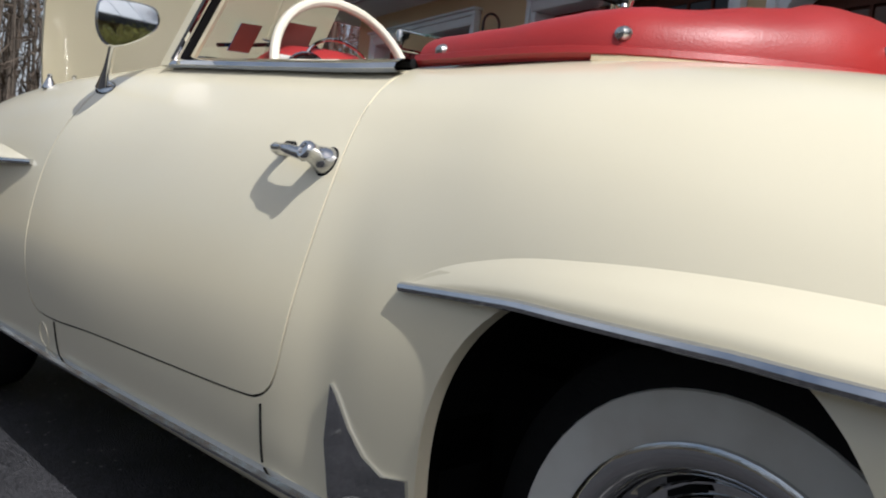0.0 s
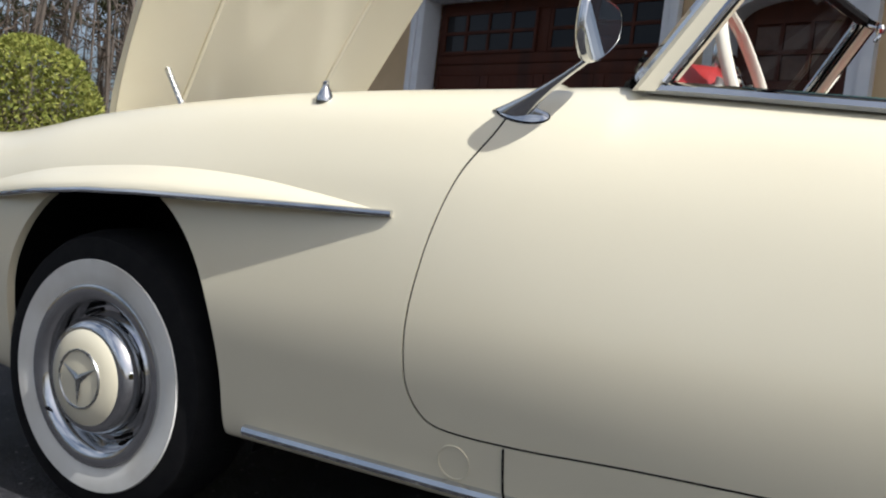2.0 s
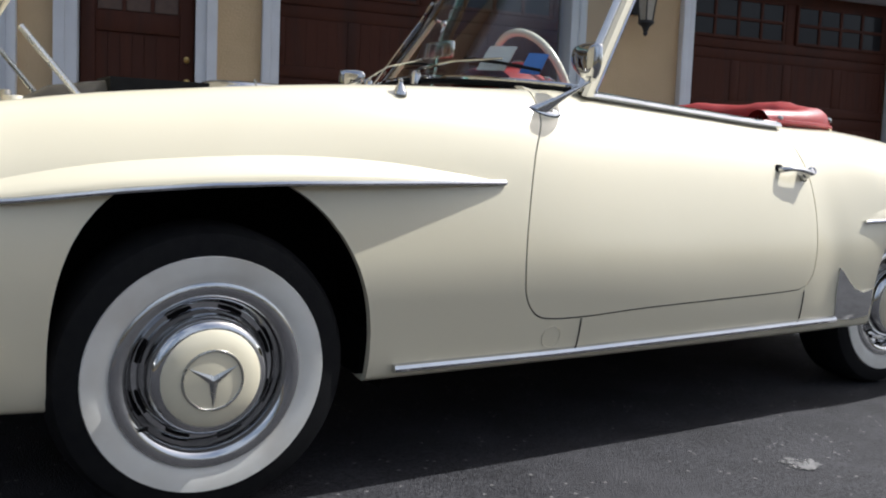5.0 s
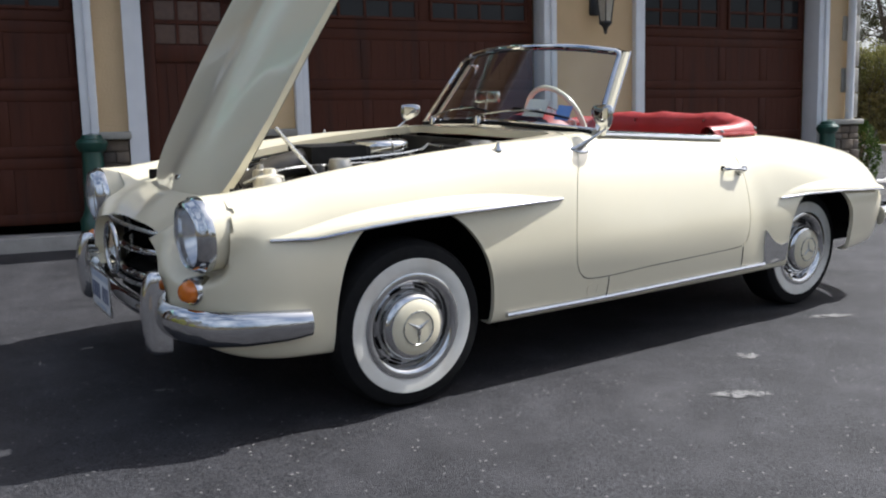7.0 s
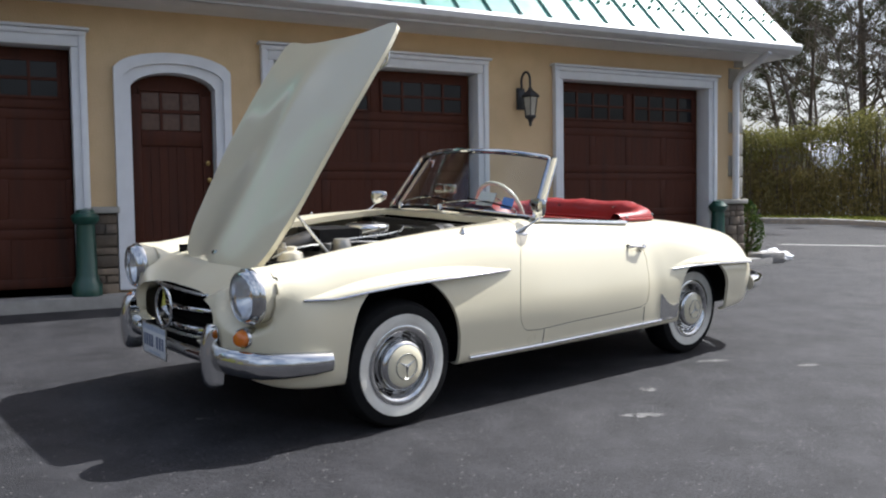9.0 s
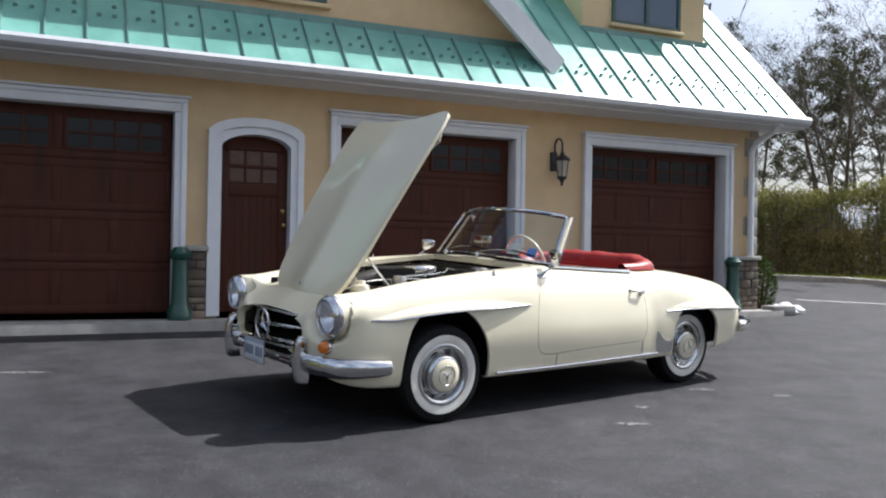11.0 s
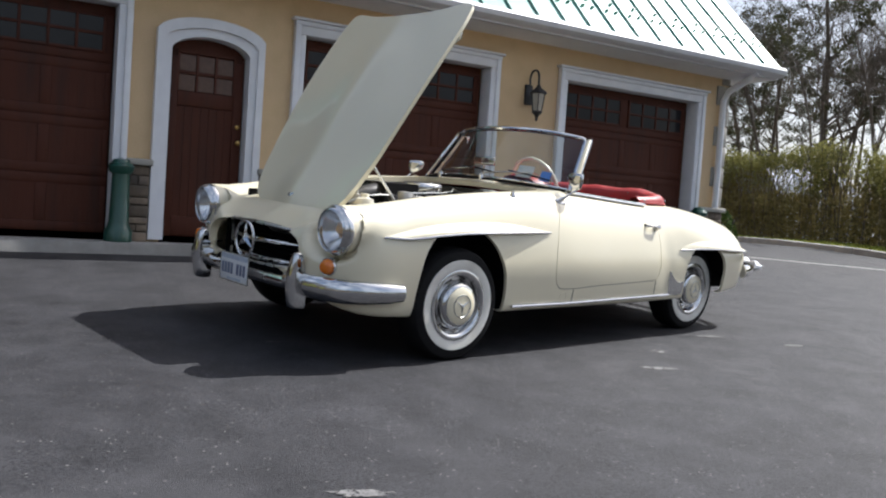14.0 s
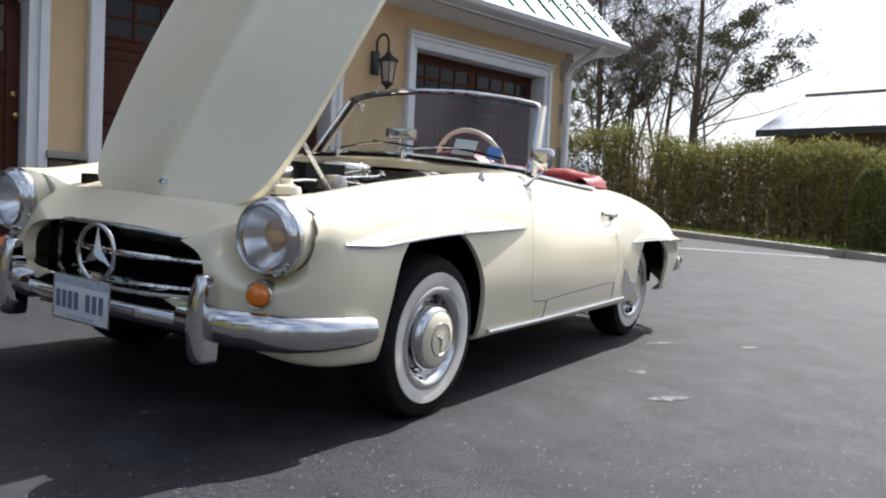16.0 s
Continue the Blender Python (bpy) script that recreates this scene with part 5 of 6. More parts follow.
FB = new("front_bumper")
FB.parent = car
FB.empty_display_size = .1
tagged(FB, "chrome front bumper with two overriders")
for sign in (1, -1):
    path = [(.752, .36), (.750, .42), (.744, .48), (.728, .56), (.696, .645), (.645, .72), (.56, .772), (.47, .802), (.405, .808)]
    half = [.050, .054, .057, .059, .060, .060, .058, .054, .046]
    if sign < 0:
        path, half = [(a, -b) for a, b in path][::-1], half[::-1]
    blade(path, .395, half, .040, "bumper_blade", "chrome bumper blade, curved round the wing", FB)
    c = sign * .472
    prof = [(.262, .018, .730, .772), (.268, .027, .722, .792), (.29, .031, .720, .806), (.34, .032, .720, .814), (.40, .032, .722, .818), (.45, .031, .728, .816), (.50, .030, .736, .808), (.535, .027, .744, .796), (.552, .021, .750, .785), (.558, .010, .758, .772)]
    prof = curve(range(len(prof)), prof, np.linspace(0, len(prof) - 1, 37))
    rows = [[(float(d0 + (d1 - d0) * max(0, math.cos(a)) ** .34), float(c + w * math.copysign(abs(math.sin(a)) ** .7, math.sin(a))), float(z)) for a in np.linspace(-math.pi / 2, math.pi / 2, 21)] for z, w, d0, d1 in prof]
    rows = [r + [r[0]] for r in rows]
    q = Shape().grid(rows)
    q.f += [tuple(range(21)), tuple(36 * 22 + k for k in range(21))[::-1]]
    part("overrider", q, CHROME, FB, "chrome upright overrider")
    part("bracket", Shape().box((.50, c - .02, .37), (.73, c + .02, .42), .008), ENGINE_BLACK, FB)
blade([(.74, -.42), (.775, -.20), (.785, 0), (.775, .20), (.74, .42)], .378, .032, .03, "centre_bar", "chrome centre bumper bar", FB)
P = part("number_plate", Shape().box((.850, -.136, .325), (.854, .136, .475), .003), PLATE, car, "pale licence plate in a metal frame")
part("plate_frame", Shape().tube([(.853, -.138, .323), (.853, .138, .323), (.853, .138, .477), (.853, -.138, .477)], .004, 8, True), STEEL, P)
part("plate_band", Shape().box((.8545, -.132, .445), (.8552, .132, .471)), PLATE_PALE, P, smooth=0)
part("plate_band", Shape().box((.8545, -.07, .331), (.8552, .07, .342)), PLATE_PALE, P, smooth=0)
for k, y in enumerate((.100, .068, .036, -.022, -.052, -.082, -.112)):
    part("plate_bar", Shape().box((.8546, y - .0105, .362), (.8556, y + .0105, .424)), PLATE_BLUE, P, smooth=0)
RB = new("rear_bumper")
RB.parent = car
RB.empty_display_size = .1
for sign in (1, -1):
    path = [(-3.52, 0), (-3.51, .30), (-3.47, .50), (-3.40, .64), (-3.30, .735), (-3.17, .775), (-3.10, .78)]
    path = path[::-1] if sign > 0 else [(a, -b) for a, b in path]
    blade(path, .455, .052, .036, "bumper_blade", "chrome rear bumper blade", RB)
    part("overrider", Shape().box((-3.60, sign * .36 - .035, .34), (-3.50, sign * .36 + .035, .60), .03), CHROME, RB)

# ---- windscreen ----
def ws_point(u, t):
    """On the curved screen: u across from -1 to 1, t from the base to the top."""
    base = Vector((-.925 - .150 * abs(u) ** 2.2, .628 * u, 1.018 - .034 * u * u))
    top = Vector((-1.168 - .125 * abs(u) ** 2.2, .552 * u, 1.374 - .045 * abs(u) ** 2.5))
    return base.lerp(top, t)


WS = new("windscreen")
WS.parent = car
WS.empty_display_size = .1
glass = part("glass", Shape().grid([[ws_point(u, t) for u in np.linspace(-.985, .985, 33)] for t in np.linspace(.02, .985, 9)]), GLASS, WS, "clear curved windscreen glass")
glass.visible_shadow = False
loop = [ws_point(u, 1) for u in np.linspace(-.96, .96, 27)] + [ws_point(.99, .985)] + [ws_point(1, t) for t in np.linspace(.94, 0, 12)]
loop += [ws_point(u, 0) for u in np.linspace(.95, -.95, 25)] + [ws_point(-1, t) for t in np.linspace(0, .94, 12)] + [ws_point(-.99, .985)]
part("frame", Shape().tube(loop, .0125, 8, True), CHROME, WS, "chrome windscreen frame")
for sign in (1, -1):
    q = Shape().grid([[ws_point(sign, t) + Vector((o, sign * s, 0)) for o, s in ((-.004, .012), (-.016, .020), (-.045, .014), (-.05, .002), (-.03, -.006), (-.004, .012))] for t in np.linspace(-.06, 1.0, 10)])
    part("pillar", q, PAINT, WS, "cream windscreen pillar")
    part("pillar_rubber", Shape().tube([ws_point(sign, t) + Vector((-.034, -sign * .012, 0)) for t in np.linspace(-.03, 1.0, 10)], .0145, 8), RUBBER, WS)
    part("pillar_trim", Shape().tube([ws_point(sign, t) + Vector((-.048, sign * .012, 0)) for t in np.linspace(-.02, 1.0, 8)], .006, 6), CHROME, WS)
for sign in (1, -1):
    part("pillar_cover", Shape().tube([ws_point(sign, t) + Vector((-.040, -sign * .024, 0)) for t in np.linspace(.02, .93, 10)], .011, 8), PAINT, WS, "cream inner pillar cover")
    k = ws_point(sign * .97, .95) + Vector((-.045, -sign * .018, -.006))
    part("top_latch", Shape().tube([k, k + Vector((-.022, -sign * .004, -.008)), k + Vector((-.030, -sign * .006, -.030)), k + Vector((-.020, -sign * .010, -.046))], .006, 8), CHROME, WS, "small chrome soft top latch")
    part("latch_knob", Shape().lathe([(0, .014), (.010, .011), (.014, .0), (.010, -.011), (0, -.014)], 'z', k + Vector((-.032, -sign * .006, -.012)), 14), CHROME, WS)
part("base_rubber", Shape().tube([ws_point(u, -.02) for u in np.linspace(-.97, .97, 31)], .011, 8), RUBBER, WS)
part("header_rail", Shape().tube([ws_point(u, 1.0) + Vector((-.018, 0, -.004)) for u in np.linspace(-.97, .97, 25)], .016, 8), RUBBER, WS)
for u0, u1 in ((.62, .10), (.0, -.55)):
    a = ws_point(u1 + .0, -.03) + Vector((.03, 0, .01))
    b = ws_point(u0, .16) + Vector((.02, 0, .012))
    w = part("wiper", Shape().tube([a, a + Vector((.0, .02, .03)), a.lerp(b, .5) + Vector((.018, 0, .022)), b], [.007, .006, .004, .003], 6), CHROME, WS, "thin chrome wiper")
    c = ws_point(u0 + .20, .10) + Vector((.014, 0, .006))
    d = ws_point(u0 - .26, .17) + Vector((.014, 0, .006))
    part("blade", Shape().tube([c, c.lerp(d, .5) + Vector((0, 0, .004)), d], .005, 6), RUBBER, w)
    part("spindle", Shape().lathe([(.018, -.02), (.018, .012), (.012, .024), (0, .028)], 'z', a, 12), CHROME, w)
part("mirror_stem", Shape().tube([(-1.02, -.055, .975), (-1.035, -.055, 1.05), (-1.045, -.055, 1.125)], .006, 6), CHROME, WS)
part("mirror_glass", Shape().box((-1.0565, -.135, 1.108), (-1.0555, .025, 1.152)), MIRROR, WS)
part("rear_view_mirror", Shape().box((-1.055, -.145, 1.10), (-1.035, .035, 1.160), .012), CHROME, WS, "small chrome rear-view mirror")
# notes stuck inside the glass
for (u, t, w, h, m, lab) in ((.52, .20, .17, .11, PAPER, "white paper note"), (.74, .17, .10, .09, STICKER, "blue printed card")):
    pts = [ws_point(u + du_ * w, t + dt * h * 2) + Vector((-.008, 0, 0)) for du_, dt in ((-.5, -.5), (.5, -.5), (.5, .5), (-.5, .5))]
    part("card", Shape().add(pts + [p + Vector((-.002, 0, 0)) for p in pts], [(0, 1, 2, 3), (7, 6, 5, 4), (0, 4, 5, 1), (2, 6, 7, 3)]), m, WS, lab, smooth=0)
    part("card_back", Shape().add([p + Vector((-.004, 0, 0)) for p in pts], [(3, 2, 1, 0)]), NOTE_BACK, WS, "dusty red back of the card", smooth=0)

# ---- wing mirrors and washer jets on the wings ----
for sign in (1, -1):
    Mr = new("wing_mirror")
    Mr.parent = car
    Mr.empty_display_size = .05
    y0 = .700
    base = Vector((-.902, sign * y0, top_z(-.902, y0)))
    tip = base + Vector((-.118, sign * .030, .085))
    ring = [(math.cos(a), math.sin(a)) for a in np.linspace(0, 2 * math.pi, 25)]

    def seat_ring(L, W, lift):
        """An oval lying on the wing."""
        return [Vector((base.x + x * L, base.y + sign * y * W, top_z(base.x + x * L, y0 + y * W) + lift)) for x, y in ring]

    part("foot", Shape().grid([seat_ring(.047, .0105, -.006), seat_ring(.047, .0105, .002), seat_ring(.036, .007, .0065), seat_ring(.003, .001, .009)]), CHROME, Mr)
    start = base + Vector((.024, sign * -.001, top_z(base.x + .024, y0) - base.z - .004))
    rows = []
    for t in (0, .06, .15, .3, .5, .75, 1.0):
        c, f = start.lerp(tip, t), (1 - t) ** 2.4
        rows.append([c + Vector((x * (.0055 + .036 * f) * .8, sign * y * (.0048 + .0058 * f), x * (.0055 + .012 * f) * .45)) for x, y in ring])
    part("stem", Shape().grid(rows), CHROME, Mr, "tapered chrome stem")
    part("gasket", Shape().grid([seat_ring(.050, .0125, -.008), seat_ring(.050, .0125, .0005), seat_ring(.045, .0095, .002)]), RUBBER, Mr)
    # head: broad at the top, drawn to the stem below, facing the rear
    outline = [(.020, .006), (.036, .040), (.036, .090), (.024, .112), (-.030, .118), (-.085, .113), (-.103, .095), (-.103, .066), (-.085, .040), (-.042, .010), (-.004, -.004)]
    loop = rounded(outline, 5)
    cen = (-.033, .062)

    def head(a, b, f, back):
        p = Vector((back - .03 * (b * f), sign * (cen[0] + (a - cen[0]) * f), cen[1] + (b - cen[1]) * f))
        return tip + Matrix.Rotation(radians(-8 if sign > 0 else 52), 3, 'Z') @ p * (.86 if sign > 0 else .78)

    rows = [[head(a, b, f, k) for a, b in loop + loop[:1]] for f, k in ((.94, -.008), (1.0, -.004), (1.0, .004), (.94, .012), (.78, .019), (.48, .0235), (.05, .025))]
    part("shell", Shape().grid(rows), CHROME, Mr, "chrome mirror shell", smooth=60)
    inner = [head(a, b, .945, -.0065) for a, b in loop]
    part("mirror_glass", Shape().add(inner, [tuple(range(len(inner)))]), MIRROR, Mr, smooth=0)
    jx = -.477
    jet = Vector((jx, sign * .692, top_z(jx, .692)))
    part("washer_jet", Shape().lathe([(.0165, -.006), (.0165, .003), (.0145, .006), (.011, .014), (.0065, .022), (.0055, .028), (.0065, .031), (.004, .034), (0, .0345)], 'z', jet, 20), CHROME, car, "small conical chrome washer jet")

# ---- cockpit ----
tub = part("cockpit_tub", Shape().box((-1.02, -.60, .34), (-1.99, .60, .36)), LEATHER, car, "red leather cockpit lining", smooth=0)
part("rear_lining", Shape().box((-2.08, -.44, .36), (-2.11, .44, .86), .01), LEATHER, tub)
part("side_lining", Shape().box((-1.05, .57, .36), (-1.98, .60, .88), .01), LEATHER, tub)
part("side_lining", Shape().box((-1.05, -.60, .36), (-1.98, -.57, .88), .01), LEATHER, tub)
part("scuttle", Shape().box((-1.00, -.60, .36), (-1.03, .60, .93), .006), BLACK, car)
rows = []
for x, z in ((-.985, .962), (-1.045, .978), (-1.11, .970), (-1.145, .935), (-1.135, .87), (-1.10, .79), (-1.06, .72)):
    rows.append([(x - .035 * (y / .56) ** 2, y, z - .022 * (y / .56) ** 2 + (.092 * math.exp(-((y - .285) / .165) ** 4) if z > .9 else 0)) for y in np.linspace(-.575, .575, 47)])
dash = part("dashboard", Shape().grid(rows), LEATHER, car, "padded red leather dashboard", smooth=60)
part("instrument_panel", Shape().box((-1.155, .14, .86), (-1.146, .43, 1.022), .03), CAST, dash, "silver instrument panel")
for y, r in ((.362, .056), (.222, .056)):
    part("gauge", Shape().lathe([(0, -.003), (r, -.003), (r, -.016), (r - .008, -.018), (r - .012, -.006), (0, -.006)], 'x', (-1.152, y, .975), 24), ENGINE_BLACK, dash, "round black instrument with chrome bezel")
    part("bezel", Shape().tube([(-1.170, y + r * math.sin(a), .975 + r * math.cos(a)) for a in np.linspace(0, 2 * math.pi, 24)[:-1]], .005, 6, True), CHROME, dash)
for y in (.12, .02, -.08, -.2):
    part("knob", Shape().lathe([(0, -.03), (.011, -.028), (.012, -.01), (.006, 0)], 'x', (-1.147, y, .88), 12), IVORY, dash)
SW = new("steering_wheel")
SW.parent = car
SW.empty_display_size = .1
sat = Matrix.Translation((-1.190, .268, .980)) @ ROUND @ Matrix.Rotation(radians(-70), 4, 'Y')
part("rim", Shape().tube([(.205 * math.cos(a), .205 * math.sin(a), 0) for a in np.linspace(0, 2 * math.pi, 49)[:-1]], .0125, 10, True).moved(sat), IVORY, SW, "thin ivory steering wheel rim")
part("horn_ring", Shape().tube([(.115 * math.cos(a), .115 * math.sin(a), -.02) for a in np.linspace(0, 2 * math.pi, 41)[:-1]], .0045, 8, True).moved(sat), CHROME, SW)
part("hub", Shape().lathe([(.0, .02), (.035, .012), (.045, -.01), (.03, -.03), (.025, -.16)], 'z', n=20).moved(sat), IVORY, SW)
for a in (.0, math.pi):
    part("spoke", Shape().tube([(.03 * math.cos(a + 1.57), .03 * math.sin(a + 1.57), -.01), (.20 * math.cos(a + 1.57), .20 * math.sin(a + 1.57), -.002)], .010, 8).moved(sat), IVORY, SW)


def seat(y):
    S = new("seat")
    S.parent = car
    S.empty_display_size = .1
    tagged(S, "red leather bucket seat with pleats")
    q = Shape()
    for k in range(7):
        a, b = y - .22 + .0629 * k, y - .22 + .0629 * (k + 1)
        q.box((-1.52, a, .46), (-2.0, b, .60), .028)
    part("cushion", q, LEATHER, S)
    q = Shape()
    for k in range(7):
        a, b = -.22 + .0629 * k, -.22 + .0629 * (k + 1)
        q.box((-.05, a, 0), (.06, b, .32 - .06 * abs((a + b) / 2 / .22) ** 3), .028)
    part("backrest", q.moved(Matrix.Translation((-2.02, y, .56)) @ Matrix.Rotation(radians(-14), 4, 'Y')), LEATHER, S)
    return S


seat(.30)
seat(-.30)
# folded soft top under its red leather boot: a padded roll round the back of the cockpit
ROLL = [(-1.90, .560), (-2.02, .560), (-2.14, .545), (-2.25, .50), (-2.33, .41), (-2.375, .28), (-2.39, .14), (-2.395, 0)]
ROLL = ROLL + [(a, -b) for a, b in ROLL[-2::-1]]


def roll_path(t):
    """t from 0 (left front end) to 1 (right front end)."""
    a, b = curve(np.linspace(0, 1, len(ROLL)), ROLL, t)[0]
    return Vector((float(a), float(b), 0))


rows = []
for t in np.linspace(0, 1, 61):
    p = roll_path(t)
    e = .02
    d = (roll_path(min(1, t + e)) - roll_path(max(0, t - e))).normalized()
    n = Vector((d.y, -d.x, 0))
    a = abs(t - .5) * 2
    size = 1 - .58 * max(0, (a - .34) / .66) ** .75
    fold = 1 + .030 * math.sin(t * 37 + .6) + .055 * noise.noise((t * 23, 1.7, 0))
    zb = min(top_z(p.x, min(.60, abs(p.y))), .955) + .004
    w, h = .150 * size * fold, .112 * size * fold
    row = []
    for k in range(19):
        g = math.pi * k / 18
        row.append(p - n * (w * .60 * math.cos(g)) + Vector((0, 0, zb - .012 + h * math.sin(g) ** .75 * (1 + .05 * noise.noise((t * 30, k * .45, 4.2))) - (.02 if k in (0,) else 0))))
    rows.append(row)
boot = part("soft_top_boot", Shape().grid(rows), LEATHER, car, "red leather boot over the folded soft top", smooth=60)
for t in (.035, .20, .38, .62, .80, .965):
    i = int(t * 60)
    p = Vector(rows[i][2 if t < .1 or t > .9 else 3])
    part("snap_button", Shape().lathe([(0, -.008), (.008, -.006), (.011, .0), (.011, .006)], 'y', p, 12), STEEL, boot)
    p2 = Vector(rows[i][16])
    part("snap_button", Shape().lathe([(0, .008), (.008, .006), (.011, .0), (.011, -.006)], 'y', p2, 12), STEEL, boot)
for side in (0, -1):
    part("welt", Shape().tube([Vector(r[side]) + Vector((0, 0, .012)) for r in rows], .009, 6), LEATHER, boot)
part("canvas_edge", Shape().tube([Vector(r[-1]) * 1.0 + Vector((0, 0, .002)) for r in rows[11:-11]], .009, 6), CANVAS, boot, "tan canvas edge of the folded top")
part("seat_back_panel", Shape().box((-2.14, -.39, .5), (-2.18, .39, .90), .015), LEATHER, car)
part("trunk_lid_seam", Shape().tube([(x, y, top_z(x, y) + .0005) for x, y in rounded([(-2.50, 0), (-2.52, .40), (-2.62, .47), (-2.95, .45), (-3.15, .36), (-3.20, 0), (-3.15, -.36), (-2.95, -.45), (-2.62, -.47), (-2.52, -.40)], 6)], .0025, 5, True), BLACK, car)

# ---- engine bay ----
EB = new("engine_bay")
EB.parent = car
EB.empty_display_size = .1
tagged(EB, "engine bay with chrome air cleaner and black hoses")
# the bay's shade is painted in: near-black tray and panels
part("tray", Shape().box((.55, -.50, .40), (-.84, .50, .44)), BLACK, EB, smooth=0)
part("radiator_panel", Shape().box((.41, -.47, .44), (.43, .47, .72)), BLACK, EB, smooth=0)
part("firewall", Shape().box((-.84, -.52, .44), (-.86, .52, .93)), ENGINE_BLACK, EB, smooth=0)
# inner wings near-black instead of cream, shade put into their colour
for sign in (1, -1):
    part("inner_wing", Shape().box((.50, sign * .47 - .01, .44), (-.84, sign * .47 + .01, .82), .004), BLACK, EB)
part("engine_block", Shape().box((.12, -.14, .45), (-.55, .12, .76), .02), CAST, EB)
part("cam_cover", Shape().box((.14, -.15, .76), (-.56, .02, .870), .03), CAST, EB, "cast aluminium cam cover")
ac_rows = []
for z, f in ((.85, .80), (.858, .96), (.87, 1.0), (.930, 1.0), (.941, .985), (.949, .93), (.954, .80), (.957, .4), (.957, .02)):
    ac_rows.append([(-.28 + .125 * f * math.copysign(abs(math.cos(a)) ** .85, math.cos(a)), .16 + .10 * f * math.copysign(abs(math.sin(a)) ** .85, math.sin(a)), z) for a in np.linspace(0, 2 * math.pi, 41)])
part("air_cleaner", Shape().grid(ac_rows), CHROME, EB, "long rounded chrome air cleaner")
part("clip", Shape().tube([(-.28, .262, .89), (-.28, .264, .935), (-.28, .24, .959)], .004, 6), STEEL, EB)
part("intake_box", Shape().box((.10, .05, .83), (-.15, .26, .940), .04), RUBBER, EB, "black intake box")
part("air_duct", Shape().tube([(.08, .17, .88), (.22, .19, .86), (.36, .16, .78)], [.055, .052, .05], 16), ENGINE_BLACK, EB)
part("ignition_coil", Shape().lathe([(0, .09), (.012, .088), (.014, .07), (.028, .066), (.030, .05), (.030, -.06)], 'z', (.34, .30, .80), 20), CAST, EB)
part("distributor_cap", Shape().lathe([(0, .06), (.02, .056), (.04, .03), (.046, .0), (.046, -.03)], 'z', (.30, .05, .80), 20), ENGINE_BLACK, EB)
for k in range(4):
    a, b = Vector((.30 + .02 * math.cos(1.6 * k), .05 + .02 * math.sin(1.6 * k), .855)), Vector((.05 - .15 * k, -.06, .87))
    c = (a + b) / 2 + Vector((0, .03 * k, .05))
    part("plug_lead", Shape().tube([a.lerp(c, t).lerp(c.lerp(b, t), t) for t in np.linspace(0, 1, 11)], .0045, 8), RUBBER, EB)
part("washer_bottle", Shape().box((.14, .34, .72), (.04, .42, .825), .02), CAST, EB, "pale plastic washer bottle")
part("bottle_cap", Shape().lathe([(0, .03), (.022, .028), (.026, .01), (.026, -.01)], 'z', (.13, .365, .85), 18), ENGINE_BLACK, EB)
part("brake_booster", Shape().lathe([(.03, -.09), (.095, -.07), (.10, 0), (.095, .05), (.04, .08), (0, .085)], 'x', (-.68, .30, .845), 28), ENGINE_BLACK, EB)
part("throttle_linkage", Shape().tube([(-.66, .10, .90), (-.50, .20, .925), (-.42, .27, .91), (-.30, .30, .90), (.0, .31, .885)], .006, 8), STEEL, EB)
part("oil_filter", Shape().lathe([(0, .10), (.04, .095), (.048, .07), (.048, -.08)], 'z', (.02, .34, .80), 20), CAST, EB)
part("alternator", Shape().lathe([(.02, .09), (.06, .08), (.066, .05), (.066, -.06), (.03, -.08)], 'x', (.30, -.22, .74), 24), CAST, EB)
part("voltage_regulator", Shape().box((-.28, .405, .78), (-.40, .455, .885), .01), ENGINE_BLACK, EB)
part("fuse_box", Shape().box((-.50, .40, .80), (-.60, .455, .880), .008), ENGINE_BLACK, EB)
part("fuel_pipe", Shape().tube([(.42, .34, .82), (.34, .36, .86), (.20, .33, .87), (-.1, .30, .87), (-.4, .30, .85), (-.6, .26, .84)], .007, 8), STEEL, EB)
part("radiator_hose", Shape().tube([(.42, -.10, .74), (.34, -.08, .80), (.22, -.02, .83), (.12, .02, .80)], .024, 12), RUBBER, EB)
part("radiator_tank", Shape().box((.40, -.28, .58), (.50, .28, .765), .03), ENGINE_BLACK, EB)
part("coolant_bottle", Shape().lathe([(0, .10), (.022, .10), (.024, .08), (.052, .07), (.060, .04), (.060, -.08)], 'z', (.33, .36, .775), 24), IVORY, EB, "ivory coolant bottle")
part("battery", Shape().box((-.50, -.42, .60), (-.75, -.24, .82), .012), ENGINE_BLACK, EB)
part("brake_reservoir", Shape().lathe([(0, .07), (.035, .06), (.04, .04), (.04, -.06)], 'z', (-.70, .34, .875), 18), CAST, EB)
part("heater_box", Shape().box((-.74, -.15, .70), (-.83, .28, .90), .02), ENGINE_BLACK, EB)
rng = random.Random(11)
for k in range(16):
    a = Vector((rng.uniform(-.7, .35), rng.uniform(-.4, .4), rng.uniform(.76, .87)))
    b = Vector((rng.uniform(-.7, .35), rng.uniform(-.4, .4), rng.uniform(.76, .87)))
    c = (a + b) / 2 + Vector((0, 0, rng.uniform(.03, .07)))
    pts = [a.lerp(c, t).lerp(c.lerp(b, t), t) for t in np.linspace(0, 1, 9)]
    part("hose", Shape().tube(pts, rng.choice((.006, .010, .016)), 8), rng.choice((RUBBER, RUBBER, STEEL)), EB)
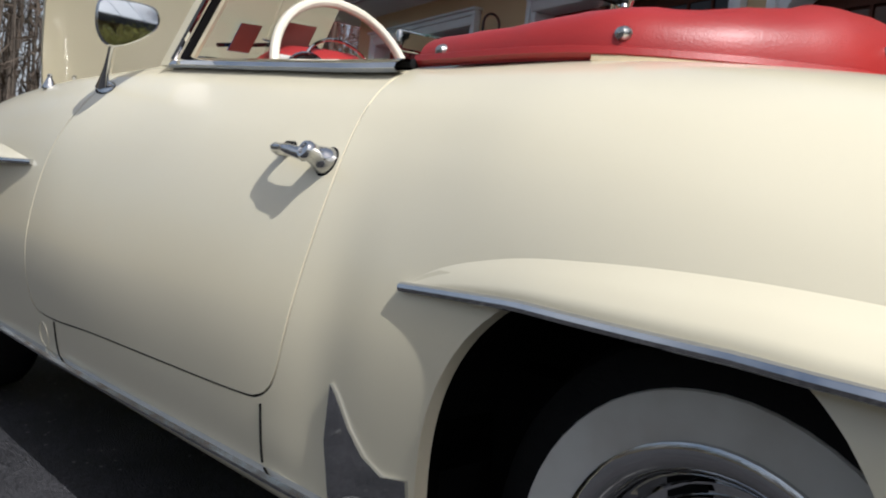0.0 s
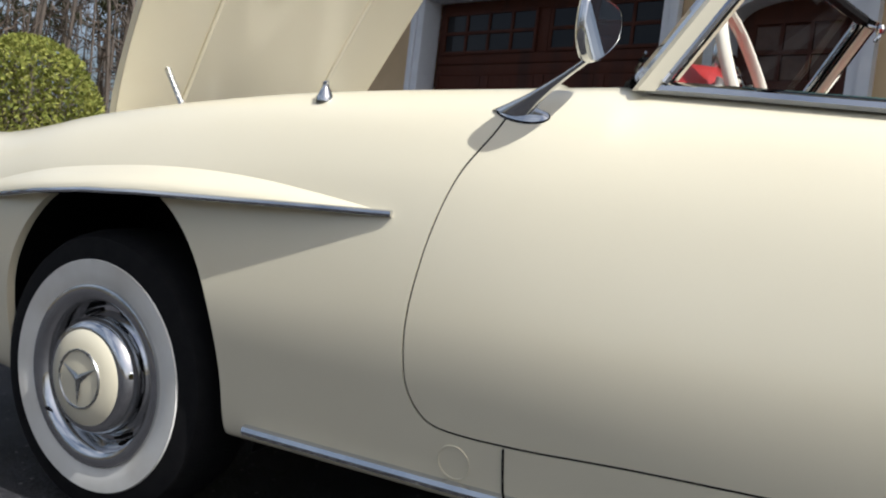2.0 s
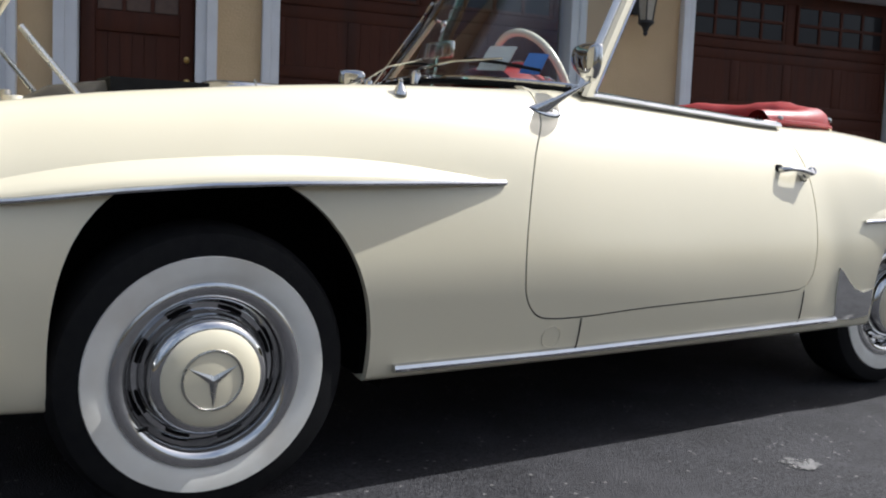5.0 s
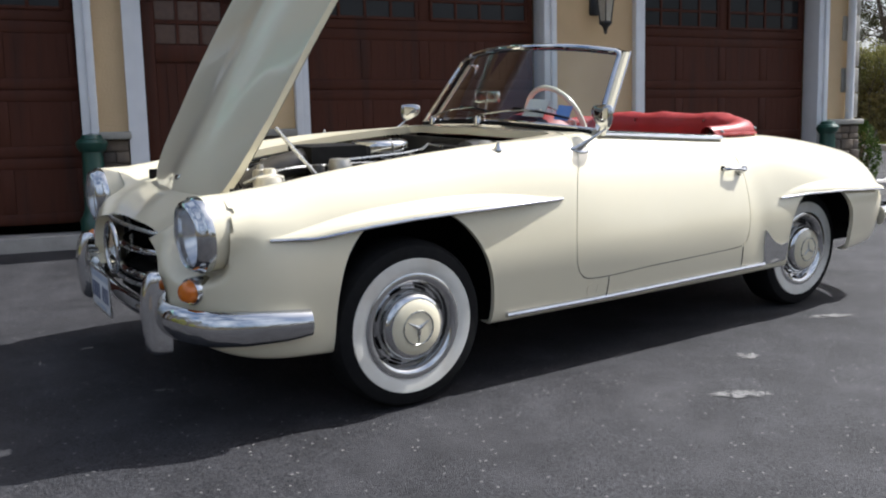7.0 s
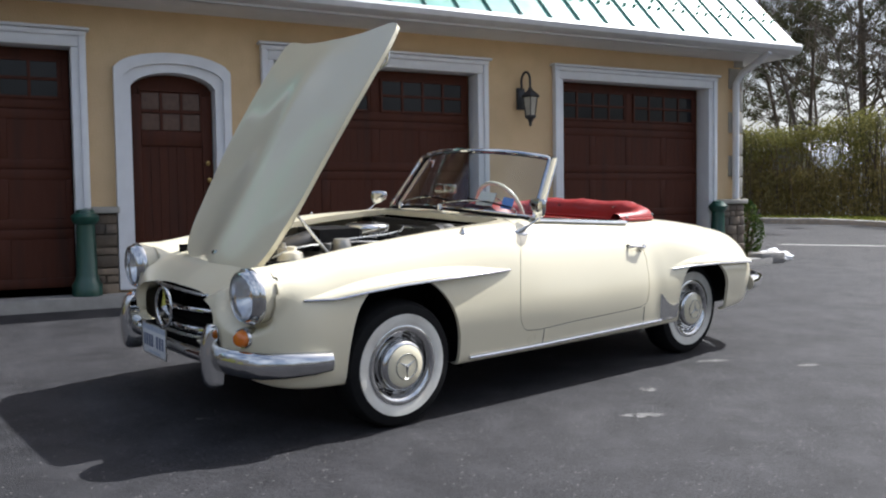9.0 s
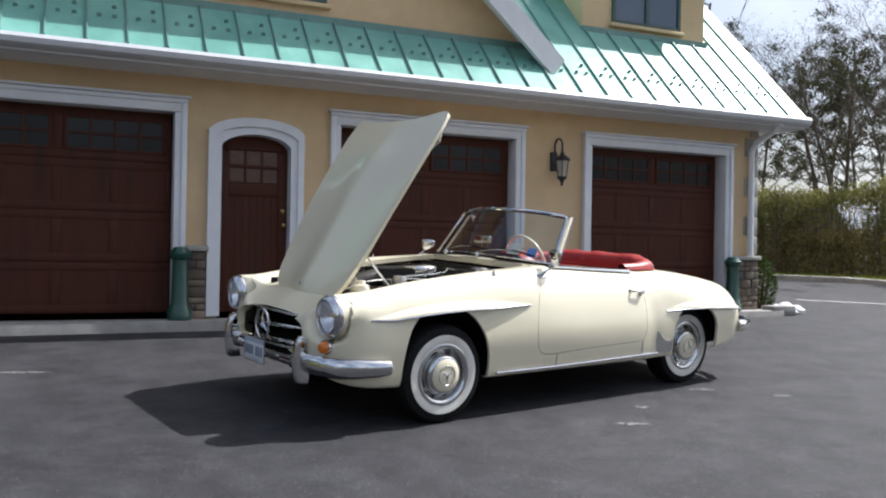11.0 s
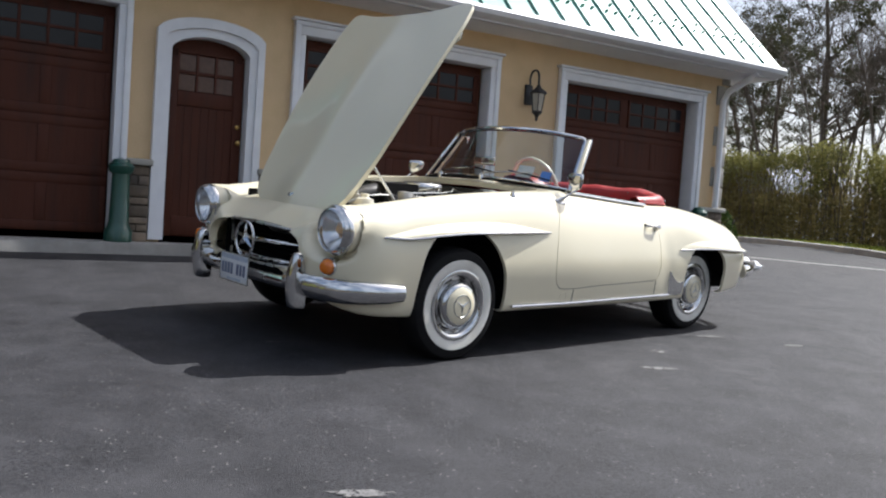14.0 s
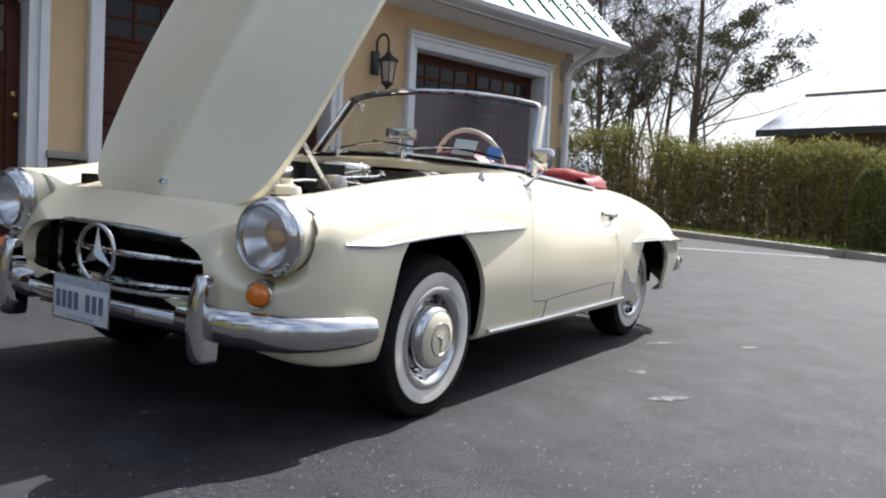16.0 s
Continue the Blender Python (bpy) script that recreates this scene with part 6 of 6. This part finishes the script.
for k in range(4):
    part("carburettor", Shape().lathe([(.0, .05), (.03, .045), (.035, .02), (.028, -.06)], 'z', (-.02 - .13 * k, .22 - .02 * (k % 2), .78), 14), CAST, EB)
part("oil_cap", Shape().lathe([(0, .03), (.03, .026), (.034, .01), (.034, 0)], 'z', (.02, -.03, .845), 16), ENGINE_BLACK, EB)

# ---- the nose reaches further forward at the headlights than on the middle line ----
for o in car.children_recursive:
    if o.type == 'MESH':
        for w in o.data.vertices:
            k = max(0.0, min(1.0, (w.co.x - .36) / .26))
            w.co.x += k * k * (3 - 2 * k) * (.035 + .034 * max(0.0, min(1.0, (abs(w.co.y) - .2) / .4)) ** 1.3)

# ---- plants ----
def leaf_cloud(points, size, rng, shape=None, stretch=1.0):
    """Small turned leaf blades at points."""
    s = shape or Shape()
    for p in points:
        a, b = rng.uniform(0, 6.28), rng.uniform(-1.2, 1.2)
        u = Vector((math.cos(a) * math.cos(b), math.sin(a) * math.cos(b), math.sin(b)))
        w = u.orthogonal().normalized()
        w = Matrix.Rotation(rng.uniform(0, 6.28), 3, u) @ w
        l, h = size * rng.uniform(.6, 1.3) * stretch, size * rng.uniform(.3, .55)
        p = Vector(p)
        k = len(s.v)
        s.v += [tuple(p - u * l), tuple(p + w * h), tuple(p + u * l), tuple(p - w * h)]
        s.f.append((k, k + 1, k + 2, k + 3))
    return s


def grow(rng, height, spread, levels, lean=(0, 0), thick=.16, bare=.35, twig=0.5):
    """Limbs as rods from the ground up, and the places of the twig ends."""
    rods, ends = Shape(), []

    def limb(p, d, length, r, level):
        wob = .07 if level == 0 else .17
        n = 6
        pts, rs = [p], [r]
        for i in range(n):
            d = (d + Vector((rng.gauss(0, wob), rng.gauss(0, wob), rng.gauss(.03, .08)))).normalized()
            p = p + d * (length / n)
            pts.append(p)
            rs.append(max(.0035, r * (1 - .65 * (i + 1) / n)))
        rods.tube(pts, rs, 8 if level < 1 else (5 if level < 2 else 3))
        if level >= levels:
            ends.append((pts[-1], d))
            ends.append((pts[3], d))
            return
        kids = rng.randint(3, 5) if level else rng.randint(9, 13)
        for k in range(kids):
            f = rng.uniform(bare if level == 0 else .25, 1.0)
            i = min(n - 1, int(f * n))
            q = pts[i].lerp(pts[i + 1], f * n - i)
            a = rng.uniform(0, 6.28)
            side = Vector((math.cos(a), math.sin(a), rng.uniform(.1, .7))).normalized()
            nd = (d * rng.uniform(.2, .6) + side * spread).normalized()
            limb(q, nd, length * rng.uniform(.35, .6) * (1.15 - .5 * f if level == 0 else 1), max(.0035, rs[i] * (.42 if level == 0 else .55)), level + 1)

    limb(Vector((0, 0, -.2)), Vector((lean[0], lean[1], 1)).normalized(), height, thick, 0)
    return rods, ends


def bare_tree(seed, height, leafy=None, leaf_size=.06, per=3, **kw):
    rng = random.Random(seed)
    rods, ends = grow(rng, height, kw.pop("spread", .9), kw.pop("levels", 3), **kw)
    T = thing("tree", "tall leafless tree with grey bark and fine twigs" if leafy in (None, TWIG) else "tall tree with thin foliage at the edge of the lot", "tree", "trees behind the lot")
    part("trunk", rods, BARK, T, smooth=0, fix=False)
    pts = []
    for p, d in ends:
        for _ in range(per):
            w = .22 if leafy in (None, TWIG) else .17
            pts.append(p + d * rng.uniform(-.15, .3) + Vector((rng.gauss(0, w), rng.gauss(0, w), rng.gauss(0, w * .6))))
    part("crown", leaf_cloud(pts, leaf_size, rng, stretch=2.2 if leafy in (None, TWIG) else 1.6), leafy or TWIG, T, smooth=0, fix=False)
    return T


def place(T, x, y, turn=0, scale=1.0):
    T.matrix_basis = Matrix.Translation((x, y, ground_z(x, y))) @ Matrix.Rotation(radians(turn), 4, 'Z') @ Matrix.Scale(scale, 4)
    return T


def again(T, x, y, turn=0, scale=1.0):
    """Another tree of the same kind."""
    m = Matrix.Translation((x, y, ground_z(x, y))) @ Matrix.Rotation(radians(turn), 4, 'Z')
    c = copy_thing(T, m)
    c.matrix_basis = m @ Matrix.Scale(scale, 4)
    return c


oak = place(bare_tree(3, 10.5, None, .026, 1, thick=.13, spread=1.0, levels=4), 23.0, 16.2, 20, .8)
maple = place(bare_tree(8, 9.0, None, .026, 1, thick=.095, spread=.9, levels=4), 22.0, 12.9, 80, .75)
pine = place(bare_tree(5, 12.5, PINE, .060, 130, thick=.15, spread=.9, levels=2, bare=.3, lean=(.03, -.07)), 23.0, 12.9, 0, .85)
pine2 = place(bare_tree(15, 11.0, PINE, .060, 105, thick=.12, spread=1.0, levels=2, bare=.2), 24.0, 19.5, 40, .8)
for k, (x, y) in enumerate([(26, 14.2), (27, 17.8), (25.5, 21.6), (28, 24.5), (24.5, 26), (30, 20), (21.5, 23.5), (25.5, 16.8), (20.5, 27.5), (21.3, 14.6), (22.4, 18.2), (24.4, 13.6), (23.6, 14.9), (24.9, 17.4), (22.9, 15.6), (26.2, 15.7), (24.1, 12.2)]):
    again((oak, maple, maple, oak, maple)[k % 5], x, y, 47 * k, .62 + .07 * (k % 4))
for k, (x, y) in enumerate([(27.5, 22.4), (17.0, 21.5), (31, 27), (13.0, 24.0), (10.5, 20), (25.2, 18.2), (22.8, 22.6)]):
    again((pine2, pine)[k % 2], x, y, 71 * k, .72 + .07 * (k % 3))
# woods to the far left of the drive
for k in range(22):
    rng = random.Random(100 + k)
    again((oak, maple, pine2)[k % 3 if k % 5 else 2], -21 - rng.uniform(0, 12), -6 + k * 1.25 + rng.uniform(-.5, .5), 37 * k, rng.uniform(.7, 1.05))
def woods(seed, x0, x1, y0, y1, n, label):
    """Trunks, twigs and undergrowth over a stretch of land."""
    rng = random.Random(seed)
    W = thing("woods", label, "woods", kind="stuff", at=pose(0, 0, 0))
    q, pts = Shape(), []
    for k in range(n):
        x, y = rng.uniform(x0, x1), rng.uniform(y0, y1)
        h, r, z = rng.uniform(5, 11), rng.uniform(.03, .09), ground_z(x, y)
        dx, dy = rng.gauss(0, .4), rng.gauss(0, .4)
        q.tube([(x, y, z - .2), (x + dx * .4, y + dy * .4, z + h * .5), (x + dx, y + dy, z + h)], [r, r * .7, .008], 5)
        for _ in range(60):
            t = rng.uniform(.12, 1)
            pts.append((x + dx * t + rng.gauss(0, .8), y + dy * t + rng.gauss(0, .8), z + h * t))
    part("trunks", q, BARK, W, smooth=0, fix=False)
    part("twigs", leaf_cloud(pts, .05, rng, stretch=7), TWIG, W, smooth=0, fix=False)
    pts = []
    for k in range(n * 38):
        x, y = rng.uniform(x0, x1), rng.uniform(y0, y1)
        pts.append((x, y, ground_z(x, y) + 1.7 * rng.random() ** 1.5 * (1 + .5 * noise.noise((x * .5, y * .5, 0)))))
    part("undergrowth", leaf_cloud(pts, .11, rng), UNDERGROWTH, W, smooth=0, fix=False)


woods(77, -38, -18, -14, 34, 460, "dense grey-brown leafless woods beyond the drive")
# out of view: this belt is added so the chrome reflects a dark horizon
woods(78, -38, 40, -38, -24, 420, "unseen leafless woods added across the drive to darken reflections")


def bush(name, label, category, x, y, r, h, mat, n, leaf, seed, group="", stems=True):
    """A rounded shrub: stems and an uneven shell of leaves with gaps."""
    rng = random.Random(seed)
    B = thing(name, label, category, group, pose(x, y, ground_z(x, y)))
    q = Shape()
    for k in range(9):
        a = rng.uniform(0, 6.28)
        q.tube([(0.1 * r * math.cos(a), .1 * r * math.sin(a), -.05), (.4 * r * math.cos(a), .4 * r * math.sin(a), h * .5), (.7 * r * math.cos(a + .3), .7 * r * math.sin(a + .3), h * .85)], [.02, .014, .005], 5)
    part("branchwork", q, BARK, B, smooth=0, fix=False)
    pts = []
    for _ in range(n):
        a, t = rng.uniform(0, 6.28), rng.uniform(0, 1) ** .6
        zz = rng.uniform(.02, 1)
        rad = r * math.sqrt(max(0, 1 - (2 * zz - .85) ** 2 * .75)) * (.8 + .28 * noise.noise((math.cos(a) * 2 + seed, math.sin(a) * 2, zz * 3)))
        rad *= .65 + .38 * t
        pts.append((rad * math.cos(a), rad * math.sin(a), zz * h))
    part("crown", leaf_cloud(pts, leaf, rng), mat, B, smooth=0, fix=False)
    return B


bush("boxwood_shrub", "clipped dark green boxwood shrub beside the garage corner", "shrub", 7.05, 5.05, .24, .80, BOXWOOD, 2600, .022, 1)
bush("forsythia_bush", "yellow-green bush in spring leaf", "bush", -15.5, 2.6, 1.9, 4.3, SPRING, 11000, .07, 2, "bushes by the woods")
bush("forsythia_bush", "yellow-green bush in spring leaf", "bush", -17.0, 6.0, 1.9, 3.0, SPRING, 9000, .07, 3, "bushes by the woods")
bush("forsythia_bush", "yellow-green bush in spring leaf", "bush", -16.0, -1.4, 1.6, 2.6, SPRING, 7000, .07, 6, "bushes by the woods")
bush("forsythia_bush", "yellow-green bush in spring leaf", "bush", -12.5, 8.6, 1.6, 2.6, SPRING, 7000, .07, 7, "bushes by the woods")
bush("round_bush", "dark green round bush in front of the hedge", "bush", 15.1, 4.0, .52, 1.75, leaf_material("olive_bush_leaves", (0.08, 0.10, 0.03), (0.20, 0.21, 0.07)), 7000, .04, 4)

# tall hedge behind the grass strip: stems and leaves
rng = random.Random(9)
hedge = thing("hedge", "tall olive-brown hedge behind the kerb", "hedge", kind="stuff", at=pose(0, 0, 0))


def hedge_top(y):
    """Height of the hedge along its length: lower in front of the shed."""
    low = max(0.0, min(1.0, (9.6 - y) / .8))
    return 2.42 - .3 * low + .10 * math.sin(y * 1.3) + .18 * noise.noise((y * .9, 3.1, 0))


q = Shape()
pts_low, pts_top = [], []
for k in range(900):
    y = rng.uniform(-3, 20)
    x = 16.3 + rng.gauss(0, .22)
    z = ground_z(x, y)
    top = hedge_top(y)
    q.tube([(x, y, z - .1), (x + rng.gauss(0, .1), y + rng.gauss(0, .12), z + top * .55), (x + rng.gauss(0, .16), y + rng.gauss(0, .2), z + top)], [.014, .010, .004], 3)
part("branchwork", q, BARK, hedge, smooth=0, fix=False)
for k in range(160000):
    y = rng.uniform(-3, 20)
    top = hedge_top(y)
    f = rng.uniform(0, 1) ** .8
    # thin stretches, where what stands behind shows through
    if rng.random() < .82 and ((9.5 < y < 10.3 and f > .5) or (11.2 < y < 13.7 and .55 < f < .86)):
        continue
    x = 16.25 + rng.gauss(0, .24) + .18 * noise.noise((y * 1.7, f * 4, 7.7))
    p = (x, y, ground_z(x, y) + f * top * (1 + .05 * rng.gauss(0, 1)))
    (pts_top if f > .62 + .3 * noise.noise((y * .5, f * 2, 1.0)) else pts_low).append(p)
part("leaves", leaf_cloud(pts_low, .042, rng, stretch=1.4), HEDGE, hedge, smooth=0, fix=False)
part("new_leaves", leaf_cloud(pts_top, .040, rng, stretch=1.3), leaf_material("fresh_hedge_leaves", (0.155, 0.152, 0.046), (0.29, 0.28, 0.095)), hedge, smooth=0, fix=False)
# grass blades along the kerb
pts = []
for k in range(9000):
    x, y = 14.15 + 1.9 * rng.random() ** 1.4, rng.uniform(-9, 26)
    pts.append((x, y, ground_z(x, y) + .13))
part("blades", leaf_cloud(pts, .05, rng), leaf_material("grass_blades", (0.15, 0.19, 0.03), (0.32, 0.33, 0.08)), verge, smooth=0, fix=False)

# shed behind the hedge
SX, SY = 21.8, 9.28
sz = ground_z(SX, SY)
shed = thing("shed", "timber shed with a white metal roof behind the hedge", "shed", at=pose(0, 0, 0))
part("wall", Shape().box((SX, SY - 9.0, sz - .2), (SX + 5, SY, sz + 2.96)), TIMBER, shed, smooth=0)
part("gable", Shape().prism([(SX, sz + 2.96), (SX + 5, sz + 2.96), (SX + 2.6, sz + 4.16)], SY - .12, SY, 'y'), TIMBER, shed, smooth=0)
for k in range(30):
    y = SY - .02 - k * .3
    part("board", Shape().box((SX - .03, y - .28, sz - .1), (SX - .002, y, sz + 2.94), .006), TIMBER, shed)
for x0, z0, x1, z1 in ((SX - .5, sz + 2.96, SX + 2.6, sz + 4.31), (SX + 5.6, sz + 2.96, SX + 2.6, sz + 4.31)):
    slope = [(x, y, z + dz) for dz in (0, -.10) for x, z in ((x0, z0), (x1, z1)) for y in (SY - 9.5, SY + .3)]
    panel = part("roof", Shape().add(slope, [(0, 1, 3, 2), (4, 6, 7, 5), (0, 4, 5, 1), (1, 5, 7, 3), (3, 7, 6, 2), (2, 6, 4, 0)]), WHITE_METAL, shed, smooth=0)
    for k in range(16):
        y = SY + .2 - k * .62
        part("seam", Shape().tube([(x0, y, z0 + .01), (x1, y, z1 + .01)], .018, 5), WHITE_METAL, panel, smooth=0)
part("ridge_cap", Shape().tube([(SX + 2.6, SY - 9.5, sz + 4.32), (SX + 2.6, SY + .32, sz + 4.32)], .06, 8), TIMBER, shed)
part("eave_board", Shape().box((SX - .52, SY - 9.5, sz + 2.76), (SX - .46, SY + .32, sz + 2.95)), IRON, shed, smooth=0)

# white arched cover standing behind the hedge
cover = thing("garden_tunnel", "white plastic garden tunnel seen through the hedge", "garden tunnel", at=pose(18.6, 14.6, ground_z(18.6, 14.6)))
arc = [(1.45 * math.cos(a), 2.3 * math.sin(a)) for a in np.linspace(0, math.pi, 17)]
part("sheet", Shape().grid([[(x, y, z) for y, z in arc] for x in np.linspace(-.9, 2.6, 8)]), WHITE_METAL, cover)
for x in (-.92, .25, 1.4, 2.6):
    part("hoop", Shape().tube([(x, y * 1.01, z * 1.01) for y, z in arc], .022, 6), WHITE_METAL, cover)

# plastic bag and block by the shrub
q = Shape()
bm = bmesh.new()
bmesh.ops.create_icosphere(bm, subdivisions=4, radius=1.0)
for w in bm.verts:
    n = noise.noise(w.co * 2.2) * .35 + noise.noise(w.co * 6) * .12
    w.co = Vector((w.co.x * .34, w.co.y * .20, max(-.02, w.co.z) * .13)) * (1 + n)
q.add([tuple(w.co) for w in bm.verts], [[w.index for w in f.verts] for f in bm.faces])
bm.free()
bag = tagged(part("plastic_bag", q, SHADE_BAG, None, smooth=60), "crumpled white plastic sheet on the asphalt by the shrub", "plastic sheet")
bag.matrix_basis = pose(7.30, 4.84, ground_z(7.30, 4.84) + .005, 0, 0, 20)
blk = tagged(part("concrete_block", Shape().box((-.22, -.12, 0), (.22, .12, .14), .012), CONCRETE, None), "grey concrete block beside the garage corner", "block")
blk.matrix_basis = pose(6.95, 4.60, ground_z(6.95, 4.6) - .005, 0, 0, 6)
